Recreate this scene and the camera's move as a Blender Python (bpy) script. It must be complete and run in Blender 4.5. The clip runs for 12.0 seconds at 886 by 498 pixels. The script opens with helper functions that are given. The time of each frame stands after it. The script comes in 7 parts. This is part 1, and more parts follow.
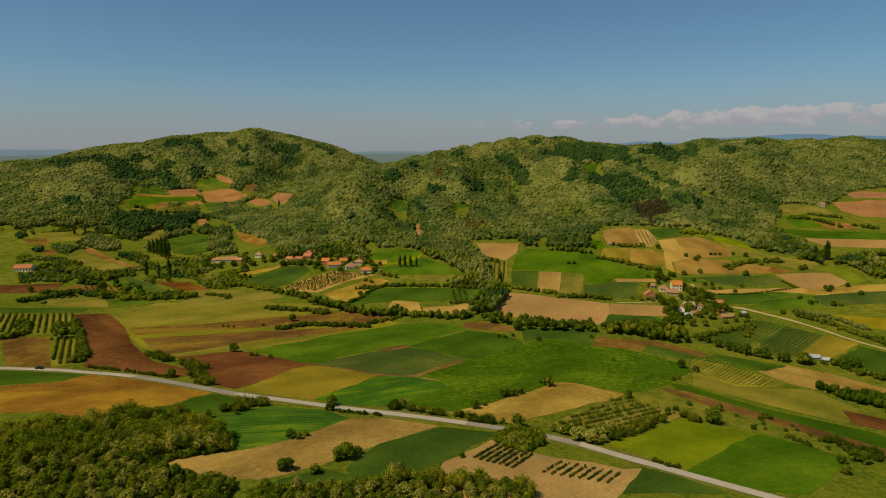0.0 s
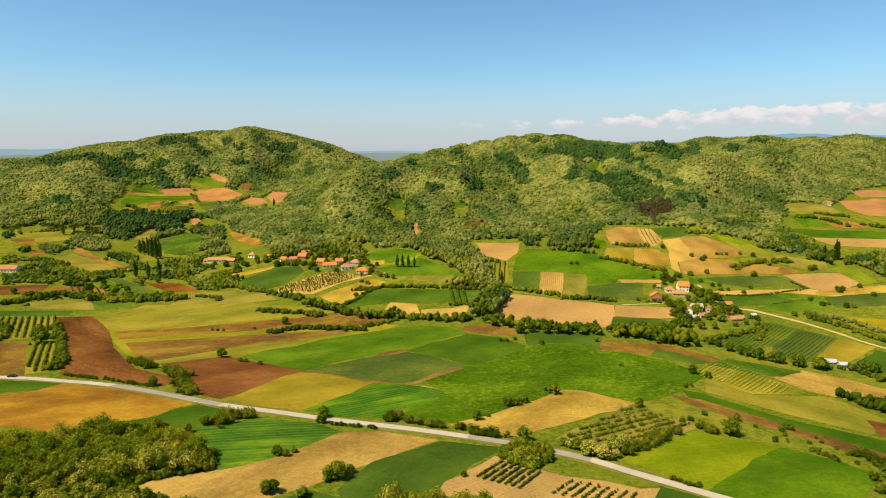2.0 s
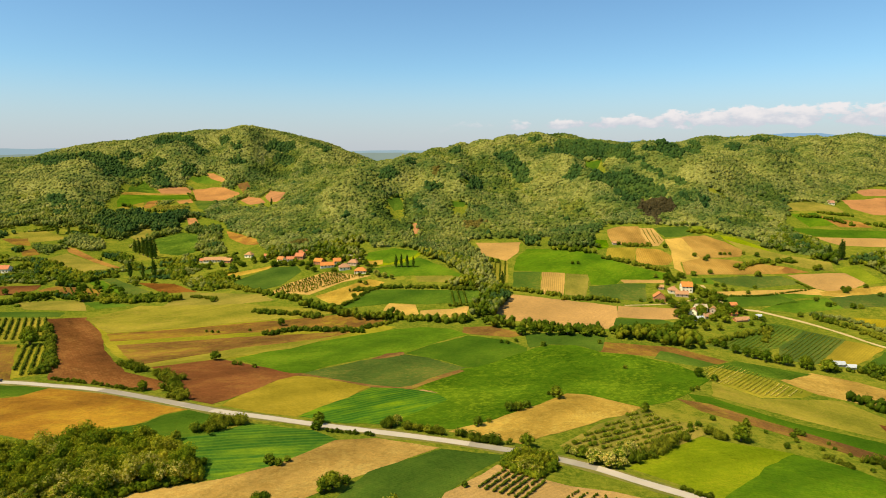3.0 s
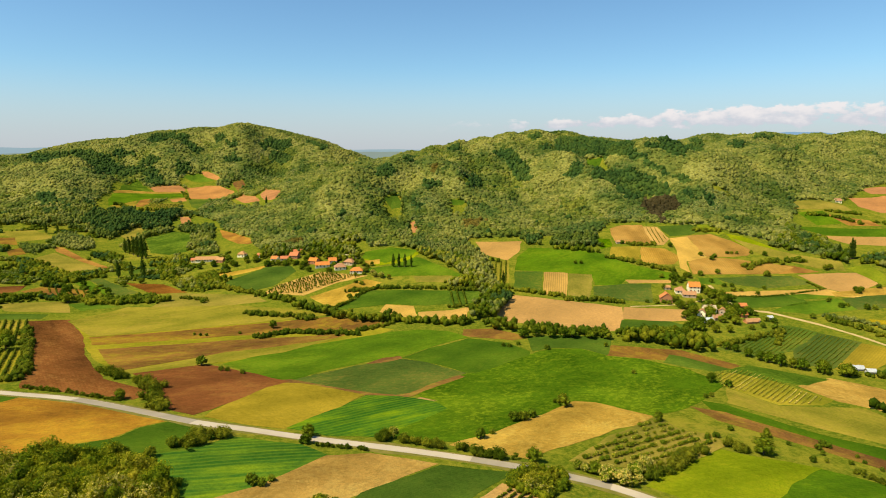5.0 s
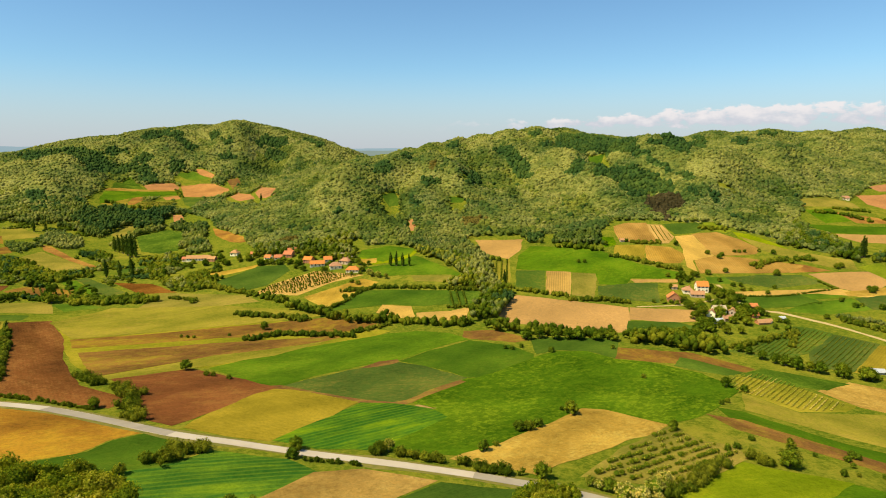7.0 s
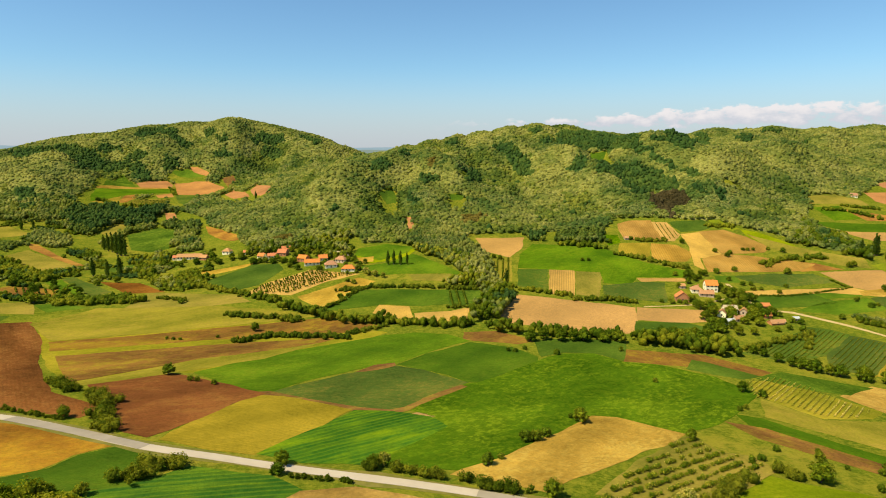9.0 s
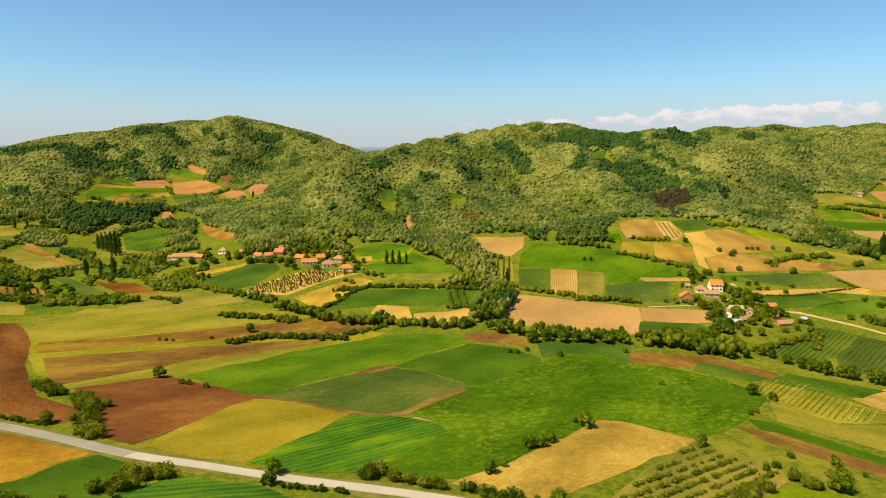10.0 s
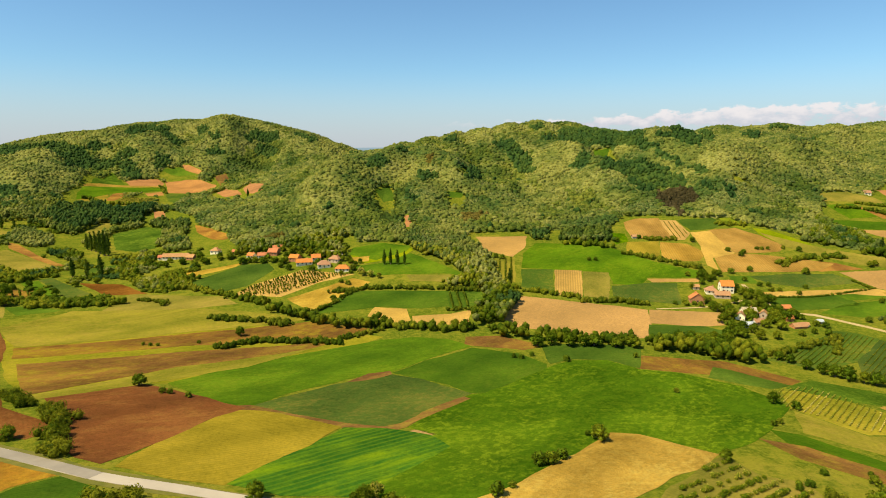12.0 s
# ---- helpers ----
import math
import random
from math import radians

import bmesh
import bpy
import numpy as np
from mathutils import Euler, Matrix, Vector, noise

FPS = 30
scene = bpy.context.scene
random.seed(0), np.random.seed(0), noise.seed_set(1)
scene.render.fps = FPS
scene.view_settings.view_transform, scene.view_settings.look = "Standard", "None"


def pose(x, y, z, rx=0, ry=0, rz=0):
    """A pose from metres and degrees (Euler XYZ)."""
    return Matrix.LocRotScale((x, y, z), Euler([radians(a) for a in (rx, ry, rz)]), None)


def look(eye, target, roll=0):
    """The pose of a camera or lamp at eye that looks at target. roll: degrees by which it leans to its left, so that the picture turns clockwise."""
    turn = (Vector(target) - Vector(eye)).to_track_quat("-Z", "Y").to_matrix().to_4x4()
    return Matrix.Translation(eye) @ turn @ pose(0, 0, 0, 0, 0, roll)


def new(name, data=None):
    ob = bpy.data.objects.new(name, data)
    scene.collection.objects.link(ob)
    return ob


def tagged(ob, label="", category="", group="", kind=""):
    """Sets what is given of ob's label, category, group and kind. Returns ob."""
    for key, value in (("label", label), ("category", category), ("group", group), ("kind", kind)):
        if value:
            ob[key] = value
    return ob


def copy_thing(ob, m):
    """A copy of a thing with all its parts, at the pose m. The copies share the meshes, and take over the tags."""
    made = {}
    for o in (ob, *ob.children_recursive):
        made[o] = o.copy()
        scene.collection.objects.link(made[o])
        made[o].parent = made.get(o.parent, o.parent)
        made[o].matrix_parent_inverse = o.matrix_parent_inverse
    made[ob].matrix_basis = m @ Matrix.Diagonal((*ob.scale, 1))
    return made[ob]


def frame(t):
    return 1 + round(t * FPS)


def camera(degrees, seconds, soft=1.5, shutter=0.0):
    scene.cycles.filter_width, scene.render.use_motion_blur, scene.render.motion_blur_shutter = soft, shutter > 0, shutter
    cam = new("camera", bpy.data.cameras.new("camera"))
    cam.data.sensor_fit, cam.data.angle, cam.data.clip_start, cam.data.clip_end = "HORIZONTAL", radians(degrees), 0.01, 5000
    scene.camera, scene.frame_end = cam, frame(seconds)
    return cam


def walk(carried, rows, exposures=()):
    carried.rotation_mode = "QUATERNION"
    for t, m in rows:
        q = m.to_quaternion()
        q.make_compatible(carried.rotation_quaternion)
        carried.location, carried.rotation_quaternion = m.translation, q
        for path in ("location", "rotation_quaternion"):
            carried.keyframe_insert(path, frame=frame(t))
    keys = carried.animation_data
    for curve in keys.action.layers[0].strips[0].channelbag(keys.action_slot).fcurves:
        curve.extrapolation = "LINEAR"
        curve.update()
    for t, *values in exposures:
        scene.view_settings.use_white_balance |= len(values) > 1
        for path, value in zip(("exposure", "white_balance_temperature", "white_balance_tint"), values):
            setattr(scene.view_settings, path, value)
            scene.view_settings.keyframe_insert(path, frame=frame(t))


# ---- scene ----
cam = camera(72.0, 12.0, soft=1.0)
# the picture fades up at the start
EXPOSURES = [(0.0, -0.36), (0.5, 0.32), (1.0, 0.68), (12.0, 0.68)]
PATH = [
    (0.0, pose(1.67, -47.97, 138.92, 80.683, 0.05, 0.506)),
    (1.0, pose(1.18, -38.19, 137.28, 80.685, 0.05, 0.414)),
    (2.0, pose(0.76, -28.49, 135.74, 80.676, 0.05, 0.325)),
    (3.0, pose(0.41, -18.86, 134.16, 80.658, 0.05, 0.241)),
    (4.0, pose(0.09, -9.28, 132.47, 80.636, 0.05, 0.160)),
    (5.0, pose(-0.19, 0.28, 130.61, 80.611, 0.05, 0.082)),
    (6.0, pose(-0.45, 9.82, 128.55, 80.587, 0.05, 0.007)),
    (7.0, pose(-0.71, 19.35, 126.30, 80.567, 0.05, -0.065)),
    (8.0, pose(-0.98, 28.90, 123.91, 80.552, 0.05, -0.136)),
    (9.0, pose(-1.27, 38.45, 121.46, 80.547, 0.05, -0.205)),
    (10.0, pose(-1.60, 48.03, 119.04, 80.554, 0.05, -0.273)),
    (11.0, pose(-1.99, 57.63, 116.81, 80.560, 0.05, -0.340)),
    (11.5, pose(-2.21, 62.43, 115.85, 80.560, 0.05, -0.373)),
    (12.0, pose(-2.44, 67.24, 114.94, 80.635, 0.05, -0.406)),
]
walk(cam, PATH, EXPOSURES)


# ---- world, sun ----
SUN_TURN, SUN_HEIGHT = 243.0, 56.0   # degrees: where the sun stands, clockwise from +y, and how high
world = bpy.data.worlds.new("sky")
scene.world = world
world.use_nodes = True
wn, wl = world.node_tree.nodes, world.node_tree.links
wn.clear()
w_out = wn.new("ShaderNodeOutputWorld")
w_bg = wn.new("ShaderNodeBackground")
w_sky = wn.new("ShaderNodeTexSky")
w_sky.sky_type, w_sky.sun_disc = "NISHITA", False
w_sky.sun_elevation, w_sky.sun_rotation = radians(SUN_HEIGHT), radians(SUN_TURN)
w_sky.altitude, w_sky.air_density, w_sky.dust_density, w_sky.ozone_density = 200, 1.0, 0.4, 3.0
w_bg.inputs["Strength"].default_value = 0.078


def w_math(kind, a, b=0.0, c=0.0, clamp=False):
    n = wn.new("ShaderNodeMath")
    n.operation, n.use_clamp = kind, clamp
    for v, s in zip((a, b, c), n.inputs):
        if isinstance(v, (int, float)):
            s.default_value = v
        else:
            wl.new(v, s)
    return n.outputs[0]


def w_step(v, lo, hi):
    n = wn.new("ShaderNodeMapRange")
    n.interpolation_type = "SMOOTHSTEP"
    wl.new(v, n.inputs["Value"])
    n.inputs["From Min"].default_value, n.inputs["From Max"].default_value = lo, hi
    return n.outputs[0]


def w_mix(fac, a, b):
    n = wn.new("ShaderNodeMix")
    n.data_type = "RGBA"
    wl.new(fac, n.inputs[0])
    for v, s in ((a, n.inputs[6]), (b, n.inputs[7])):
        if isinstance(v, tuple):
            s.default_value = (*v, 1)
        else:
            wl.new(v, s)
    return n.outputs[2]


def w_noise(u, v, su, sv, detail, rough, shift):
    c = wn.new("ShaderNodeCombineXYZ")
    wl.new(w_math("MULTIPLY", u, su), c.inputs[0])
    wl.new(w_math("MULTIPLY", v, sv), c.inputs[1])
    c.inputs[2].default_value = shift
    n = wn.new("ShaderNodeTexNoise")
    n.inputs["Scale"].default_value, n.inputs["Detail"].default_value, n.inputs["Roughness"].default_value = 1.0, detail, rough
    wl.new(c.outputs[0], n.inputs["Vector"])
    return n.outputs["Fac"]


# haze low over the horizon, and a bank of fair-weather cloud far off
w_co = wn.new("ShaderNodeTexCoord")
w_sep = wn.new("ShaderNodeSeparateXYZ")
wl.new(w_co.outputs["Generated"], w_sep.inputs[0])
sky_x, sky_y, sky_z = w_sep.outputs
around = w_math("ARCTAN2", sky_x, sky_y)
haze = w_math("MULTIPLY", w_math("SUBTRACT", 1.0, w_step(sky_z, 0.0, 0.13)), 0.75)
tint = wn.new("ShaderNodeMix")
tint.data_type, tint.blend_type = "RGBA", "MULTIPLY"
tint.inputs[0].default_value = 1.0
wl.new(w_sky.outputs[0], tint.inputs[6])
tint.inputs[7].default_value = (0.80, 1.04, 1.11, 1)
hazed = w_mix(haze, tint.outputs[2], (4.30, 4.42, 5.05))
crest = w_math("ADD", 0.043, w_math("MULTIPLY", w_step(around, 0.10, 0.46), 0.022))
lumps = w_noise(around, sky_z, 30.0, 58.0, 7.0, 0.58, 3.0)
banks = w_noise(around, sky_z, 5.0, 4.0, 2.0, 0.5, 7.0)
room = w_math("MULTIPLY", w_step(w_math("SUBTRACT", crest, sky_z), -0.012, 0.016), w_step(sky_z, 0.016, 0.040))
cover = w_math("ADD", w_math("ADD", lumps, w_math("MULTIPLY", banks, 0.35)), w_math("MULTIPLY", room, 0.42))
cloud = w_math("MULTIPLY", w_math("MULTIPLY", w_step(cover, 0.93, 1.05), w_step(around, -0.06, 0.24)), w_step(room, 0.0, 0.3))
lit = w_mix(w_step(w_math("ADD", lumps, w_math("MULTIPLY", sky_z, 12.0)), 0.86, 1.22), (5.0, 5.05, 5.6), (7.4, 6.8, 6.7))
clouded = w_mix(w_math("MULTIPLY", cloud, 0.84), hazed, lit)
wl.new(clouded, w_bg.inputs["Color"])
wl.new(w_bg.outputs[0], w_out.inputs["Surface"])

sun = new("sun", bpy.data.lights.new("sun", "SUN"))
sun.data.energy, sun.data.angle, sun.data.color = 4.6, radians(0.53), (1.0, 0.90, 0.60)
a, e = radians(SUN_TURN), radians(SUN_HEIGHT)
to_sun = Vector((math.sin(a) * math.cos(e), math.cos(a) * math.cos(e), math.sin(e)))
sun.matrix_world = look(to_sun * 100, (0, 0, 0))


# ---- materials ----
class Nodes:
    """A small builder of node materials."""

    def __init__(self, name, rough=0.85, spec=0.2):
        self.mat = bpy.data.materials.new(name)
        self.mat.use_nodes = True
        self.t = self.mat.node_tree
        self.bsdf = self.t.nodes["Principled BSDF"]
        self.bsdf.inputs["Roughness"].default_value = rough
        self.bsdf.inputs["Specular IOR Level"].default_value = spec
        self.tc = self.add("ShaderNodeTexCoord")

    def add(self, kind):
        return self.t.nodes.new(kind)

    def link(self, a, b):
        self.t.links.new(a, b)

    def mapped(self, scale, which="Object", turn=0.0):
        m = self.add("ShaderNodeMapping")
        m.inputs["Scale"].default_value = scale if isinstance(scale, tuple) else (scale,) * 3
        m.inputs["Rotation"].default_value = (0, 0, radians(turn))
        self.link(self.tc.outputs[which], m.inputs["Vector"])
        return m.outputs[0]

    def noise(self, scale, detail=4.0, rough=0.55, which="Object", warp=0.0):
        n = self.add("ShaderNodeTexNoise")
        n.inputs["Scale"].default_value = 1.0
        n.inputs["Detail"].default_value, n.inputs["Roughness"].default_value = detail, rough
        n.inputs["Distortion"].default_value = warp
        self.link(self.mapped(scale, which), n.inputs["Vector"])
        return n.outputs["Fac"]

    def stripes(self, period, wobble=1.0, which="Object"):
        """Bands along local x, one every `period` metres of local y."""
        w = self.add("ShaderNodeTexWave")
        w.wave_type, w.bands_direction = "BANDS", "Y"
        w.inputs["Scale"].default_value = 1.0
        w.inputs["Distortion"].default_value, w.inputs["Detail"].default_value = wobble, 2.0
        w.inputs["Detail Scale"].default_value = 0.4
        k = math.pi / (10 * period) * 2
        self.link(self.mapped((k, k, k), which), w.inputs["Vector"])
        return w.outputs["Fac"]

    def ramp(self, fac, *stops):
        r = self.add("ShaderNodeValToRGB")
        while len(r.color_ramp.elements) < len(stops):
            r.color_ramp.elements.new(0.5)
        for el, (p, c) in zip(r.color_ramp.elements, stops):
            el.position, el.color = p, (*c, 1) if not isinstance(c, (int, float)) else (c, c, c, 1)
        self.link(fac, r.inputs["Fac"])
        return r.outputs["Color"]

    def mix(self, fac, a, b, kind="MIX"):
        m = self.add("ShaderNodeMix")
        m.data_type, m.blend_type = "RGBA", kind
        for v, s in ((fac, m.inputs[0]), (a, m.inputs[6]), (b, m.inputs[7])):
            if isinstance(v, (int, float)):
                s.default_value = v
            elif isinstance(v, tuple):
                s.default_value = (*v, 1)
            else:
                self.link(v, s)
        return m.outputs[2]

    def island(self):
        return self.add("ShaderNodeNewGeometry").outputs["Random Per Island"]

    def each(self):
        return self.add("ShaderNodeObjectInfo").outputs["Random"]

    def hsv(self, colour, fac, hue=0.03, value=0.3, sat=0.2):
        """Shifts a colour's hue and value by a factor about 0.5."""
        h = self.add("ShaderNodeHueSaturation")
        for name, span, mid in (("Hue", hue, 0.5), ("Value", value, 1.0), ("Saturation", sat, 1.0)):
            m = self.add("ShaderNodeMapRange")
            m.inputs["To Min"].default_value, m.inputs["To Max"].default_value = mid - span, mid + span
            self.link(fac, m.inputs["Value"])
            self.link(m.outputs[0], h.inputs[name])
        self.link(colour, h.inputs["Color"])
        return h.outputs[0]

    def bump(self, fac, distance, strength=0.6):
        b = self.add("ShaderNodeBump")
        b.inputs["Distance"].default_value, b.inputs["Strength"].default_value = distance, strength
        self.link(fac, b.inputs["Height"])
        self.link(b.outputs[0], self.bsdf.inputs["Normal"])

    def done(self, colour):
        if isinstance(colour, tuple):
            self.bsdf.inputs["Base Color"].default_value = (*colour, 1)
        else:
            self.link(colour, self.bsdf.inputs["Base Color"])
        return self.mat


def crop(name, dark, light, spot, period=2.4, spots=0.5, stripe=0.16, rough=0.95, patch=0.022, streaks=0.7, clumps=0.30, bands=0.0):
    """A field's surface: broad patches of uneven growth, small clumps in loose swarms, machine passes and drill rows along local x, fine grain."""
    n = Nodes(name, rough, 0.0)
    deep = n.mix(1.0, dark, (0.87, 0.89, 0.88), "MULTIPLY")
    pale = n.mix(1.0, light, (1.25, 1.20, 1.10), "MULTIPLY")
    broad = n.noise((patch * 0.7, patch * 1.2, patch), 6, 0.62, warp=0.4)
    base = n.mix(n.ramp(broad, (0.36, 0.0), (0.64, 1.0)), deep, pale)
    swarm = n.ramp(n.noise((0.013, 0.021, 0.02), 5, 0.62, warp=0.5), (0.42, 0.0), (0.62, 1.0))
    base = n.mix(n.ramp(swarm, (0.4, 0.0), (1.0, spots * 0.32)), base, spot)
    thick = n.ramp(n.noise((clumps * 0.8, clumps * 1.2, clumps), 6, 0.75), (0.47, 0.0), (0.60, 1.0))
    base = n.mix(n.mix(1.0, n.ramp(swarm, (0.0, spots * 0.25), (0.8, spots)), thick, "MULTIPLY"), base, spot)
    passes = n.noise((0.005, 0.13, 0.1), 4, 0.65)
    base = n.mix(n.ramp(passes, (0.38, streaks * 0.6), (0.56, 0.0)), base, n.mix(1.0, base, (0.70, 0.74, 0.70), "MULTIPLY"))
    rows = n.stripes(period, 0.8)
    base = n.mix(n.ramp(rows, (0.3, 0.0), (0.7, stripe)), base, n.mix(1.0, base, (0.60, 0.65, 0.60), "MULTIPLY"))
    if bands:
        thin = n.ramp(n.noise((0.022, 0.05, 0.03), 5, 0.65, warp=0.4), (0.40, 0.0), (0.60, 1.0))
        swath = n.ramp(n.noise((0.014, 0.16, 0.1), 4, 0.6), (0.42, 0.0), (0.62, bands))
        base = n.mix(n.mix(1.0, swath, thin, "MULTIPLY"), base, spot)
        base = n.mix(n.ramp(n.stripes(5.6, 3.5), (0.5, 0.0), (0.9, 0.28 * bands)), base, spot)
    base = n.mix(n.ramp(n.noise(0.42, 5, 0.8), (0.42, 0.0), (0.60, 0.7)), base, n.mix(1.0, base, (1.25, 1.20, 1.06), "MULTIPLY"))
    base = n.mix(n.ramp(n.noise(0.9, 4, 0.8), (0.46, 0.0), (0.62, 0.6)), base, n.mix(1.0, base, (0.66, 0.70, 0.66), "MULTIPLY"))
    base = n.hsv(base, n.each(), 0.005, 0.07, 0.04)
    n.bump(n.noise(1.2, 4, 0.75), 0.4, 0.6)
    return n.done(base)


CROPS = {
    "wheat": crop("young wheat", (0.03619, 0.07353, 0.006468), (0.05377, 0.09718, 0.008078), (0.1102, 0.129, 0.01294), spots=0.35, streaks=0.3),
    "green": crop("green crop", (0.04636, 0.09116, 0.006784), (0.07657, 0.1299, 0.009328), (0.1406, 0.1643, 0.01357), streaks=0.6),
    "lush": crop("lush meadow", (0.03305, 0.07163, 0.00346), (0.05022, 0.09718, 0.00484), (0.1581, 0.2042, 0.0104), 5, 0.7, 0.05, streaks=0.25, clumps=0.30, patch=0.03),
    "striped": crop("patchy striped cereal", (0.024, 0.078, 0.0110), (0.036, 0.098, 0.0125), (0.150, 0.205, 0.0115), 1.6, 0.30, 0.12, streaks=0.4, clumps=0.18, bands=0.9),
    "teal": crop("blue-green cereal", (0.04256, 0.07616, 0.01064), (0.06272, 0.1008, 0.01344), (0.1904, 0.1456, 0.02128), 2.0, 0.50, 0.10, streaks=0.3, patch=0.014),
    "olive": crop("olive meadow", (0.1452, 0.1387, 0.0135), (0.2127, 0.1799, 0.01978), (0.2858, 0.1971, 0.03395), 5, 0.6, 0.06, streaks=0.6),
    "mustard": crop("yellowing meadow", (0.2126, 0.1589, 0.008492), (0.272, 0.2001, 0.01139), (0.309, 0.2221, 0.01889), 3.4, 0.35, 0.26, streaks=0.5),
    "tan": crop("dry stubble", (0.235, 0.137, 0.0229), (0.326, 0.202, 0.0389), (0.446, 0.303, 0.0641), 4, 0.65, 0.08, streaks=0.3, patch=0.03),
    "mown": crop("bright mown grass", (0.1116, 0.1435, 0.00624), (0.1593, 0.1841, 0.00891), (0.2277, 0.2075, 0.01248), 6, 0.5, 0.10, streaks=0.5),
    "sand": crop("pale tilled soil", (0.345, 0.205, 0.0560), (0.400, 0.245, 0.0740), (0.290, 0.172, 0.0420), 3, 0.35, 0.18, streaks=0.3),
    "peach": crop("harrowed loam", (0.305, 0.172, 0.0560), (0.345, 0.200, 0.0690), (0.270, 0.150, 0.0480), 4, 0.25, 0.05, streaks=0.15, patch=0.012),
    "drilled": crop("drilled loam", (0.330, 0.190, 0.0520), (0.385, 0.232, 0.0680), (0.280, 0.160, 0.0440), 3.8, 0.25, 0.60, streaks=0.2),
    "amber": crop("dry amber tillage", (0.165, 0.071, 0.0180), (0.2552, 0.1242, 0.0264), (0.3432, 0.1978, 0.0308), 5, 0.8, 0.10, streaks=0.3, clumps=0.07),
    "golden": crop("golden drilled slope", (0.245, 0.132, 0.027), (0.31, 0.175, 0.04), (0.38, 0.23, 0.06), 4.4, 0.5, 0.42, streaks=0.4),
    "brown": crop("dark ploughed soil", (0.085, 0.032, 0.0090), (0.145, 0.056, 0.0135), (0.240, 0.110, 0.0250), 3, 0.6, 0.14, streaks=0.8),
    "russet": crop("red-brown ploughed soil", (0.122, 0.043, 0.0130), (0.164, 0.060, 0.0165), (0.250, 0.120, 0.0240), 3, 0.6, 0.14, streaks=0.5, clumps=0.07),
    "brick": crop("orange hill soil", (0.300, 0.135, 0.0520), (0.340, 0.160, 0.0630), (0.260, 0.132, 0.0460), 4, 0.4, 0.12, streaks=0.2),
    "dusk": crop("grey-brown tilled strip", (0.108, 0.050, 0.0185), (0.195, 0.098, 0.0260), (0.245, 0.178, 0.0200), 3, 0.75, 0.12, streaks=1.0, clumps=0.12),
}


def grass_material():
    n = Nodes("rough grass", 0.95, 0.0)
    base = n.ramp(n.noise(0.012, 6, 0.6), (0.30, (0.0686, 0.101, 0.0077)), (0.48, (0.124, 0.139, 0.011)), (0.62, (0.197, 0.175, 0.0165)), (0.78, (0.273, 0.198, 0.0308)))
    base = n.mix(n.ramp(n.noise(0.09, 6, 0.75), (0.45, 0.0), (0.56, 0.8)), base, (0.066, 0.101, 0.0066))
    base = n.mix(n.ramp(n.noise(0.4, 5, 0.75), (0.45, 0.0), (0.60, 0.6)), base, (0.229, 0.206, 0.0176))
    base = n.mix(n.ramp(n.noise(0.9, 4, 0.8), (0.46, 0.0), (0.62, 0.6)), base, n.mix(1.0, base, (0.62, 0.68, 0.62), "MULTIPLY"))
    n.bump(n.noise(1.1, 4, 0.7), 0.6, 0.8)
    return n.done(base)


def leaf_material(name, dark, mid, light, flower=(0.40, 0.37, 0.20), flowers=0.0, spread=0.5, core=False, single=False):
    """Foliage: clumps of slightly different green, broad patches of paler growth, flowering crowns, light that shines through."""
    n = Nodes(name, 0.8, 0.04)
    one = n.island()
    patch = n.each() if single else n.mix(0.4, n.noise(0.011, 4, 0.6), n.noise(0.045, 3, 0.6))
    tone = n.add("ShaderNodeMath")
    tone.operation = "MULTIPLY_ADD"
    n.link(one, tone.inputs[0])
    tone.inputs[1].default_value = spread
    shift = n.add("ShaderNodeMath")
    shift.operation = "MULTIPLY_ADD"
    n.link(patch, shift.inputs[0])
    gain, offset = (0.9, 0.05 - spread / 2) if single else (4.6, -1.8 - spread / 2)
    shift.inputs[1].default_value, shift.inputs[2].default_value = gain, offset
    n.link(shift.outputs[0], tone.inputs[2])
    base = n.ramp(tone.outputs[0], (0.0, dark), (0.5, mid), (1.0, light))
    if flowers:
        where = n.ramp(n.each() if single else n.noise(0.03, 3, 0.6), (0.50, 0.0), (0.62, 1.0))
        some = n.ramp(n.noise(0.75, 2, 0.7), (0.48, 0.0), (0.60, flowers))
        base = n.mix(n.mix(1.0, where, some, "MULTIPLY"), base, flower)
    base = n.mix(n.ramp(n.noise(0.30, 4, 0.75), (0.46, 0.0), (0.58, 0.8)), base, n.mix(1.0, base, (0.55, 0.62, 0.60), "MULTIPLY"))
    base = n.mix(n.ramp(n.noise(0.8, 3, 0.7), (0.46, 0.0), (0.60, 0.7)), base, n.mix(1.0, base, (1.6, 1.45, 1.2), "MULTIPLY"))
    n.bump(n.noise(1.1, 3, 0.8), 0.8, 0.7)
    n.done(base)
    through_leaf = n.add("ShaderNodeBsdfTranslucent")
    n.link(n.mix(1.0, base, (1.2, 1.15, 0.5), "MULTIPLY"), through_leaf.inputs["Color"])
    blend = n.add("ShaderNodeMixShader")
    blend.inputs[0].default_value = 0.0 if core else 0.46
    n.link(n.bsdf.outputs[0], blend.inputs[1])
    n.link(through_leaf.outputs[0], blend.inputs[2])
    n.link(blend.outputs[0], n.t.nodes["Material Output"].inputs["Surface"])
    return n.mat


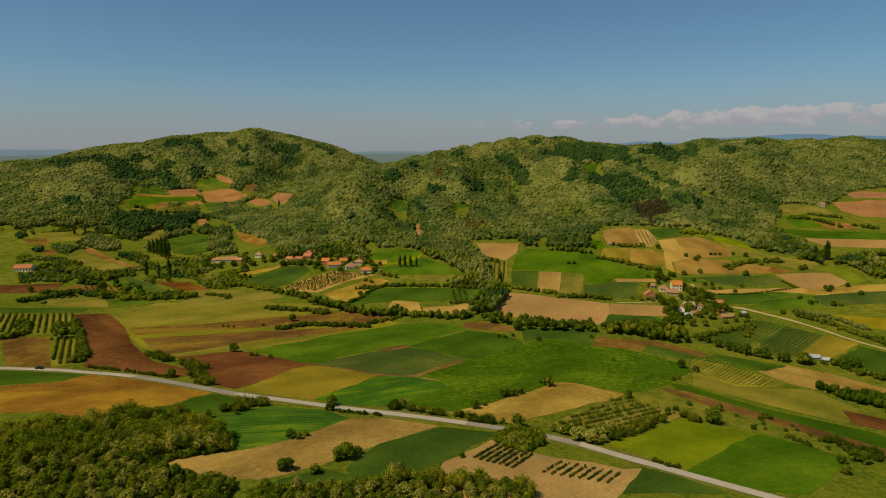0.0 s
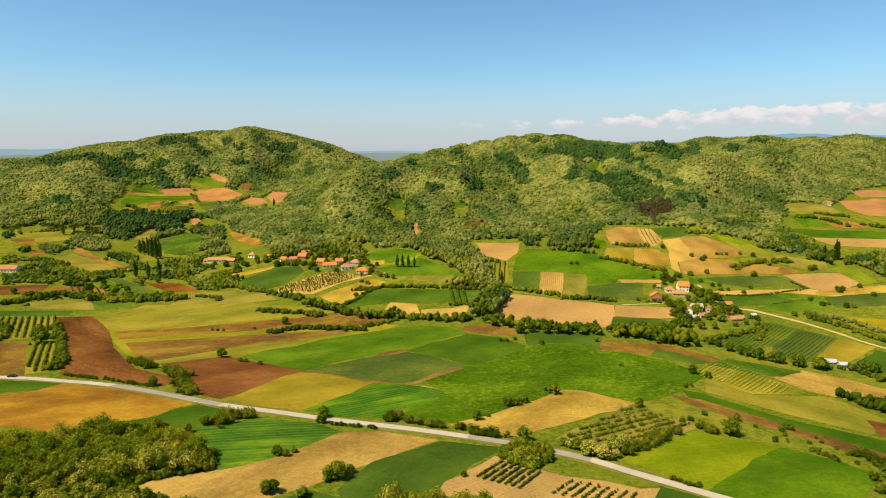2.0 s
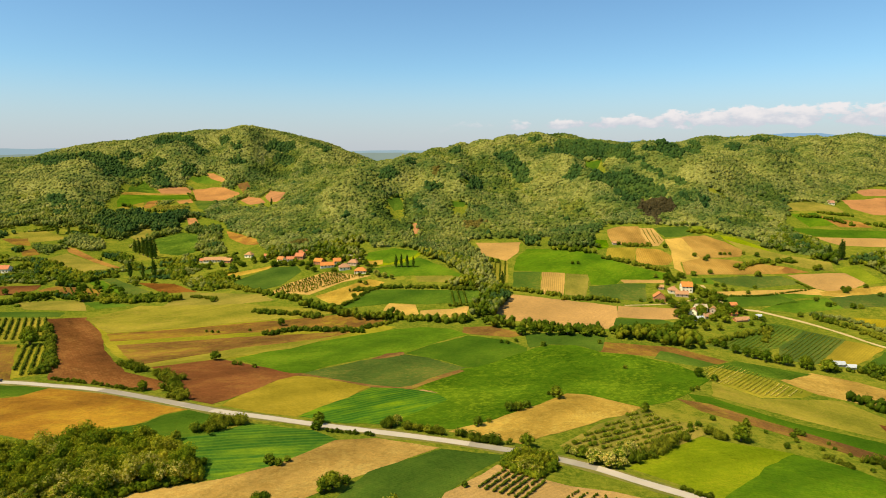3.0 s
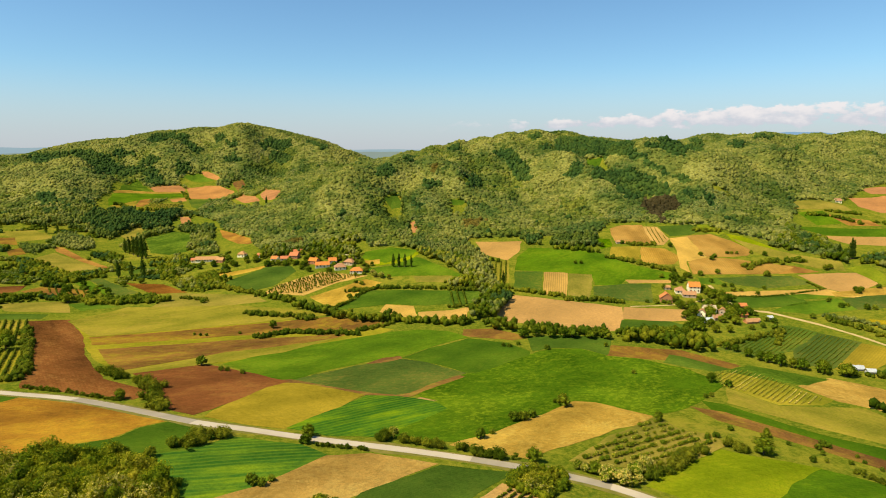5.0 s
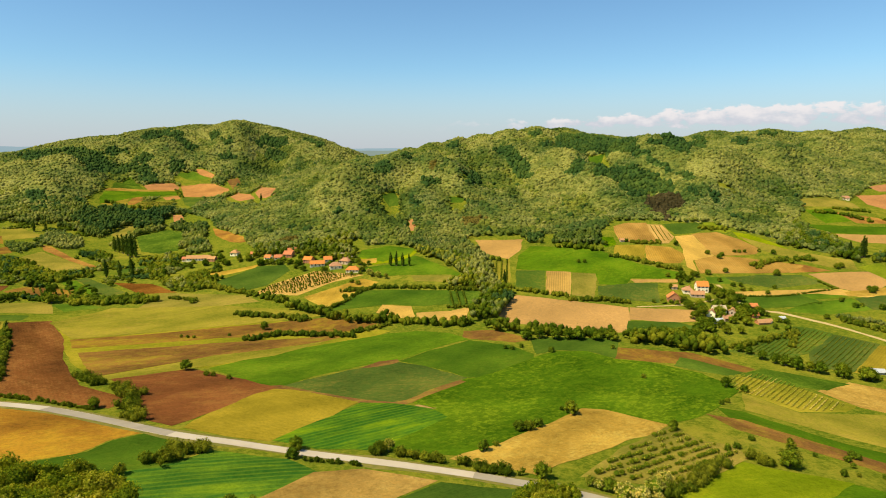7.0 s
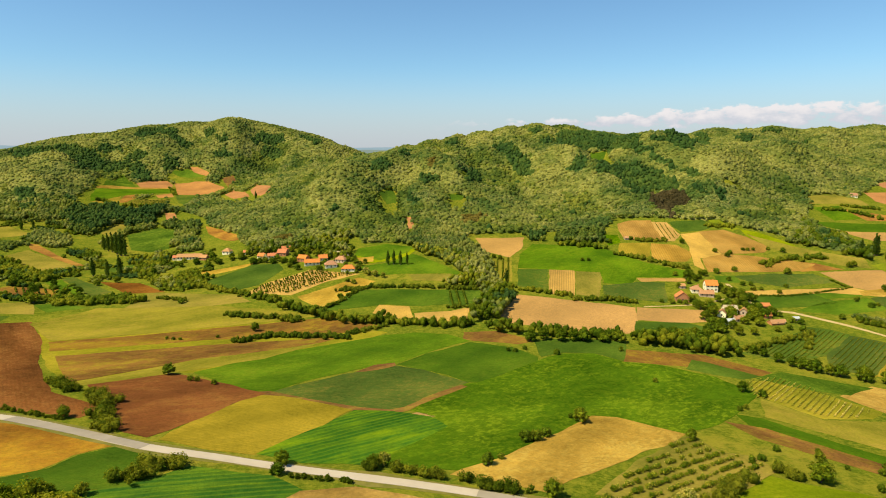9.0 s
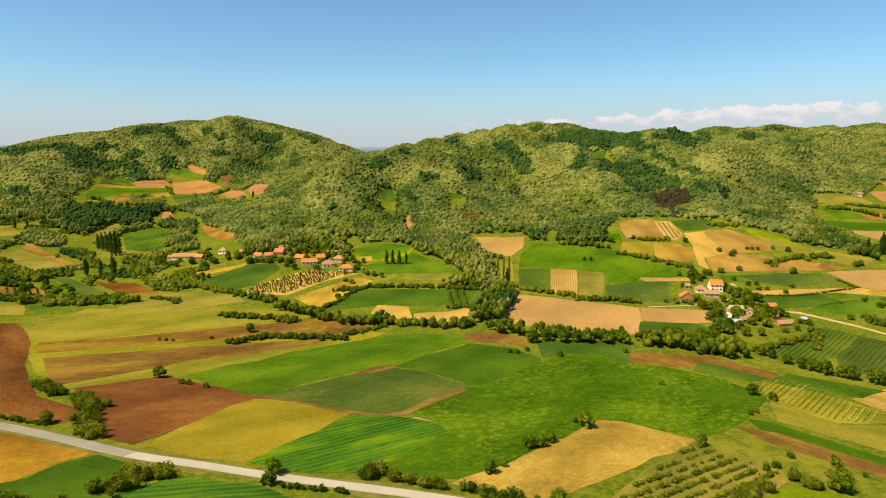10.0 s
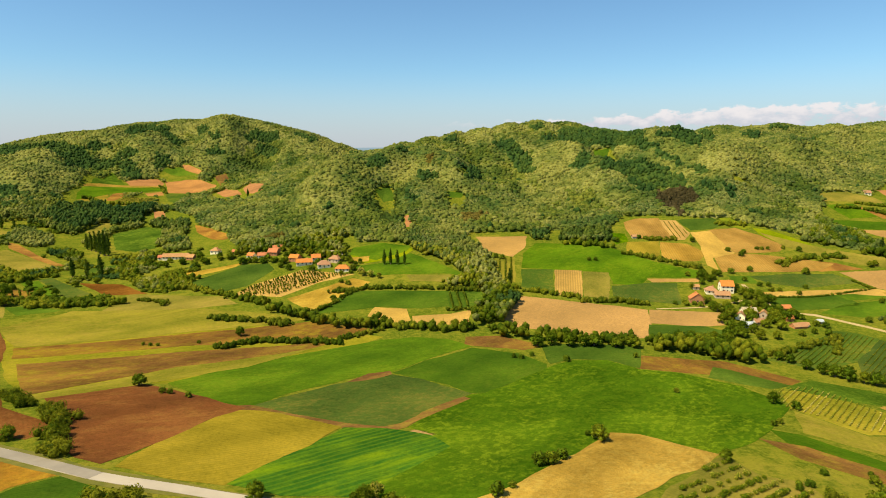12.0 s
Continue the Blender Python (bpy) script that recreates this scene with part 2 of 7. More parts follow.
GRASS = grass_material()
LEAF_ACACIA = leaf_material("acacia foliage", (0.080, 0.134, 0.028), (0.200, 0.226, 0.045), (0.345, 0.335, 0.080), (0.46, 0.41, 0.150), 0.6, 0.45)
LEAF_OAK = leaf_material("oak foliage", (0.072, 0.115, 0.0192), (0.146, 0.187, 0.0277), (0.252, 0.263, 0.0383), spread=0.6)
LEAF_DARK = leaf_material("dark pine foliage", (0.04224, 0.09108, 0.02244), (0.06336, 0.1201, 0.02508), (0.103, 0.1571, 0.02904), spread=0.7)
LEAF_HEDGE = leaf_material("hedge foliage", (0.05936, 0.09632, 0.00448), (0.1187, 0.1478, 0.00784), (0.2072, 0.2094, 0.01344), spread=0.7)
LEAF_SHRUB = leaf_material("shrub foliage", (0.060, 0.098, 0.005), (0.115, 0.145, 0.008), (0.210, 0.212, 0.014), spread=0.6, single=True)
LEAF_BLOSSOM = leaf_material("blossoming acacia foliage", (0.220, 0.235, 0.018), (0.340, 0.315, 0.040), (0.46, 0.40, 0.10), (0.72, 0.58, 0.17), 0.95, 0.8, single=True)
LEAF_CORE = leaf_material("inner foliage", (0.060, 0.100, 0.004), (0.095, 0.135, 0.006), (0.145, 0.170, 0.009), core=True, single=True)
LEAF_TREE = leaf_material("broadleaf foliage", (0.048, 0.085, 0.003), (0.095, 0.135, 0.005), (0.200, 0.205, 0.010), spread=0.6, single=True)
LEAF_BROAD = leaf_material("near broadleaf foliage", (0.07638, 0.118, 0.004166), (0.1493, 0.1875, 0.006944), (0.2569, 0.25, 0.01111), spread=0.6, single=True)
LEAF_NEAR = leaf_material("near wood foliage", (0.1346, 0.1624, 0.007128), (0.2455, 0.2455, 0.01109), (0.3722, 0.3326, 0.02772), (0.72, 0.58, 0.17), 0.7, 0.7, single=True)
LEAF_WOOD = leaf_material("wood foliage", (0.07661, 0.121, 0.004838), (0.1572, 0.2056, 0.008064), (0.2822, 0.2822, 0.0129), spread=0.9)
LEAF_WOOD_NEAR = leaf_material("blossoming wood foliage", (0.1242, 0.1573, 0.006624), (0.2401, 0.2484, 0.01076), (0.3809, 0.3478, 0.02898), (0.72, 0.58, 0.17), 0.8, 0.9)
LEAF_BROWN = leaf_material("withered brown foliage", (0.060, 0.050, 0.020), (0.090, 0.070, 0.030), (0.125, 0.100, 0.042), spread=0.7)
LEAF_BELT = leaf_material("tree belt foliage", (0.0598, 0.1012, 0.0046), (0.1207, 0.161, 0.00805), (0.2472, 0.2472, 0.0138), spread=0.7)
LEAF_RUSSET = leaf_material("late-leafing russet foliage", (0.110, 0.095, 0.016), (0.180, 0.140, 0.025), (0.240, 0.190, 0.040), spread=0.7)
LEAF_POPLAR = leaf_material("poplar foliage", (0.030, 0.058, 0.008), (0.046, 0.080, 0.010), (0.075, 0.105, 0.013), spread=0.6, single=True)


def plain(name, colour, other, scale=1.0, rough=0.85, bump=0.02):
    n = Nodes(name, rough, 0.08)
    base = n.mix(n.ramp(n.noise(scale, 5, 0.65), (0.3, 0.0), (0.7, 1.0)), colour, other)
    base = n.hsv(base, n.each(), 0.006, 0.08, 0.05)
    n.bump(n.noise(scale * 5, 3, 0.7), bump, 0.7)
    return n.done(base)


BARK = plain("bark", (0.10, 0.075, 0.05), (0.17, 0.13, 0.09), 2.0, 0.95)
ROAD = plain("worn pale asphalt", (0.40, 0.33, 0.235), (0.50, 0.415, 0.30), 0.08, 0.85)
ROAD_OLD = plain("grey patched asphalt", (0.23, 0.19, 0.145), (0.30, 0.25, 0.19), 0.1, 0.85)
DIRT = plain("dirt track", (0.34, 0.235, 0.10), (0.43, 0.31, 0.15), 0.15, 0.95)
VERGE = plain("verge grass", (0.095, 0.105, 0.010), (0.215, 0.175, 0.030), 0.15, 0.95, 0.2)
PLASTER = plain("whitewashed plaster", (0.86, 0.74, 0.48), (0.90, 0.80, 0.56), 0.6)
PLASTER_TAN = plain("tan rendered wall", (0.50, 0.36, 0.24), (0.58, 0.44, 0.30), 0.6)
BRICKWORK = plain("bare brickwork", (0.43, 0.175, 0.075), (0.50, 0.23, 0.10), 0.8)
TILE = plain("red roof tiles", (0.44, 0.140, 0.042), (0.54, 0.20, 0.068), 0.9, 0.8)
TILE_OLD = plain("weathered roof tiles", (0.34, 0.165, 0.075), (0.43, 0.225, 0.105), 0.9, 0.85)
TILE_PALE = plain("bleached roof sheets", (0.36, 0.27, 0.17), (0.44, 0.34, 0.22), 0.9, 0.8)
GLASS_DARK = plain("window pane", (0.045, 0.042, 0.04), (0.07, 0.065, 0.06), 1.0, 0.35)
WOOD = plain("weathered wood", (0.16, 0.10, 0.06), (0.24, 0.16, 0.10), 2.0, 0.85)
METAL_WHITE = plain("white painted sheet", (0.36, 0.37, 0.39), (0.46, 0.47, 0.48), 0.8, 0.5)

CAR_PAINT = plain("dark car paint", (0.025, 0.025, 0.03), (0.035, 0.035, 0.04), 1.0, 0.3, 0.0)
TYRE = plain("tyre rubber", (0.02, 0.02, 0.02), (0.03, 0.03, 0.03), 3.0, 0.9)


# ---- the lie of the land: rows of broad swells (y, first x, step, spread, heights), a valley in front of wooded hills
SWELLS = []


def swells(y, x0, step, spread, heights):
    for i, h in enumerate(heights):
        SWELLS.append((x0 + i * step, y, spread, h))


swells(80, -330, 220, 187, [17.9, 20.3, 6, 5.8])
swells(280, -300, 200, 170, [9.3, 1.3, -0, -3.1, -0.4])
swells(450, -480, 190, 161.5, [5.3, -6.7, -10.6, -6.5, -11.4, 0.4])
swells(600, -550, 180, 153, [9.4, -0.6, 2.8, 12.7, 7.4, 2.2, 7.6, 13.3])
swells(730, -700, 170, 144.5, [4.8, 10.1, -9.3, 6.3, -1.9, 7.5, 4.8, -3.1, 10.2])
swells(860, -765, 170, 144.5, [-1.5, 10.5, -7, 3, 28.3, -14.5, 25.9, 9.3, 5.2, 13.9, 38])
swells(990, -930, 170, 144.5, [52.2, -1.4, 28.1, -0.4, 10.6, 37.7, -10.3, 21.5, 25.7, 10.3, 7.3])
swells(1120, -935, 170, 144.5, [11.1, 22.3, 24.8, 2.3, 11.8, 23.5, 29.1, 25.1, 9.2, 7.7, 12.5, 8.8, 71.2])
swells(1250, -1100, 170, 144.5, [59.4, -17.6, 33.7, -45.1, -36.4, -3.2, 9.2, 52.1, 35.1, 3.2, 28, 22.3, 20.6])
swells(1380, -1045, 190, 161.5, [6.8, 29.4, 48.7, 57.6, 53.7, -17.9, 20.3, 20.4, 35.1, 48.2, 21.4, 44.5, 55.1])
swells(1500, -1200, 240, 204, [19, -9.3, 24.5, 66.4, 24.1, -11.3, 3, 10, 10, 2.1, 16.9])
swells(1680, -1120, 320, 272, [49.4, -0.5, 6.3, 15.4, 26.9, 18.6, 15.2, 17.6, 28.6])


RIDGES = []


def ridge(line, rise, wide):
    """A spur (or, with a negative rise, a gully) along a line down a slope."""
    RIDGES.append((line, rise, wide))


ridge([(380, 1096), (354, 968), (337, 829), (334, 751)], 13, 26)
ridge([(284, 1072), (307, 1008), (302, 894)], 11, 24)
ridge([(217, 957), (213, 863), (230, 812), (250, 768)], 11, 22)
ridge([(571, 1187), (476, 1056), (358, 830)], 12, 28)
ridge([(-48, 990), (3, 953), (36, 877), (66, 831)], 12, 24)
ridge([(178, 968), (98, 890), (57, 824)], 13, 22)
ridge([(-40, 882), (-16, 810), (10, 716)], 9, 20)
ridge([(146, 1055), (181, 998), (206, 954)], 8, 22)
ridge([(-112, 939), (-144, 839), (-167, 750)], 12, 28)
ridge([(346, 936), (326, 802), (321, 778)], -13, 20)
ridge([(59, 963), (69, 874)], -12, 20)
ridge([(121, 998), (125, 931), (90, 868)], -12, 20)
ridge([(254, 951), (281, 883), (285, 810)], -10, 20)
ridge([(-65, 846), (-52, 757), (-35, 677)], -11, 18)
ridge([(-706, 1081), (-658, 1087), (-577, 1028)], 11, 26)
ridge([(-467, 1394), (-431, 1316), (-439, 1263)], 14, 28)
ridge([(-635, 1306), (-550, 1273), (-516, 1245)], 11, 26)
ridge([(-713, 1203), (-639, 1178), (-596, 1146)], -13, 24)
ridge([(-373, 1333), (-344, 1264), (-367, 1217)], -13, 24)
ridge([(-295, 1374), (-238, 1270)], 9, 24)
ridge([(637, 1217), (603, 1146), (471, 916)], 13, 28)
ridge([(768, 1247), (666, 1105), (545, 956)], 13, 28)
ridge([(873, 1249), (710, 1060), (629, 974)], 13, 28)
ridge([(671, 1175), (612, 1080)], -12, 24)
ridge([(770, 1175), (645, 1033)], -12, 24)
ridge([(-686, 986), (-614, 959), (-535, 899)], 9, 24)


def spurs(x, y):
    """Rise of spurs and fall of gullies over the broad swells."""
    z = np.zeros(np.broadcast(x, y).shape)
    for line, rise, wide in RIDGES:
        best = np.full(z.shape, 1e9)
        for (ax, ay), (bx, by) in zip(line, line[1:]):
            k = np.clip(((x - ax) * (bx - ax) + (y - ay) * (by - ay)) / ((bx - ax) ** 2 + (by - ay) ** 2), 0, 1)
            best = np.minimum(best, (x - ax - k * (bx - ax)) ** 2 + (y - ay - k * (by - ay)) ** 2)
        fade = 1.0
        for ex, ey in (line[0], line[-1]):
            fade = fade * (1 - 0.7 * np.exp(-((x - ex) ** 2 + (y - ey) ** 2) / (2 * 30.0 ** 2)))
        z = z + 2.6 * rise * fade * np.exp(-best / (2 * wide * wide))
    # sharp little gullies between rounded backs
    bend = x + 14 * np.sin(y / 41) + 0.35 * y * np.sin(x / 190)
    g = 2 * np.abs(np.sin(bend / 46)) - 1.2 + 0.8 * (2 * np.abs(np.sin((x - 0.6 * y) / 63 + np.sin(y / 57))) - 1.2)
    return z + 3.4 * g


def height(x, y):
    """Height of the land at arrays x, y."""
    x, y = np.asarray(x, float), np.asarray(y, float)
    z = np.zeros(np.broadcast(x, y).shape)
    for cx, cy, s, h in SWELLS:
        z = z + h * np.exp(-((x - cx) ** 2 + (y - cy) ** 2) / (2 * s * s))
    # the wooded slopes are cut up, the valley is smooth
    wild = np.clip((z - 30) / 40, 0, 1) * np.clip((1560 - y) / 200, 0, 1)
    z = z + wild * spurs(x, y)
    # far country rises gently to the sky line
    far = np.clip((np.hypot(x, y) - 1700) / 2900, 0, 1)
    roll = 0.5 + 0.5 * np.sin(x / 310 + 1.3) * np.sin(y / 270)
    return z + far * 26 + np.clip(far * 6, 0, 1) * 16 * roll


# ---- helpers for building ----
CELL = 12.0
GX0, GX1, GY0, GY1 = -1560.0, 1560.0, -240.0, 1800.0


def inner_lines(lo, hi):
    return list(np.arange(lo, hi + 0.1, CELL))


def outer(lo_end, lo, hi, hi_end):
    """Grid lines: even cells inside, growing cells out to the far ends."""
    left, right, step = [], [], CELL
    p = lo
    while p > lo_end:
        step *= 1.25
        p = max(p - step, lo_end)
        left.append(p)
    p, step = hi, CELL
    while p < hi_end:
        step *= 1.25
        p = min(p + step, hi_end)
        right.append(p)
    return left[::-1] + inner_lines(lo, hi) + right


XS = np.array(outer(-4700, GX0, GX1, 4700))
YS = np.array(outer(-4700, GY0, GY1, 4700))
ZS = height(XS[:, None], YS[None, :])
# past a circle the land drops under the sky line
ZS = ZS - np.clip(np.hypot(XS[:, None], YS[None, :]) - 4500, 0, None) * 0.4


def land(x, y):
    """Height of the ground sheet itself, triangle by triangle."""
    x, y = np.asarray(x, float), np.asarray(y, float)
    i = np.clip(np.searchsorted(XS, x, "right") - 1, 0, len(XS) - 2)
    j = np.clip(np.searchsorted(YS, y, "right") - 1, 0, len(YS) - 2)
    u, v = (x - XS[i]) / (XS[i + 1] - XS[i]), (y - YS[j]) / (YS[j + 1] - YS[j])
    a, b, c, d = ZS[i, j], ZS[i + 1, j], ZS[i + 1, j + 1], ZS[i, j + 1]
    return np.where(u >= v, a + u * (b - a) + v * (c - b), a + v * (d - a) + u * (c - d))


def mesh_of(name, verts, faces, material, smooth=False):
    me = bpy.data.meshes.new(name)
    me.from_pydata(verts if isinstance(verts, list) else verts.tolist(), [], faces if isinstance(faces, list) else faces.tolist())
    for m in (material if isinstance(material, (list, tuple)) else [material]):
        me.materials.append(m)
    if smooth:
        me.polygons.foreach_set("use_smooth", np.ones(len(me.polygons), bool))
    me.update()
    return me


def part(name, bm, material, parent, label=""):
    """Links a bmesh as one mesh object under a thing or a part."""
    me = bpy.data.meshes.new(name)
    bm.to_mesh(me)
    bm.free()
    me.materials.append(material)
    ob = new(name, me)
    ob.parent = parent
    if label:
        tagged(ob, label)
    return ob


def build_ground():
    nx, ny = len(XS), len(YS)
    v = np.stack([np.repeat(XS, ny), np.tile(YS, nx), ZS.ravel()], 1)
    i, j = np.meshgrid(np.arange(nx - 1), np.arange(ny - 1), indexing="ij")
    a = (i * ny + j).ravel()
    b, c, d = a + ny, a + ny + 1, a + 1
    f = np.concatenate([np.stack([a, b, c], 1), np.stack([a, c, d], 1)])
    ob = new("ground", mesh_of("ground", v, f, GRASS, True))
    tagged(ob, "olive-green rough grassland of a valley and its hills", "ground", kind="structure")


build_ground()


def clip(poly, a, b):
    """The part of a polygon to the left of the line from a to b."""
    out, n = [], len(poly)
    ex, ey = b[0] - a[0], b[1] - a[1]
    side = [ex * (p[1] - a[1]) - ey * (p[0] - a[0]) for p in poly]
    for k in range(n):
        p, q, s, t = poly[k], poly[(k + 1) % n], side[k], side[(k + 1) % n]
        if s >= 0:
            out.append(p)
        if (s >= 0) != (t >= 0):
            w = s / (s - t)
            out.append((p[0] + w * (q[0] - p[0]), p[1] + w * (q[1] - p[1])))
    return out


def ragged(pts, step=7.0, wander=0.5):
    """A polygon with its edges cut short and set slightly off line."""
    out = []
    for k in range(len(pts)):
        p, q = Vector(pts[k]), Vector(pts[(k + 1) % len(pts)])
        n = max(1, int((q - p).length / step))
        side = Vector((-(q - p).y, (q - p).x)).normalized()
        for m in range(n):
            r = p.lerp(q, m / n)
            w = wander * noise.noise(Vector((r.x / 17, r.y / 17, 3.1))) * 2.5 + wander * noise.noise(Vector((r.x / 5, r.y / 5, 1.7)))
            r = r + side * w
            out.append((r.x, r.y))
    return out


def area(pts):
    return sum(p[0] * q[1] - q[0] * p[1] for p, q in zip(pts, pts[1:] + pts[:1])) / 2


def drape(name, pts, lift, material, turn=0.0):
    """A sheet of the given outline laid on the ground, `lift` above it, with sides down to the soil. Its local x runs along `turn`."""
    pts = [tuple(p) for p in pts]
    if area(pts) < 0:
        pts = pts[::-1]
    x0, x1 = min(p[0] for p in pts), max(p[0] for p in pts)
    y0, y1 = min(p[1] for p in pts), max(p[1] for p in pts)
    keys, verts, faces = {}, [], []

    def vert(p):
        k = (round(p[0], 2), round(p[1], 2))
        if k not in keys:
            keys[k] = len(verts)
            verts.append(k)
        return keys[k]

    ia, ib = np.searchsorted(XS, x0, "right") - 1, np.searchsorted(XS, x1)
    ja, jb = np.searchsorted(YS, y0, "right") - 1, np.searchsorted(YS, y1)
    for i in range(ia, ib):
        strip = clip(clip(pts, (XS[i], 1), (XS[i], 0)), (XS[i + 1], 0), (XS[i + 1], 1))
        if len(strip) < 3:
            continue
        for j in range(ja, jb):
            cell = clip(clip(strip, (0, YS[j]), (1, YS[j])), (1, YS[j + 1]), (0, YS[j + 1]))
            if len(cell) < 3:
                continue
            lo, hi = (XS[i], YS[j]), (XS[i + 1], YS[j + 1])
            for tri in (clip(cell, lo, hi), clip(cell, hi, lo)):
                ids = [vert(p) for p in tri]
                ids = [v for k, v in enumerate(ids) if v != ids[k - 1]]
                if len(ids) >= 3 and len(set(ids)) == len(ids):
                    faces.append(ids)
    xy = np.array(verts)
    z = land(xy[:, 0], xy[:, 1])
    cx, cy = (x0 + x1) / 2, (y0 + y1) / 2
    cz = float(land(cx, cy))
    c, s = math.cos(radians(turn)), math.sin(radians(turn))
    lx, ly = xy[:, 0] - cx, xy[:, 1] - cy
    top = np.stack([c * lx + s * ly, -s * lx + c * ly, z + lift - cz], 1)
    foot = top.copy()
    foot[:, 2] -= lift + 0.25
    seen = {}
    for f in faces:
        for k in range(len(f)):
            e = (f[k - 1], f[k])
            if (e[1], e[0]) in seen:
                del seen[(e[1], e[0])]
            else:
                seen[e] = True
    n = len(top)
    sides = [(b, a, a + n, b + n) for a, b in seen]
    ob = new(name, mesh_of(name, np.concatenate([top, foot]), faces + sides, material))
    ob.matrix_basis = pose(cx, cy, cz, 0, 0, turn)
    return ob


FIELDS = []


def widened(pts, by):
    """The outline moved outwards all round."""
    if area(pts) < 0:
        pts = pts[::-1]
    out, n = [], len(pts)
    for k in range(n):
        a, p, b = Vector(pts[k - 1]), Vector(pts[k]), Vector(pts[(k + 1) % n])
        d, e = (p - a).normalized(), (b - p).normalized()
        side = Vector((d.y + e.y, -d.x - e.x))
        if side.length > 1e-6:
            p = p + side.normalized() * by
        out.append((p.x, p.y))
    return out


def field(kind, pts, label, turn=0.0, name="field", reach=1.0):
    FIELDS.append(pts)
    far = max(p[1] for p in pts) > 560
    ob = drape(name, ragged(widened(pts, reach * (0.4 if far else 1.0)), 5.0), 0.03 + 0.004 * (len(FIELDS) % 25), CROPS[kind], turn)
    return tagged(ob, label, "field", kind="structure")


def inside(pts, x, y):
    """Which of the points x, y lie in the polygon."""
    hit = np.zeros(len(x), bool)
    for p, q in zip(pts, pts[1:] + pts[:1]):
        if p[1] == q[1]:
            continue
        cross = ((p[1] > y) != (q[1] > y)) & (x < (q[0] - p[0]) * (y - p[1]) / (q[1] - p[1]) + p[0])
        hit ^= cross
    return hit


def ribbon(line, width, ragged_by=0.25):
    """The outline of a band along a line of points, rounded through them."""
    pts = [Vector(p) for p in line]
    fine = []
    for k in range(len(pts) - 1):
        p0, p1, p2, p3 = pts[max(k - 1, 0)], pts[k], pts[k + 1], pts[min(k + 2, len(pts) - 1)]
        n = max(2, int((p2 - p1).length / 8))
        for m in range(n):
            t = m / n
            fine.append(0.5 * ((2 * p1) + (p2 - p0) * t + (2 * p0 - 5 * p1 + 4 * p2 - p3) * t * t + (3 * p1 - p0 - 3 * p2 + p3) * t ** 3))
    fine.append(pts[-1])
    left, right = [], []
    for k, p in enumerate(fine):
        d = (fine[min(k + 1, len(fine) - 1)] - fine[max(k - 1, 0)]).normalized()
        side = Vector((-d.y, d.x)) * width / 2
        w = 1 + ragged_by * noise.noise(Vector((p.x / 9, p.y / 9, 0)))
        left.append(tuple(p + side * w))
        right.append(tuple(p - side * w))
    return left + right[::-1], fine


# ---- foliage ----
rng = np.random.default_rng(7)


def ico(level):
    bm = bmesh.new()
    bmesh.ops.create_icosphere(bm, subdivisions=level, radius=1.0)
    v = np.array([w.co for w in bm.verts])
    f = np.array([[w.index for w in p.verts] for p in bm.faces])
    bm.free()
    return v, f


ICO1 = ico(1)


def crowns(centres, radii, tall, shape, seed, rough=0.28, floor=-0.35):
    """Many lumpy crowns in one set of arrays: one per centre."""
    r = np.random.default_rng(seed)
    v, f = shape
    keep = v[:, 2] > floor - 0.25
    index = np.cumsum(keep) - 1
    f = index[f[keep[f].all(1)]]
    v = v[keep]
    n, m = len(centres), len(v)
    lump = 1 + rough * r.standard_normal((n, m)).clip(-1.6, 1.6)
    turn = r.uniform(0, 2 * math.pi, n)
    c, s = np.cos(turn)[:, None], np.sin(turn)[:, None]
    x = (c * v[:, 0] - s * v[:, 1]) * lump * radii[:, None]
    y = (s * v[:, 0] + c * v[:, 1]) * lump * radii[:, None]
    z = v[:, 2] * lump * radii[:, None] * tall[:, None]
    out = np.stack([x, y, z], 2) + centres[:, None, :]
    faces = (f[None] + (np.arange(n) * m)[:, None, None]).reshape(-1, 3)
    return out.reshape(-1, 3), faces


def big_mesh(name, v, f, material):
    me = bpy.data.meshes.new(name)
    me.vertices.add(len(v))
    me.vertices.foreach_set("co", np.ascontiguousarray(v, np.float32).ravel())
    me.loops.add(f.size)
    me.loops.foreach_set("vertex_index", np.ascontiguousarray(f, np.int32).ravel())
    me.polygons.add(len(f))
    me.polygons.foreach_set("loop_start", np.arange(0, f.size, f.shape[1], dtype=np.int32))
    for m in (material if isinstance(material, (list, tuple)) else [material]):
        me.materials.append(m)
    me.update(calc_edges=True)
    me.validate()
    return me


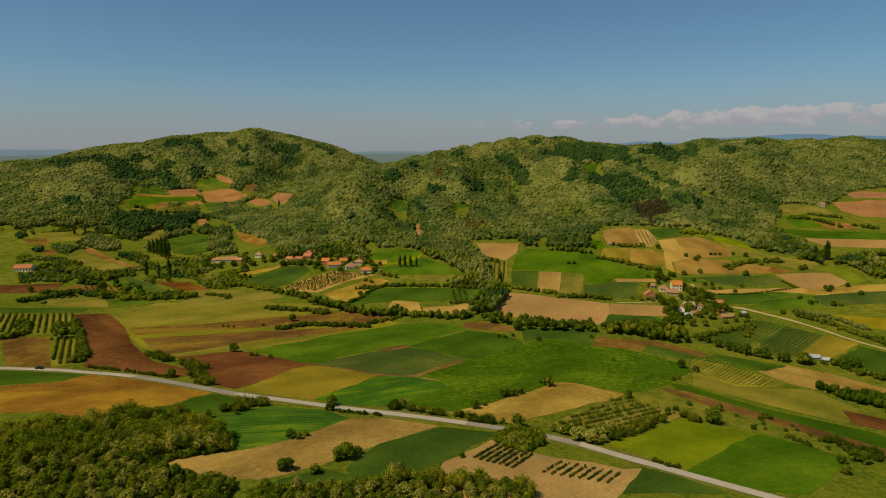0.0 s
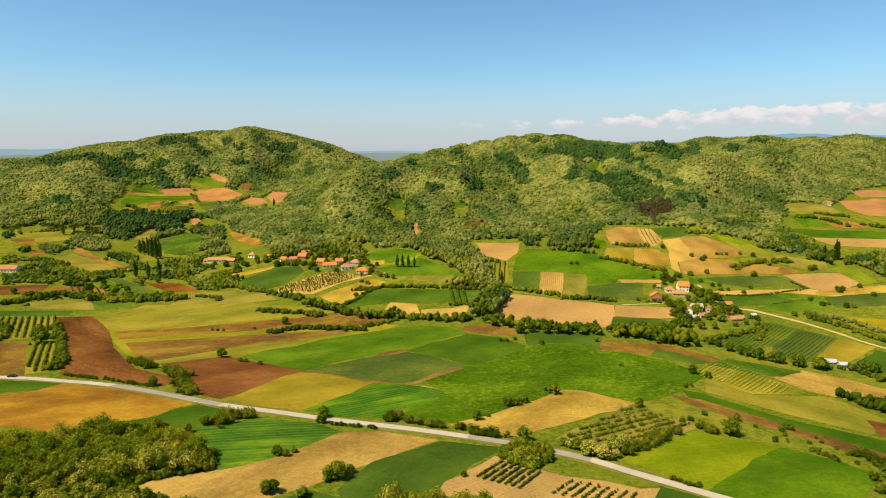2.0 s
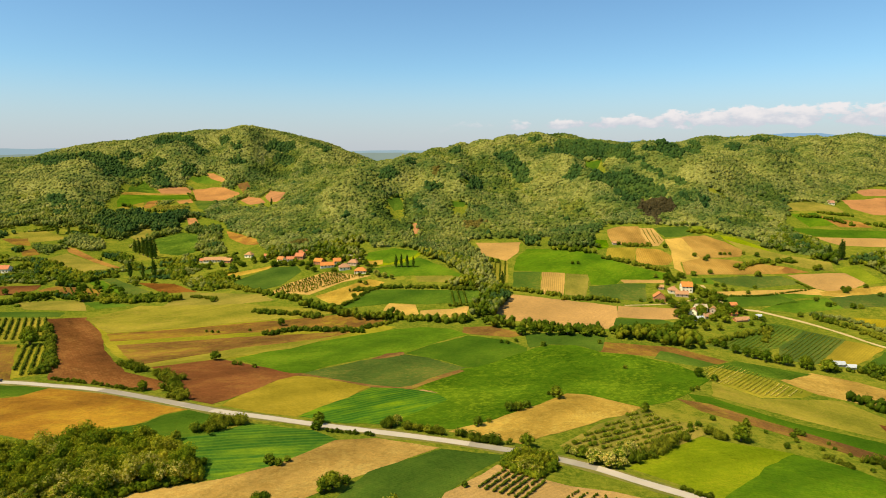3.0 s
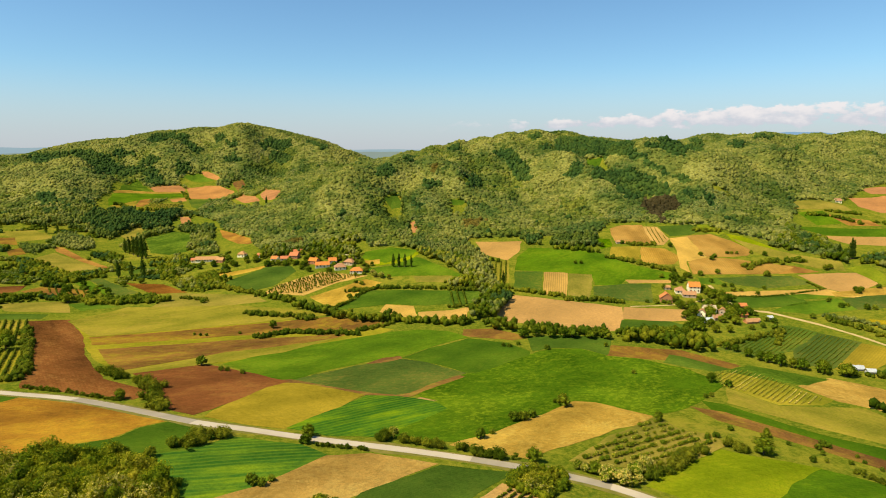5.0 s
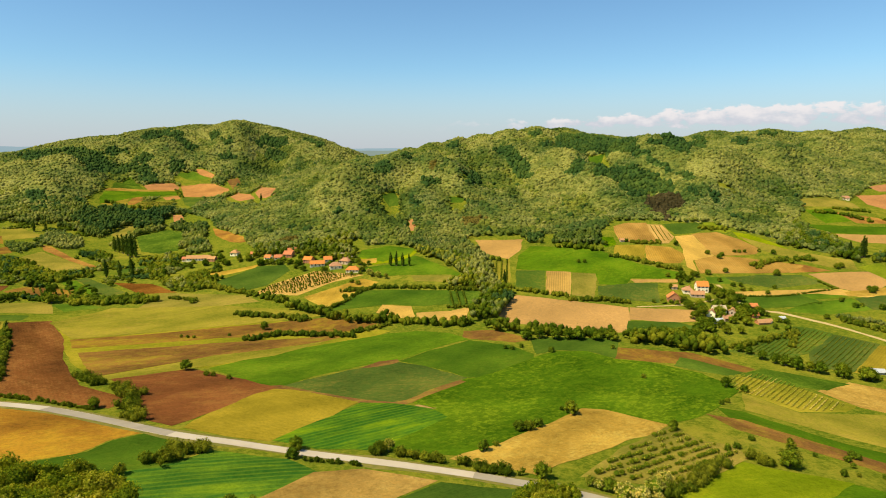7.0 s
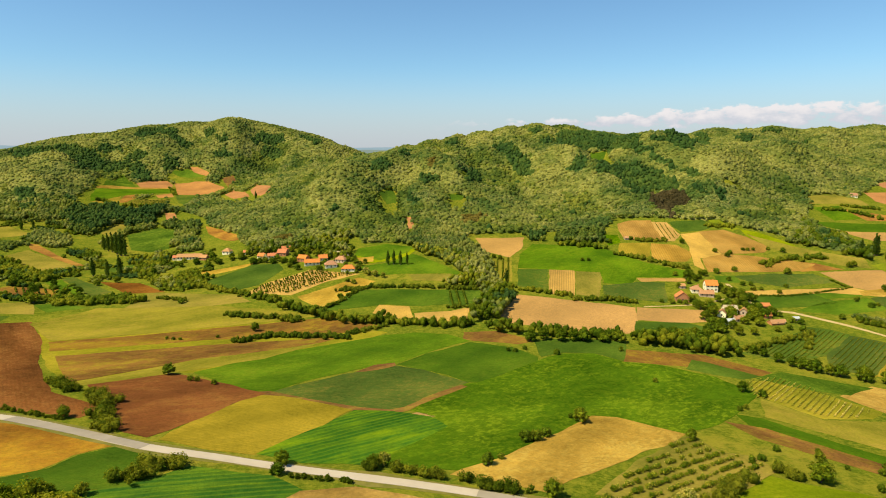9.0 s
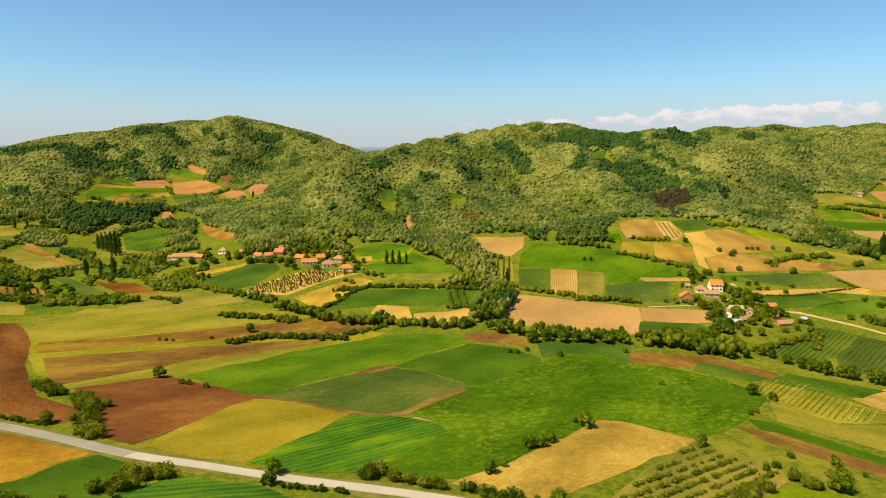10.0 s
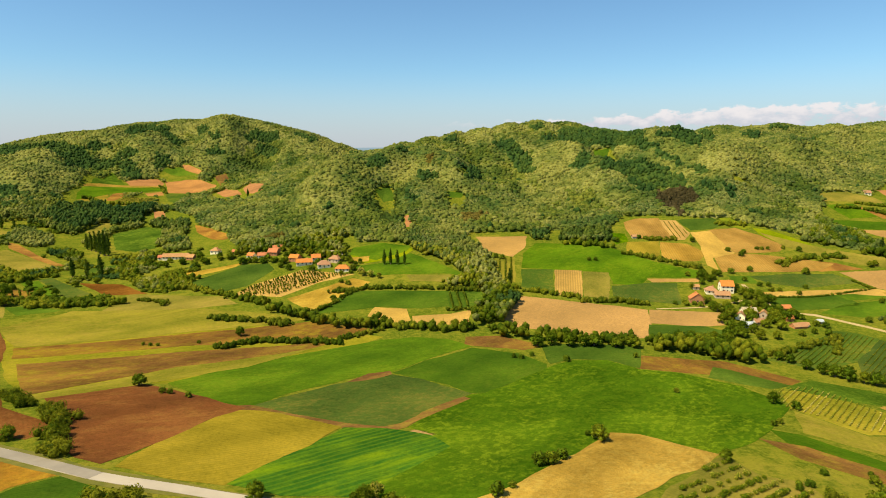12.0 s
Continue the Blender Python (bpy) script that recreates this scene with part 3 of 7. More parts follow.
def leaf_cloud(blobs, count, size, seed):
    """Leaf sprays: small bent quads over the outer half of each blob (x, y, z, radius, tallness)."""
    r = np.random.default_rng(seed)
    b = np.array(blobs, float)
    w = b[:, 3] ** 2
    pick = r.choice(len(b), count, p=w / w.sum())
    d = r.standard_normal((count, 3))
    d[:, 2] = np.abs(d[:, 2]) * 0.9 + d[:, 2] * 0.25
    d /= np.linalg.norm(d, axis=1)[:, None]
    depth = r.uniform(0.80, 1.24, count)[:, None]
    c = b[pick, :3] + d * b[pick, 3:4] * depth * np.stack([np.ones(count), np.ones(count), b[pick, 4]], 1)
    n = d + 0.5 * r.standard_normal((count, 3))
    n /= np.linalg.norm(n, axis=1)[:, None]
    u = np.cross(n, r.standard_normal((count, 3)))
    u /= np.linalg.norm(u, axis=1)[:, None] + 1e-9
    t = np.cross(n, u)
    s = size * r.uniform(0.6, 1.4, count)[:, None]
    q = np.stack([c - u * s - 0.2 * s * n, c + t * s * 0.7, c + u * s - 0.2 * s * n, c - t * s * 0.7], 1)
    base = np.arange(count) * 4
    f = np.stack([base, base + 1, base + 2, base + 3], 1)
    return q.reshape(-1, 3), f


def limb(bm, a, b, ra, rb, sides=6):
    """A tapered round piece from a to b."""
    a, b = Vector(a), Vector(b)
    turn = (b - a).to_track_quat("Z", "Y").to_matrix()
    rings = []
    for p, r in ((a, ra), (b, rb)):
        rings.append([bm.verts.new(p + turn @ Vector((r * math.cos(k * 2 * math.pi / sides), r * math.sin(k * 2 * math.pi / sides), 0))) for k in range(sides)])
    for k in range(sides):
        bm.faces.new((rings[0][k], rings[0][(k + 1) % sides], rings[1][(k + 1) % sides], rings[1][k]))
    bm.faces.new(rings[1])


def make_tree(name, label, tall, wide, leaf, seed, leaves=420, leaf_size=0.42, slim=False, stem=0.22):
    """A tree of its own: trunk with limbs, and a crown of leaf sprays round shaded inner clumps."""
    r = random.Random(seed)
    thing = new(name)
    bm = bmesh.new()
    top = tall * (0.55 if not slim else 0.8)
    limb(bm, (0, 0, -0.4), (r.uniform(-.2, .2), r.uniform(-.2, .2), top), 0.035 * tall, 0.012 * tall)
    blobs = []
    if slim:
        for k in range(7):
            h = 0.16 + 0.13 * k
            blobs.append((r.uniform(-.12, .12) * wide, r.uniform(-.12, .12) * wide, h * tall, wide * 0.5 * (0.75 + 0.4 * math.sin(math.pi * min(1, h + 0.12))) * (1.0 - 0.45 * max(0, h - 0.55) / 0.45), 1.7))
    else:
        n = r.randint(12, 15)
        for k in range(n):
            a = k * 2.4 + r.uniform(-.4, .4)
            h = stem + 0.12 + (0.82 - stem - 0.12) * ((k + 0.5) / n) ** 0.9
            out = wide * 0.5 * (0.78 * math.sin(math.pi * min(1.0, 0.25 + 0.72 * (k + 0.5) / n))) * r.uniform(0.75, 1.15)
            rad = wide * 0.5 * r.uniform(0.28, 0.50)
            p = (out * math.cos(a), out * math.sin(a), h * tall)
            blobs.append((*p, rad, r.uniform(0.75, 1.0)))
            if k % 2 == 0:
                limb(bm, (0, 0, tall * stem * r.uniform(0.8, 1.3)), p, 0.014 * tall, 0.005 * tall, 4)
        blobs.append((0, 0, 0.56 * tall, wide * 0.42, 1.0))
    part("trunk", bm, BARK, thing)
    b = np.array(blobs)
    cv, cf = crowns(b[:, :3], b[:, 3] * 0.84, b[:, 4], ICO1, seed, 0.14, -1.5)
    lv, lf = leaf_cloud(blobs, leaves, leaf_size, seed + 1)
    me = bpy.data.meshes.new("crown")
    me.from_pydata(np.concatenate([cv, lv]).tolist(), [], cf.tolist() + (lf + len(cv)).tolist())
    me.materials.append(leaf)
    me.materials.append(LEAF_CORE)
    idx = np.zeros(len(me.polygons), np.int32)
    idx[:len(cf)] = 1
    me.polygons.foreach_set("material_index", idx)
    me.update()
    crown = new("crown", me)
    crown.parent = thing
    return tagged(thing, label, "tree")


# ---- road and tracks ----
ROAD_LINE = [(-262.3, 257.9), (-236.6, 257.3), (-219.8, 257.3), (-202.5, 256.6), (-187.1, 254.3), (-160.0, 250.1), (-127.5, 238.8), (-100.2, 228.7), (-76.1, 223.8), (-55.0, 219.3), (-32.6, 215.9), (-13.3, 213.3), (9.8, 209.2), (26.4, 205.3), (39.8, 201.6), (57.4, 194.0), (69.4, 185.7), (83.3, 177.2), (96.3, 169.3), (118.7, 156.4), (137.2, 145.5)]
verge, _ = ribbon(ROAD_LINE, 9.0, 0.5)
tagged(drape("verge", verge, 0.06, VERGE), "strip of short grass along both sides of the road", "grass verge", kind="structure")
outline, _ = ribbon(ROAD_LINE, 4.9, 0.06)
tagged(drape("road", outline, 0.22, ROAD), "pale worn asphalt country road across the valley", "road", kind="structure")


def track(line, width):
    outline, _ = ribbon(line, width, 0.5)
    tagged(drape("dirt_track", outline, 0.19, DIRT), "pale dirt farm track between fields", "dirt track", kind="structure")


track([(244.2, 549.1), (243.0, 513.6), (249.4, 493.3), (266.0, 486.8), (281.9, 470.6), (293.3, 457.1), (306.1, 433.3), (316.7, 403.9), (341.3, 358.8)], 3.2)
track([(155.6, 495.4), (197.9, 502.2), (228.5, 516.0)], 1.4)
for a, b in ((5, 7), (12, 15)):
    # darker resurfaced stretches
    patch, _ = ribbon(ROAD_LINE[a:b + 1], 4.96, 0.03)
    tagged(drape("road_patch", patch, 0.228, ROAD_OLD), "darker resurfaced stretch of the country road", "road", kind="structure")

# ---- fields ----
field("olive", [(-258.9, 408.3), (-221.0, 434.7), (-148.4, 456.3), (-92.6, 448.9), (-37.6, 431.7), (-67.2, 395.5), (-100.9, 360.9), (-125.5, 332.2), (-140.1, 330.9), (-161.4, 302.6), (-169.0, 299.1), (-200.4, 335.0)], "dry olive grass between tilled strips", 45)
field("wheat", [(-240.0, 251.3), (-199.6, 252.4), (-184.7, 251.3), (-189.0, 236.7), (-216.3, 222.5)], "dark green cereal field beside the road", 33)
field("amber", [(-214.3, 220.1), (-187.1, 234.0), (-183.4, 249.2), (-157.8, 246.2), (-111.3, 228.1), (-118.5, 219.0), (-122.1, 206.6), (-136.8, 195.9), (-144.3, 190.2), (-150.2, 186.1), (-163.9, 190.4), (-186.0, 185.6)], "dry orange-tan tilled field beside the road", 33)
field("wheat", [(-109.0, 226.8), (-85.4, 214.6), (-91.4, 199.1), (-107.7, 195.5), (-139.7, 189.7), (-131.0, 197.4), (-117.8, 207.4), (-115.9, 218.6)], "dark green cereal field below the road", 33)
field("striped", [(-79.5, 215.0), (-53.6, 211.6), (-42.7, 203.6), (-58.4, 176.8), (-74.1, 163.7), (-80.5, 165.4), (-83.5, 175.6), (-93.3, 184.7), (-105.9, 191.4), (-90.8, 198.6)], "striped green crop field below the road", 20)
field("tan", [(-42.0, 202.4), (-27.1, 207.5), (-3.2, 202.7), (-25.9, 178.1), (-36.2, 166.8), (-45.0, 154.2), (-61.0, 141.7), (-99.6, 136.9), (-98.7, 148.2), (-73.5, 162.1), (-58.0, 175.4)], "dry tan stubble field below the road", 45)
field("wheat", [(-0.9, 201.3), (22.4, 199.3), (13.8, 187.0), (0.9, 166.6), (-4.7, 156.7), (-30.8, 146.0), (-33.9, 153.6), (-25.2, 175.8)], "dark green field with pale weedy spots", 45)
field("wheat", [(-43.6, 152.1), (-33.0, 148.5), (-34.1, 135.8), (-64.2, 131.8)], "small dark green field between tree clumps", 45)
field("wheat", [(77.7, 174.1), (89.6, 167.5), (102.0, 156.7), (60.8, 151.0)], "dark green strip of field below the road", 33)
field("mown", [(114.7, 236.7), (121.9, 232.2), (147.7, 222.8), (139.0, 215.9), (95.5, 174.2), (84.6, 186.3), (70.7, 196.4), (83.6, 209.7)], "bright green mown meadow", 19)
field("green", [(147.2, 221.4), (165.4, 207.9), (170.6, 195.3), (156.8, 181.8), (134.8, 161.0), (100.1, 164.6), (95.5, 173.4), (139.2, 215.3)], "mid-green cereal field beside a mown meadow", 19)
field("green", [(-125.5, 332.2), (-112.7, 356.4), (-92.7, 381.5), (-68.4, 402.7), (-37.0, 424.4), (-19.7, 430.7), (2.0, 428.9), (16.4, 415.9), (5.6, 407.9), (-10.8, 390.2), (-27.0, 366.2), (-44.1, 355.4), (-57.7, 339.6), (-71.1, 323.1), (-80.2, 304.2), (-87.6, 303.9), (-101.4, 312.2), (-115.7, 324.2)], "long bright green meadow", 45)
field("wheat", [(-25.8, 364.1), (-9.0, 388.1), (17.1, 412.7), (42.8, 405.1), (55.9, 387.9), (54.4, 377.5), (34.3, 357.2), (19.5, 339.4), (12.5, 337.2), (1.5, 349.1), (-13.3, 358.4)], "dark green cereal field in the valley floor", 45)
field("teal", [(-78.9, 302.4), (-66.3, 321.4), (-51.6, 340.5), (-31.2, 357.1), (-26.3, 361.5), (-11.5, 355.3), (11.9, 336.2), (8.0, 330.2), (-7.3, 309.9), (-17.0, 291.7), (-23.2, 285.7), (-38.3, 287.6), (-60.9, 295.3)], "blue-green cereal field edged with bare soil", 45)
field("lush", [(-13.4, 287.1), (-6.1, 307.3), (12.4, 334.1), (20.0, 337.3), (37.8, 358.8), (56.3, 380.9), (72.8, 395.9), (93.2, 397.6), (107.6, 383.7), (124.6, 381.4), (138.8, 372.5), (151.4, 361.5), (158.8, 347.1), (160.4, 335.2), (139.9, 310.7), (121.8, 291.7), (100.5, 277.8), (87.6, 285.8), (76.6, 293.7), (66.2, 295.4), (50.0, 274.2), (32.2, 254.3), (18.1, 238.2), (5.8, 227.2), (-3.5, 226.4), (-17.9, 226.9), (-27.1, 226.3), (-18.3, 237.4), (-7.9, 252.9), (1.4, 268.8), (-5.1, 281.4)], "large lush green meadow in the valley floor", 45)
field("wheat", [(59.8, 419.7), (84.2, 425.7), (107.3, 424.3), (118.6, 419.8), (107.5, 387.0), (93.7, 399.7), (73.3, 399.0), (59.2, 390.5)], "dark green strip of crop by the stream", 45)
field("striped", [(-37.6, 282.0), (-22.3, 283.2), (-14.4, 281.4), (-6.1, 279.4), (0.5, 268.8), (-8.4, 253.9), (-18.7, 237.9), (-28.4, 225.6), (-46.2, 224.4), (-58.3, 228.0), (-63.3, 228.9), (-56.6, 242.8), (-46.8, 261.5)], "striped green field beside the road", 45)
field("mustard", [(-84.2, 295.8), (-71.9, 296.2), (-60.2, 291.7), (-39.8, 282.7), (-48.1, 262.3), (-57.9, 243.6), (-63.9, 228.2), (-81.1, 231.4), (-98.1, 236.0), (-97.9, 244.4), (-93.2, 265.3), (-87.6, 285.9)], "yellowing olive meadow beside the road", 33)
field("russet", [(-160.9, 301.7), (-150.8, 314.6), (-139.5, 329.5), (-122.6, 322.9), (-101.1, 311.3), (-81.7, 299.6), (-88.2, 287.8), (-93.9, 267.2), (-100.0, 246.9), (-103.9, 238.1), (-113.3, 242.0), (-121.7, 250.2), (-131.4, 264.9), (-144.7, 283.6)], "red-brown freshly ploughed field", 45)
field("tan", [(65.5, 292.4), (76.2, 292.1), (87.2, 284.3), (99.7, 275.8), (87.8, 263.1), (69.2, 249.1), (49.1, 230.3), (40.4, 223.7), (30.9, 214.7), (25.2, 216.3), (14.7, 220.5), (2.7, 222.5), (11.1, 229.4), (19.8, 237.5), (31.9, 252.2), (49.5, 271.7)], "dry tan tilled field by an orchard", 45)
field("lush", [(-538.2, 977.6), (-539.1, 1014.4), (-587.3, 1144.6), (-588.9, 1177.1), (-570.1, 1155.0), (-513.8, 1069.8), (-534.9, 1006.3)], "green wedge of grass on the far hill", 45)
field("tan", [(-543.6, 1002.6), (-528.4, 1051.0), (-474.2, 1125.1), (-470.2, 1115.8), (-517.1, 1037.5), (-539.3, 999.2)], "narrow tan strip on the far hill", 45)
field("green", [(-526.8, 957.3), (-539.6, 992.0), (-512.9, 1046.5), (-468.2, 1117.8), (-454.6, 1086.3), (-485.0, 1025.4), (-498.9, 993.5), (-498.3, 953.6), (-509.1, 923.1)], "bright green plots on the far hill", 45)
field("mustard", [(-506.3, 922.3), (-500.3, 957.1), (-496.6, 984.3), (-481.5, 948.8), (-495.9, 920.1)], "yellow-green grass on the far hill", 45)
field("amber", [(-482.9, 946.9), (-494.6, 993.4), (-492.7, 1014.8), (-485.2, 1018.6), (-475.6, 980.4), (-472.1, 949.2)], "tan plot on the far hill", 45)
field("olive", [(-468.8, 947.4), (-473.8, 976.8), (-443.5, 1010.6), (-429.1, 1007.2), (-421.0, 960.8), (-444.5, 933.6)], "olive vineyard plot on the far hill", 45)
field("brick", [(-533.0, 1108.6), (-526.1, 1140.1), (-503.6, 1166.1), (-485.0, 1145.7), (-477.8, 1120.2), (-510.2, 1077.2)], "orange-brown field on the far hill", 45)
field("brick", [(-488.0, 1159.8), (-458.6, 1179.0), (-433.3, 1179.4), (-397.1, 1154.0), (-386.1, 1122.5), (-392.5, 1082.5), (-443.1, 1066.0)], "orange-brown field on the far hill", 45)
field("brick", [(-465.6, 1035.9), (-454.4, 1071.0), (-438.8, 1039.3), (-452.5, 1015.3)], "small orange-brown plot on the far hill", 45)
field("teal", [(-443.7, 1056.9), (-403.6, 1074.9), (-397.4, 1014.3), (-385.5, 964.6), (-411.3, 991.9)], "dark green plot on the far hill", 45)
field("brick", [(-487.6, 1228.6), (-471.7, 1228.6), (-441.6, 1209.0), (-443.9, 1200.4), (-471.2, 1212.3)], "small orange-brown plot on the far hill", 45)
field("green", [(-517.0, 1210.2), (-487.4, 1222.1), (-450.6, 1198.8), (-475.5, 1196.1), (-498.0, 1200.8)], "green clearing on the far hill", 45)
field("brick", [(-366.4, 1069.8), (-370.9, 1129.1), (-329.4, 1061.8), (-285.7, 947.5), (-318.2, 975.3)], "orange-brown field on the far hill", 45)
field("brick", [(-321.3, 1065.6), (-337.9, 1160.4), (-261.5, 991.1), (-256.5, 951.6), (-266.2, 936.9), (-280.2, 948.3)], "orange-brown field on the far hill", 45)
field("dusk", [(-413.7, 1196.6), (-399.0, 1214.8), (-382.9, 1190.1), (-384.7, 1146.7)], "olive-brown plot on the far hill", 45)
field("brick", [(-400.1, 918.0), (-384.3, 914.1), (-369.4, 885.2), (-365.9, 863.3), (-374.1, 865.1)], "small orange plot among woods", 45)
field("lush", [(-389.5, 787.6), (-383.1, 808.3), (-369.8, 828.7), (-338.5, 808.9), (-315.8, 749.9), (-303.5, 708.4), (-319.0, 697.2), (-347.4, 712.1)], "green hillside clearing", 45)
field("olive", [(-424.8, 793.6), (-430.3, 832.7), (-423.6, 853.8), (-398.4, 804.8), (-401.5, 772.9)], "olive clearing beside a dark wood", 45)
field("amber", [(-301.5, 812.2), (-277.5, 784.9), (-238.1, 738.0), (-225.3, 714.4), (-232.3, 711.8), (-247.7, 721.1), (-278.9, 762.2)], "orange-tan plot on the slope", 45)
field("sand", [(-14.5, 280.6), (-11.5, 283.8), (-7.2, 282.8), (-4.0, 281.1), (-7.1, 278.0), (-11.3, 278.0)], "small patch of spilt pale straw in the meadow", 45)
field("dusk", [(-84.9, 302.0), (-80.0, 303.2), (-60.8, 294.7), (-38.2, 286.6), (-23.2, 285.2), (-17.0, 290.6), (-5.9, 310.4), (8.9, 330.2), (11.0, 328.5), (-5.0, 307.3), (-15.8, 287.5), (-22.6, 281.6), (-38.7, 282.9), (-61.0, 290.5), (-79.9, 298.0), (-84.8, 297.8)], "bare brown soil edge round a cereal field", 45)
field("dusk", [(-46.2, 346.3), (-37.5, 361.2), (-28.0, 367.2), (-26.4, 362.6), (-31.2, 357.1), (-41.8, 349.4)], "bare brown soil corner of a cereal field", 45)
field("brown", [(-302.3, 429.0), (-278.9, 437.9), (-242.5, 392.5), (-204.9, 331.5), (-169.4, 286.6), (-134.9, 267.4), (-137.6, 254.8), (-165.8, 260.7), (-193.6, 265.4), (-241.6, 342.8)], "dark brown ploughed field with tractor marks", -54)
field("olive", [(-275.9, 434.3), (-258.7, 483.6), (-173.5, 493.3), (-117.9, 479.0), (-89.2, 467.7), (-160.1, 437.6), (-235.9, 391.7)], "wide olive-green fallow meadow", 45)
field("dusk", [(-233.6, 388.0), (-158.4, 432.3), (-88.1, 461.2), (-44.6, 446.8), (-65.1, 430.3), (-149.6, 405.9), (-219.7, 366.7)], "brown and olive strip of tilled ground", 45)
field("dusk", [(-209.7, 355.0), (-144.9, 391.9), (-63.8, 420.9), (-85.0, 396.3), (-135.2, 362.8), (-172.1, 304.4)], "grey-brown tilled strip of ground", 45)
field("olive", [(-169.4, 303.4), (-134.1, 359.5), (-78.1, 403.6), (-102.2, 367.1), (-136.1, 329.4), (-163.6, 300.0)], "narrow olive grass strip between tilled strips", 45)
field("olive", [(101.9, 274.7), (106.2, 257.5), (118.9, 253.9), (117.8, 241.0), (84.2, 211.7), (72.4, 212.0), (47.8, 214.3), (72.2, 245.1)], "rough olive grass under an orchard", 45)
field("dusk", [(125.9, 293.8), (139.8, 287.1), (167.9, 249.7), (192.0, 219.4), (201.2, 205.6), (195.7, 198.8), (184.4, 211.4), (162.8, 240.7), (131.8, 275.3)], "red-brown tilled strip", -59)
field("wheat", [(136.5, 304.9), (145.1, 300.0), (170.1, 263.6), (208.9, 231.3), (212.1, 219.2), (203.1, 208.0), (192.3, 222.4), (158.9, 258.7), (135.9, 291.4)], "long dark green strip of cereal", -59)
field("olive", [(160.8, 329.1), (174.5, 301.1), (207.1, 301.8), (219.5, 300.9), (225.0, 268.2), (203.7, 245.9), (179.4, 269.9), (150.0, 303.8)], "olive fallow meadow", -59)
field("olive", [(171.2, 358.2), (187.8, 357.5), (211.1, 315.3), (199.9, 306.0), (176.2, 304.3), (162.1, 333.8)], "young vineyard ground with thin grass", -59)
field("tan", [(207.0, 337.5), (233.6, 352.8), (252.0, 335.8), (262.7, 317.4), (274.4, 297.4), (261.2, 280.8), (228.3, 299.7), (214.1, 313.5)], "brown-tan tilled field", -59)
field("lush", [(195.8, 375.0), (231.5, 350.4), (211.9, 340.1), (196.8, 345.6), (175.6, 362.2)], "bright green grass strip", -59)
field("dusk", [(113.0, 407.9), (162.4, 401.6), (189.7, 374.4), (180.7, 368.8), (143.1, 380.6), (107.0, 386.4)], "dark purple-brown ploughed strip", -59)
field("green", [(151.6, 391.7), (158.6, 388.6), (178.4, 366.1), (166.9, 361.3), (141.4, 375.4)], "narrow green crop strip", -59)
field("wheat", [(310.3, 393.4), (330.5, 368.6), (297.6, 326.8), (271.8, 355.0), (269.6, 361.8)], "dark green field", 25)
field("peach", [(61.1, 516.8), (147.6, 493.4), (135.5, 442.9), (112.5, 436.8), (78.4, 447.2), (43.7, 457.1), (42.5, 471.1)], "broad pale brown harrowed field", 45)
field("drilled", [(97.4, 579.4), (119.6, 578.3), (106.3, 517.5), (86.5, 520.8)], "brown drilled square field", 79)
field("olive", [(120.1, 575.0), (142.9, 572.6), (131.5, 533.5), (124.8, 514.3), (108.6, 519.1)], "olive-green square field", 79)
field("teal", [(68.8, 580.5), (95.9, 581.1), (86.0, 528.2), (63.3, 538.0)], "dark green square field", 79)
field("peach", [(36.2, 682.1), (87.9, 685.8), (80.2, 646.1), (64.6, 615.2), (41.5, 635.1)], "pale tan field at the wood's edge", 45)
field("olive", [(47.8, 609.2), (66.4, 615.2), (59.5, 548.9), (43.9, 553.4)], "narrow grass field with vine rows", 79)
field("green", [(-86.8, 589.9), (-52.5, 599.8), (-28.7, 626.8), (-5.0, 599.9), (23.3, 561.4), (6.6, 569.8), (-30.3, 570.7), (-55.4, 566.8)], "green meadow on the slope", 45)
field("olive", [(-29.0, 567.3), (6.6, 566.5), (21.8, 550.0), (-25.5, 552.2)], "yellowish grass field", 45)
field("green", [(-84.7, 645.2), (-57.2, 659.3), (-29.6, 648.7), (-33.3, 632.7), (-59.2, 609.3), (-85.5, 626.1)], "green field at the wood's edge", 45)
field("tan", [(-84.3, 616.7), (-66.4, 620.9), (-66.1, 606.1), (-81.4, 603.7)], "small tan field behind the village", 45)
field("wheat", [(-72.3, 529.8), (6.2, 527.8), (7.4, 496.0), (-13.9, 491.2), (-44.0, 495.8), (-88.7, 478.9)], "dark green field behind a hedge", 45)
field("sand", [(-47.8, 492.7), (-26.2, 488.1), (-21.7, 465.7), (-30.7, 457.9), (-50.9, 474.3)], "pale sandy plot", 45)
field("sand", [(-20.6, 473.2), (5.8, 478.3), (19.6, 486.0), (16.8, 458.4), (-19.0, 456.8)], "pale sandy plot", 45)
field("lush", [(3.6, 526.3), (29.9, 526.5), (30.5, 496.6), (5.9, 491.5)], "bright green plot with vine rows", 79)
field("wheat", [(-212.1, 564.9), (-181.0, 612.9), (-156.4, 612.0), (-147.4, 593.7), (-158.4, 549.8), (-176.0, 535.1), (-195.1, 544.0)], "green field below the village", 45)
field("tan", [(-228.6, 595.6), (-182.7, 619.1), (-185.7, 608.0), (-217.8, 581.6)], "tan strip of dry ground", 45)
field("brown", [(-430.4, 516.7), (-382.3, 542.4), (-375.9, 524.4), (-378.1, 504.4), (-410.5, 490.4)], "dark brown ploughed field", 45)
field("wheat", [(-373.1, 441.2), (-303.5, 452.5), (-299.2, 438.2), (-359.4, 423.3)], "dark green strip of crop", 45)
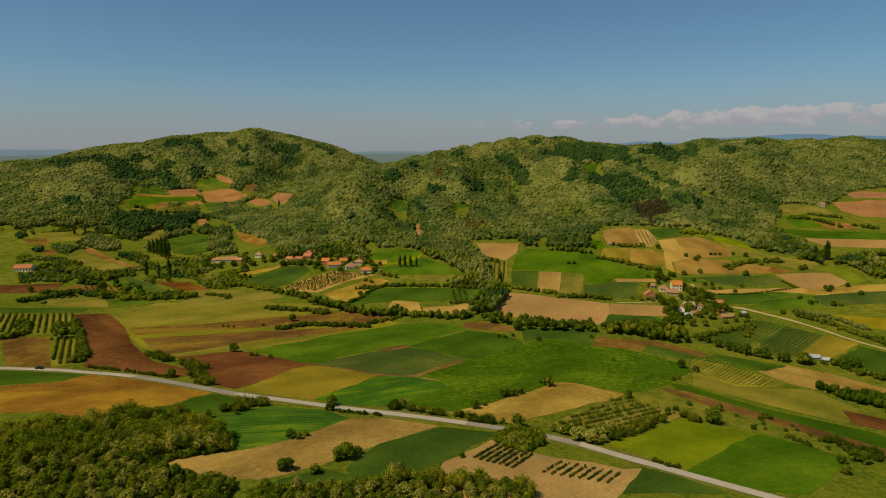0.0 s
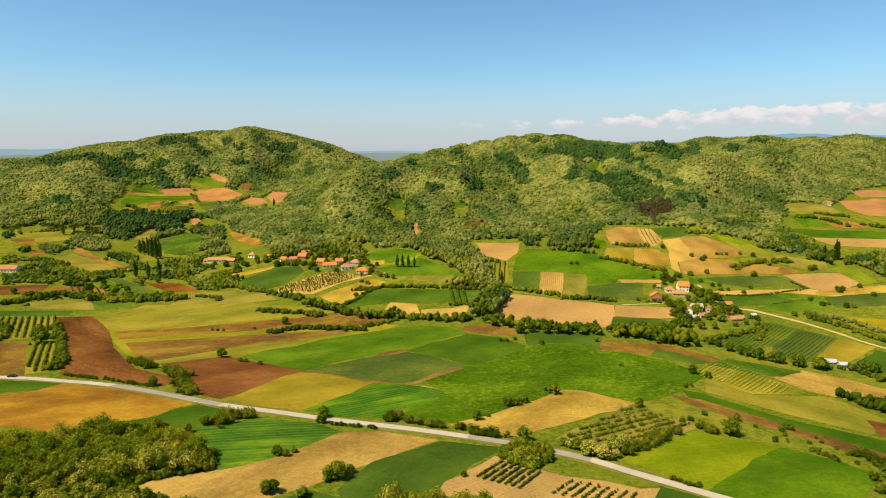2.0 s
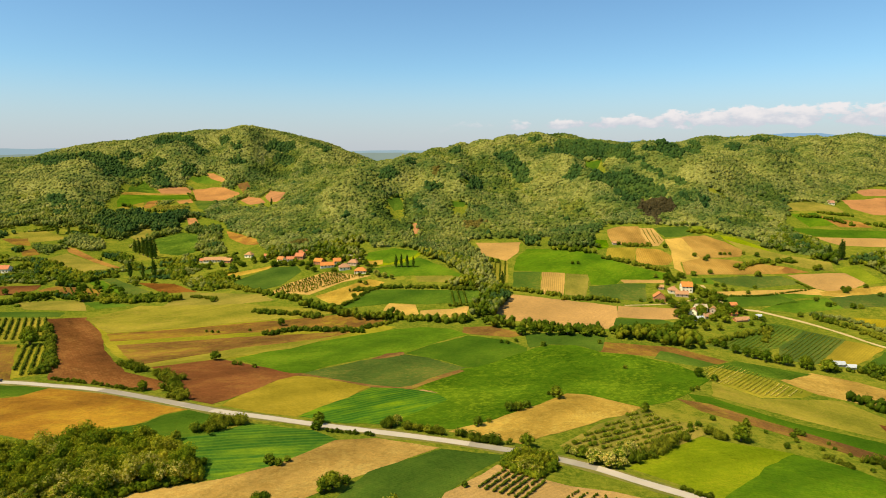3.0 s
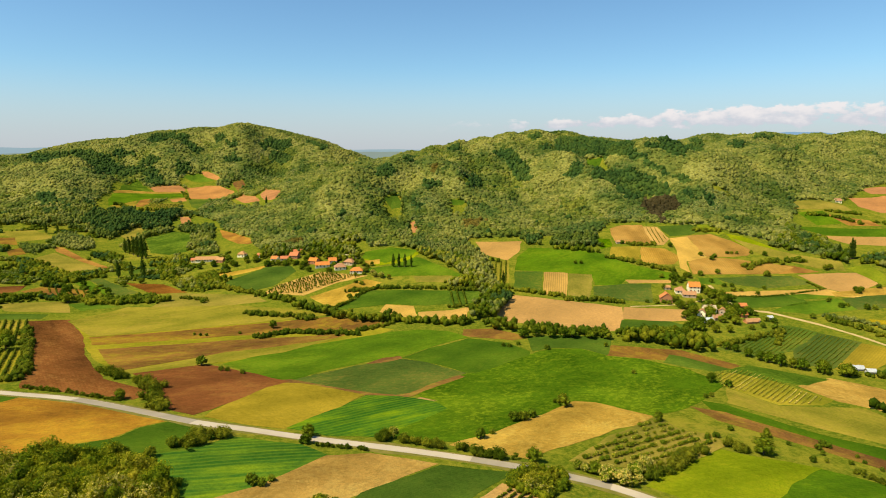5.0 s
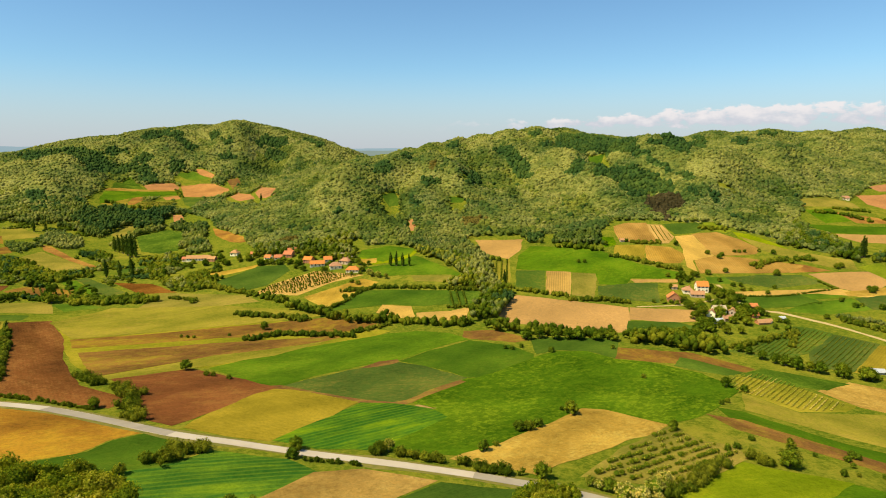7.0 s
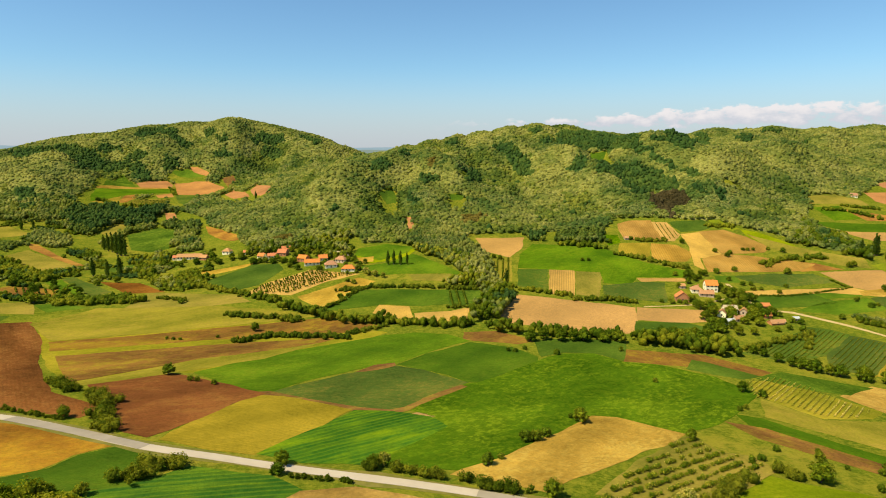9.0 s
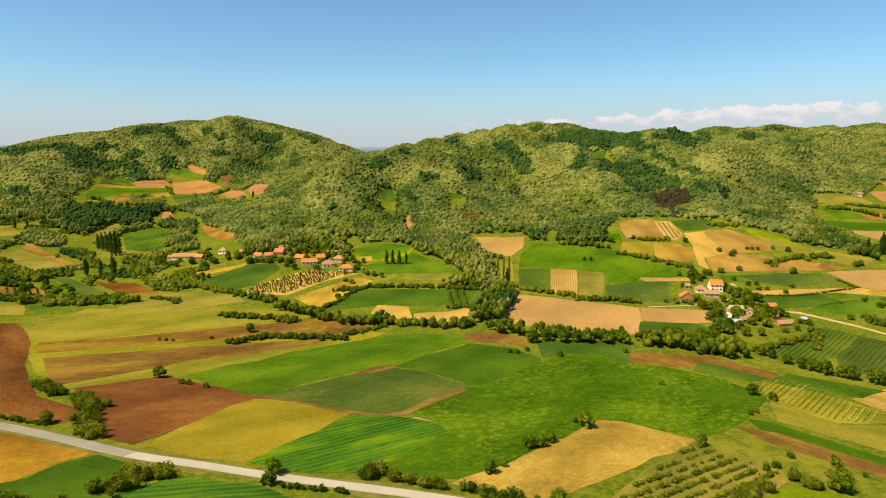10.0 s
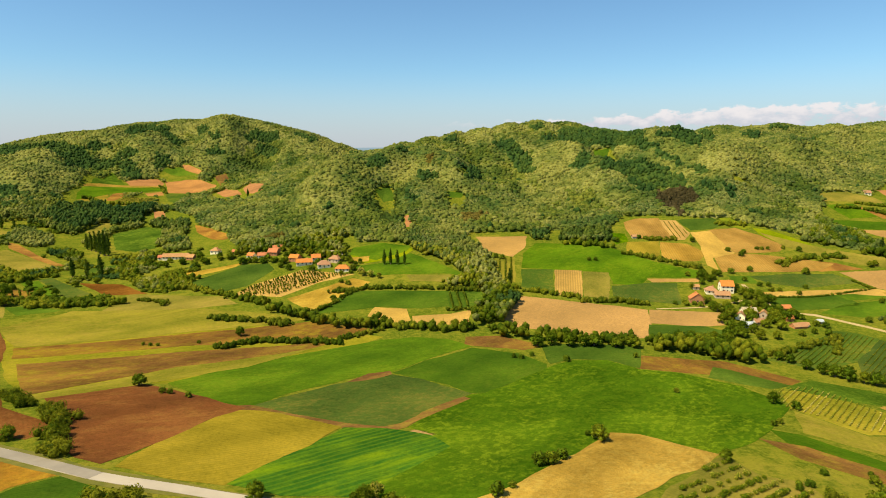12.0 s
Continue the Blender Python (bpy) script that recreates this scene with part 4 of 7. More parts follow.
field("olive", [(-355.3, 417.9), (-304.7, 430.6), (-259.1, 362.8), (-301.5, 348.1)], "olive vineyard ground", 121)
field("dusk", [(-296.3, 341.4), (-268.2, 347.5), (-212.3, 262.5), (-233.9, 261.1)], "olive-brown fallow field", 121)
field("olive", [(-266.4, 345.9), (-249.3, 350.9), (-204.2, 275.5), (-212.6, 265.0)], "olive vineyard ground beside ploughed soil", 121)
field("olive", [(-244.7, 534.4), (-167.4, 523.7), (-151.8, 505.3), (-183.5, 493.3), (-239.9, 485.4)], "olive meadow", 45)
field("olive", [(-362.9, 478.6), (-315.3, 496.9), (-292.4, 461.3), (-339.2, 457.8)], "olive meadow", 45)
field("teal", [(344.2, 513.9), (410.5, 528.0), (439.6, 510.3), (424.8, 490.8), (342.2, 490.0)], "blue-green band of crop", 45)
field("green", [(300.9, 506.6), (340.7, 514.1), (340.4, 490.2), (297.7, 482.1), (272.9, 490.8)], "green field on the slope", 45)
field("mustard", [(336.7, 467.4), (391.1, 446.9), (369.8, 419.3), (343.5, 436.5), (331.4, 452.0)], "yellow-green meadow", 45)
field("brown", [(215.4, 264.9), (221.3, 259.8), (234.7, 247.5), (222.9, 232.7), (207.3, 243.4)], "dark brown ploughed corner", -59)
field("dusk", [(14.3, 433.8), (36.7, 436.9), (61.2, 419.7), (47.6, 412.9), (13.9, 419.5)], "grey-brown tilled patch by the stream", 45)
field("sand", [(1.4, 164.9), (9.5, 176.5), (19.9, 189.5), (36.3, 180.0), (43.9, 176.3), (58.7, 175.0), (69.4, 170.2), (76.5, 172.7), (65.0, 155.9), (52.8, 138.6), (-6.1, 136.7)], "pale sandy field planted with rows of shrubs", 45)
field("green", [(93.6, 658.8), (144.6, 652.6), (161.6, 640.3), (192.8, 597.6), (223.0, 577.3), (216.1, 564.2), (170.4, 562.5), (160.2, 545.1), (138.3, 546.8), (141.9, 574.7), (69.2, 584.1), (76.1, 624.5)], "wide bright green meadow on the slope", 45)
field("teal", [(136.4, 541.1), (170.3, 549.7), (190.6, 550.6), (177.2, 506.3), (150.6, 511.1), (132.2, 521.9)], "dark green crop field beside the hamlet", 45)
field("peach", [(170.6, 559.6), (215.0, 561.3), (212.4, 554.3), (171.6, 552.6)], "narrow tan strip of soil", 45)
field("peach", [(149.7, 493.2), (199.3, 490.0), (191.5, 467.7), (172.2, 464.1), (142.3, 468.0)], "pale brown harrowed field", 45)
field("wheat", [(139.9, 464.2), (176.2, 463.2), (187.1, 455.6), (177.5, 438.6), (131.6, 437.2)], "dark green crop field", 45)
field("golden", [(198.7, 726.6), (215.7, 737.4), (238.3, 730.8), (231.7, 670.5), (226.4, 663.7), (192.0, 670.5), (193.5, 690.6)], "pale drilled field on the slope", -97)
field("sand", [(237.7, 725.5), (253.2, 720.8), (253.6, 681.5), (240.6, 661.3), (229.8, 662.3)], "pale field striped with vine rows", -97)
field("wheat", [(255.5, 722.1), (294.7, 722.1), (294.8, 701.4), (277.8, 692.3), (257.7, 688.8)], "dark green plot on the slope", 45)
field("mown", [(301.1, 721.4), (312.2, 722.8), (317.8, 706.1), (325.1, 698.7), (314.9, 692.4), (301.2, 705.2)], "bright green grass strip at the wood's edge", 45)
field("mown", [(324.2, 696.9), (339.4, 689.6), (348.3, 673.7), (357.9, 650.8), (357.9, 636.1), (343.8, 637.8), (330.5, 648.3), (322.8, 674.1)], "light green grass strip on the slope", 45)
field("golden", [(277.1, 689.2), (305.5, 695.0), (320.9, 672.8), (329.5, 645.3), (317.2, 628.5), (289.0, 625.4), (273.2, 625.5)], "golden-brown drilled field on the slope", -86)
field("sand", [(254.9, 683.2), (275.8, 687.5), (272.4, 624.8), (262.4, 613.5), (247.2, 611.7), (239.1, 579.6), (234.3, 593.5), (249.1, 643.9)], "pale sandy strip between drilled fields", -86)
field("golden", [(247.2, 610.5), (274.5, 623.7), (300.9, 617.7), (334.7, 604.3), (347.4, 595.9), (325.0, 579.7), (290.1, 578.1), (239.9, 577.0)], "golden-brown slope striped with drill rows", -97)
field("amber", [(334.7, 604.3), (349.0, 598.6), (365.5, 581.8), (325.2, 578.3), (320.0, 587.9)], "orange-brown tilled strip on the slope", -97)
field("golden", [(214.2, 656.1), (237.9, 650.0), (246.0, 623.7), (230.7, 604.4), (212.0, 603.3), (200.6, 611.3)], "golden-brown drilled field behind the hedge", -99)
field("mustard", [(182.7, 658.3), (213.1, 657.7), (199.6, 612.8), (174.1, 629.4)], "yellow-green field on the slope", -99)
field("lush", [(174.6, 689.8), (188.0, 685.8), (184.3, 659.9), (169.7, 651.5)], "small yellow-green plot", 45)
field("olive", [(124.7, 659.9), (146.8, 654.6), (139.4, 635.1), (118.2, 639.0)], "thin olive patch in the green meadow", 45)
field("teal", [(258.4, 567.3), (296.8, 572.8), (331.8, 572.6), (340.9, 552.2), (314.3, 546.7), (291.0, 542.0), (267.6, 553.8)], "dark green field on the slope", 45)
field("green", [(241.2, 568.1), (258.5, 568.5), (258.3, 551.9), (238.4, 553.0)], "green plot behind the hamlet", 45)
field("wheat", [(247.2, 523.2), (271.8, 528.1), (301.7, 530.0), (309.6, 518.1), (311.3, 506.5), (280.9, 499.7), (254.9, 497.8), (239.8, 500.7)], "green field behind the hamlet", 20)
field("green", [(302.6, 530.7), (329.9, 535.7), (351.5, 536.4), (338.2, 517.7), (309.9, 516.6)], "green field corner on the slope", 45)
field("olive", [(-551.9, 751.6), (-526.3, 774.0), (-480.2, 752.3), (-506.3, 715.0)], "olive clearing on the slope", 45)
field("dusk", [(-545.5, 719.9), (-520.5, 731.3), (-496.2, 699.6), (-516.3, 699.4)], "brown tilled plot on the slope", 45)
field("dusk", [(-487.9, 669.4), (-484.8, 692.5), (-463.7, 666.0), (-472.2, 651.7)], "small brown plot on the slope", 45)
field("olive", [(-445.6, 649.7), (-443.9, 684.6), (-400.9, 656.7), (-352.4, 624.1), (-379.3, 603.0), (-411.2, 624.3)], "olive-tan dry hillside field", 20)
field("amber", [(-462.8, 712.6), (-451.1, 712.5), (-405.0, 672.0), (-345.7, 627.7), (-351.0, 623.8), (-401.9, 659.6), (-445.1, 691.0)], "orange-tan strip along a hillside field", 45)
field("teal", [(-329.9, 623.3), (-307.2, 641.3), (-294.1, 614.7), (-314.0, 598.1)], "dark green plot below poplars", 45)
field("peach", [(339.5, 574.7), (369.2, 577.5), (396.0, 576.2), (405.6, 549.3), (375.9, 534.5), (355.4, 529.3), (346.8, 538.6)], "pale brown hillside field", 45)
field("sand", [(251.7, 532.1), (287.0, 535.6), (324.9, 537.2), (345.2, 535.9), (354.4, 525.0), (385.4, 533.0), (413.6, 538.4), (407.1, 528.9), (354.8, 517.2), (320.3, 528.9), (248.8, 522.9)], "tan strip with small bushes", 45)
field("teal", [(188.2, 407.2), (222.4, 429.2), (261.5, 457.3), (271.9, 452.6), (280.0, 443.0), (243.3, 407.4), (212.7, 391.9)], "dark green vineyard field", 44)
field("teal", [(280.0, 440.5), (290.8, 431.3), (298.7, 421.1), (273.7, 396.3), (247.4, 370.9), (228.1, 382.5), (243.8, 405.9)], "dark green vineyard field beside a dirt road", 44)
field("mustard", [(298.4, 418.7), (306.3, 412.1), (313.1, 402.0), (289.4, 381.8), (269.9, 367.5), (248.0, 369.4), (275.7, 396.2)], "yellow-green grass field by a dirt road", 44)
field("wheat", [(417.9, 732.2), (517.6, 716.7), (566.7, 702.1), (547.3, 677.4), (438.9, 698.9)], "dark green band of crop on the slope", 45)
field("peach", [(432.3, 694.4), (496.6, 686.5), (544.1, 673.2), (521.0, 643.6), (475.4, 656.2), (447.2, 663.1)], "pale tan field on the slope", 45)
field("olive", [(324.8, 682.5), (362.3, 637.8), (401.9, 608.9), (390.2, 581.9), (368.3, 593.1), (329.6, 640.9)], "olive grass slope with scattered bushes", 45)
field("tan", [(345.1, 528.6), (395.8, 537.1), (437.2, 536.1), (425.2, 520.6), (342.2, 519.4)], "tan strip of dry ground", 45)
field("mown", [(396.1, 589.4), (422.3, 598.3), (415.7, 547.4), (399.1, 542.5)], "bright green plot on the slope", 45)
field("brick", [(578.8, 873.1), (645.5, 899.2), (708.5, 882.9), (634.9, 789.0), (570.2, 792.0), (559.3, 822.0)], "red-tan hillside field", 45)
field("brick", [(633.7, 928.9), (673.4, 939.9), (744.9, 930.3), (719.3, 897.1), (636.6, 910.3)], "red-tan hillside field", 45)
field("green", [(455.7, 785.5), (493.4, 793.0), (489.7, 743.4), (452.6, 735.0)], "green clearing on the slope", 45)
field("amber", [(490.6, 781.2), (528.3, 755.0), (527.2, 730.4), (489.6, 734.6)], "tan plot on the slope", 45)
field("olive", [(480.1, 837.3), (522.7, 850.6), (540.9, 824.0), (535.1, 797.5), (498.0, 803.1), (460.8, 799.9)], "olive clearing on the slope", 45)
field("teal", [(-342.0, 576.8), (-338.2, 587.2), (-275.5, 535.0), (-285.4, 520.1)], "dark green field", 45)
field("green", [(-350.1, 565.4), (-341.7, 574.4), (-287.3, 519.9), (-299.0, 512.3)], "green field beside a dark one", 45)
field("brown", [(-304.0, 569.6), (-266.6, 565.7), (-231.1, 535.2), (-261.3, 531.6)], "dark brown ploughed field", 45)
field("dusk", [(-371.4, 522.8), (-366.8, 542.3), (-324.5, 540.4), (-307.2, 507.0), (-326.6, 503.4)], "brown plot with vine rows", 79)
field("green", [(-310.1, 488.1), (-292.1, 497.1), (-269.4, 484.3), (-286.9, 468.3)], "green field corner", 45)
field("tan", [(-116.3, 515.5), (-74.1, 561.9), (-57.8, 551.6), (-70.9, 525.2), (-92.9, 484.7)], "olive-tan dry meadow", 61)
field("sand", [(-161.9, 527.8), (-152.3, 554.9), (-122.1, 587.7), (-73.7, 571.4), (-99.5, 554.5), (-123.3, 520.5)], "pale vineyard ground by the village", 61)
field("mown", [(-82.7, 640.2), (-57.1, 653.4), (-25.2, 641.3), (-36.7, 612.3), (-69.4, 600.5), (-83.4, 622.4)], "green field at the wood's edge", 45)
field("wheat", [(237.8, 1038.5), (263.4, 1024.6), (253.9, 1007.2), (224.1, 964.4)], "bright green clearing high on the hill", 45)
field("wheat", [(8.7, 841.3), (30.3, 840.0), (24.8, 825.4), (10.6, 824.8)], "bright green glade on the hill", 45)
field("brick", [(-42.3, 770.0), (-36.9, 767.1), (-31.6, 718.8), (-37.0, 716.8)], "bare red soil scar on the wooded slope", 45)
field("wheat", [(-83.1, 845.4), (-66.9, 869.2), (-56.8, 829.1), (-70.3, 820.6)], "green glade on the hill", 45)


# ---- the wooded hills ----
STANDS = {"dark": [], "oak": [], "brown": [], "russet": []}


def stand(kind, pts):
    STANDS[kind].append(pts)


stand("dark", [(194.5, 1101.4), (219.7, 1156.4), (261.7, 1166.4), (328.5, 1187.1), (298.1, 945.2), (291.6, 944.3), (275.7, 1005.9), (243.5, 1048.9), (189.8, 986.3)])
stand("dark", [(-792.6, 1186.4), (-764.5, 1221.3), (-736.6, 1253.4), (-674.2, 1246.3), (-663.9, 1225.6), (-635.2, 1219.8), (-591.3, 1216.0), (-567.3, 1208.9), (-553.3, 1188.8), (-576.4, 1183.9), (-590.4, 1181.0), (-624.3, 1186.4), (-648.8, 1194.6), (-587.0, 1047.8), (-606.8, 1067.7), (-626.9, 1080.2), (-735.7, 1224.5), (-750.5, 1215.0), (-688.6, 1062.6), (-711.1, 1068.9)])
stand("dark", [(-612.3, 1237.9), (-595.2, 1247.8), (-569.2, 1237.2), (-567.6, 1221.2), (-591.3, 1216.0)])
stand("dark", [(-672.7, 1254.0), (-655.6, 1262.3), (-632.8, 1258.8), (-628.2, 1248.8), (-655.3, 1239.7)])
stand("dark", [(-625.8, 1302.5), (-629.3, 1358.3), (-604.2, 1393.2), (-557.2, 1352.0), (-530.0, 1311.9), (-508.0, 1312.4), (-508.3, 1284.3), (-529.1, 1283.0), (-572.4, 1333.4), (-587.4, 1292.4)])
stand("dark", [(-533.3, 1218.6), (-535.3, 1244.2), (-517.5, 1246.6), (-503.7, 1221.8), (-515.3, 1206.6)])
stand("dark", [(-570.9, 1171.9), (-557.9, 1187.6), (-538.9, 1178.9), (-521.9, 1137.8), (-536.3, 1121.8)])
stand("dark", [(-615.4, 927.1), (-597.4, 923.8), (-572.9, 897.5), (-552.7, 895.2), (-537.8, 886.6), (-533.8, 864.8), (-549.6, 850.3), (-564.9, 851.9)])
stand("dark", [(-480.9, 818.8), (-491.6, 854.2), (-480.1, 891.8), (-460.7, 919.9), (-434.4, 898.1), (-421.1, 849.8), (-423.3, 826.6), (-420.7, 796.5), (-423.7, 778.3), (-453.6, 790.1)])
stand("dark", [(-422.5, 859.5), (-428.3, 901.2), (-407.5, 905.8), (-384.6, 880.8), (-367.9, 847.1), (-366.3, 817.4), (-377.2, 797.0), (-389.2, 794.1), (-407.2, 822.6)])
stand("dark", [(-394.4, 1330.6), (-389.8, 1376.4), (-343.0, 1377.2), (-330.2, 1347.8), (-345.8, 1339.7), (-367.7, 1335.6), (-387.7, 1326.5)])
stand("dark", [(-378.2, 1310.7), (-366.7, 1331.8), (-344.4, 1333.8), (-327.0, 1308.5), (-341.5, 1297.2), (-360.7, 1306.4), (-371.2, 1304.4)])
stand("dark", [(-459.1, 1270.5), (-433.4, 1275.7), (-413.8, 1264.5), (-431.7, 1252.9)])
stand("dark", [(-508.5, 1361.2), (-492.3, 1366.1), (-461.6, 1319.2), (-481.3, 1328.0)])
stand("dark", [(-466.5, 1309.1), (-441.0, 1301.3), (-424.0, 1292.6), (-442.4, 1287.3)])
stand("dark", [(-278.6, 1380.2), (-242.9, 1316.2), (-257.3, 1303.2), (-307.0, 1374.8)])
stand("dark", [(-99.7, 907.5), (-92.2, 948.6), (-70.4, 926.4), (-84.1, 887.7), (-92.5, 874.7)])
stand("dark", [(-135.9, 771.9), (-129.2, 782.6), (-122.5, 773.3), (-123.2, 757.4), (-132.1, 761.0)])
stand("dark", [(-33.7, 890.1), (-22.5, 895.5), (-1.2, 887.6), (-7.1, 869.2), (-25.1, 852.9)])
stand("dark", [(30.6, 889.1), (47.8, 999.6), (60.1, 989.5), (59.7, 957.9), (40.9, 869.0), (31.6, 875.8)])
stand("dark", [(86.3, 1081.3), (104.4, 1096.5), (119.3, 1063.7), (121.1, 1040.4), (136.8, 1025.2), (139.4, 982.0), (136.7, 952.8), (125.6, 971.4), (113.9, 999.5), (109.2, 1027.7), (95.8, 1054.4)])
stand("dark", [(198.3, 1122.0), (223.7, 1176.8), (294.9, 987.2), (286.5, 985.8), (268.3, 1042.3), (246.6, 1062.5), (217.4, 1096.9)])
stand("dark", [(299.6, 976.2), (304.5, 940.9), (313.3, 919.6), (322.3, 901.1), (323.3, 888.8), (311.8, 903.0), (302.2, 920.4), (291.0, 947.6), (286.1, 990.1)])
stand("dark", [(325.1, 871.8), (333.5, 874.9), (339.0, 861.7), (337.7, 842.5), (328.6, 849.6)])
stand("dark", [(205.8, 864.0), (261.3, 967.2), (280.2, 936.3), (299.0, 909.7), (314.7, 879.0), (312.9, 844.8), (301.6, 823.9), (298.2, 852.2), (286.6, 881.0), (249.4, 794.0), (234.2, 811.2), (233.9, 846.5)])
stand("dark", [(174.3, 925.8), (188.0, 935.4), (202.7, 948.7), (217.0, 957.6), (204.6, 896.6), (195.9, 900.6), (181.5, 922.2)])
stand("dark", [(156.6, 1147.0), (176.7, 1168.9), (180.8, 1139.1), (160.1, 1124.4)])
stand("dark", [(165.8, 1070.1), (182.6, 1087.4), (187.6, 1054.0), (166.9, 1048.7)])
stand("dark", [(306.5, 960.1), (336.0, 974.8), (526.4, 1303.4), (524.0, 1245.8), (367.6, 938.9), (354.8, 907.4), (340.6, 920.9), (332.6, 942.2)])
stand("dark", [(513.0, 1104.9), (524.1, 1080.3), (497.9, 1045.6), (491.4, 1060.1)])
stand("dark", [(568.4, 1139.1), (655.1, 1231.8), (593.7, 1130.1), (545.5, 1094.9)])
stand("dark", [(-47.1, 816.6), (-34.4, 812.6), (-25.8, 799.7), (-37.4, 799.8)])
stand("dark", [(338.5, 790.7), (346.0, 784.7), (343.7, 771.8), (335.8, 779.3)])
stand("dark", [(321.2, 821.8), (326.5, 798.5), (326.3, 784.9), (318.2, 797.5)])
stand("dark", [(6.0, 1122.1), (21.1, 1151.8), (32.0, 1122.6), (19.7, 1085.9)])
stand("dark", [(-65.3, 994.1), (-53.1, 1090.0), (-51.7, 990.9), (-61.5, 961.3)])
stand("oak", [(-415.6, 1253.3), (-400.2, 1292.3), (-376.5, 1303.9), (-355.7, 1295.2), (-340.9, 1272.1), (-367.7, 1251.7), (-396.6, 1242.7)])
stand("oak", [(-199.6, 824.4), (-183.8, 833.2), (-154.6, 794.5), (-153.5, 771.2), (-164.6, 762.0), (-178.6, 752.8), (-199.6, 796.9)])
stand("oak", [(-121.6, 797.6), (-99.3, 838.0), (-83.5, 819.8), (-84.4, 765.1), (-108.0, 772.5)])
stand("oak", [(-90.2, 805.8), (-73.0, 860.7), (-56.8, 858.9), (-60.9, 814.0), (-65.7, 772.5), (-83.0, 752.9)])
stand("oak", [(-181.8, 970.1), (-131.5, 865.6), (-105.0, 887.6), (-111.7, 852.0), (-132.7, 826.1), (-155.3, 835.3)])
stand("oak", [(-201.0, 764.4), (-180.8, 761.9), (-153.9, 757.3), (-134.1, 720.4), (-155.7, 707.9), (-181.9, 716.6)])
stand("oak", [(-121.1, 752.5), (-90.0, 758.3), (-65.3, 767.4), (-71.7, 704.5), (-107.7, 706.7)])
stand("oak", [(26.7, 1010.7), (64.5, 1059.0), (93.9, 1034.4), (105.4, 1015.9), (70.7, 1019.3), (43.4, 996.8)])
stand("oak", [(65.9, 952.4), (92.5, 973.5), (106.1, 884.6), (86.1, 841.0), (66.1, 859.6)])
stand("oak", [(-40.6, 796.4), (-13.2, 771.1), (6.0, 741.0), (-6.3, 707.2), (-31.2, 731.1)])
stand("oak", [(172.1, 913.7), (186.7, 909.7), (190.3, 874.8), (176.8, 898.1)])
stand("oak", [(162.8, 865.6), (187.5, 845.9), (193.5, 811.6), (167.8, 789.4), (158.3, 824.9)])
stand("oak", [(114.8, 793.4), (147.0, 820.9), (139.1, 746.5), (110.2, 724.9)])
stand("oak", [(357.5, 886.7), (367.4, 875.7), (367.3, 858.0), (353.3, 858.9)])
stand("oak", [(368.2, 843.0), (395.9, 847.0), (404.4, 841.1), (365.3, 812.8)])
stand("oak", [(443.7, 845.1), (480.4, 864.3), (465.8, 814.9), (435.7, 799.1)])
stand("oak", [(454.4, 934.2), (490.7, 949.8), (497.3, 939.1), (466.0, 932.6)])
stand("oak", [(339.6, 939.5), (361.4, 924.2), (351.2, 907.9), (335.9, 918.5)])
stand("oak", [(21.1, 1151.8), (-17.4, 1078.1), (-55.0, 1090.9)])
stand("oak", [(37.9, 748.8), (73.7, 728.0), (110.2, 724.9), (100.5, 701.6), (40.6, 694.2)])
stand("oak", [(199.0, 756.9), (232.9, 724.5), (232.2, 705.0), (193.9, 716.8)])
stand("oak", [(244.0, 721.5), (296.8, 730.7), (314.1, 714.3), (312.8, 698.7), (266.1, 700.3)])
stand("oak", [(-561.1, 890.8), (-533.5, 894.3), (-509.8, 872.9), (-513.8, 849.8)])
stand("oak", [(-494.2, 1276.1), (-472.7, 1284.5), (-452.4, 1250.5), (-470.2, 1240.3)])
stand("brown", [(284.0, 873.1), (299.3, 845.4), (307.2, 811.9), (304.8, 785.2), (277.5, 761.5), (263.9, 733.7), (253.6, 748.9), (254.1, 778.2)])
stand("russet", [(21.9, 744.6), (39.5, 777.4), (50.9, 770.3), (40.4, 737.3), (27.4, 727.9)])
stand("russet", [(-183.0, 698.0), (-172.5, 703.3), (-161.3, 681.9), (-171.2, 675.8)])
stand("russet", [(-23.4, 937.9), (-11.5, 940.1), (-7.4, 926.1), (-19.2, 923.8)])
FOREST_EDGE = [(-647.0, 765.1), (-610.6, 798.0), (-575.5, 815.3), (-495.3, 826.1), (-520.0, 902.9), (-456.9, 953.9), (-397.8, 942.9), (-325.6, 867.3), (-296.3, 806.6), (-215.8, 691.5), (-191.4, 651.5), (-148.2, 660.7), (-92.9, 685.7), (-83.3, 660.7), (-31.6, 663.2), (-17.6, 628.6), (7.2, 638.7), (33.5, 696.7), (97.2, 706.2), (179.3, 705.6), (205.3, 749.1), (255.6, 730.9), (300.1, 717.8), (323.1, 706.2), (354.0, 684.4), (382.2, 638.0), (400.0, 615.3), (419.4, 632.7), (425.1, 680.8), (421.8, 737.8), (476.4, 812.9), (544.2, 834.9), (620.5, 916.8), (713.7, 967.3), (800.7, 971.2)]
FOREST = FOREST_EDGE + [(1250, 960), (1350, 1650), (-1350, 1650), (-1250, 800)]


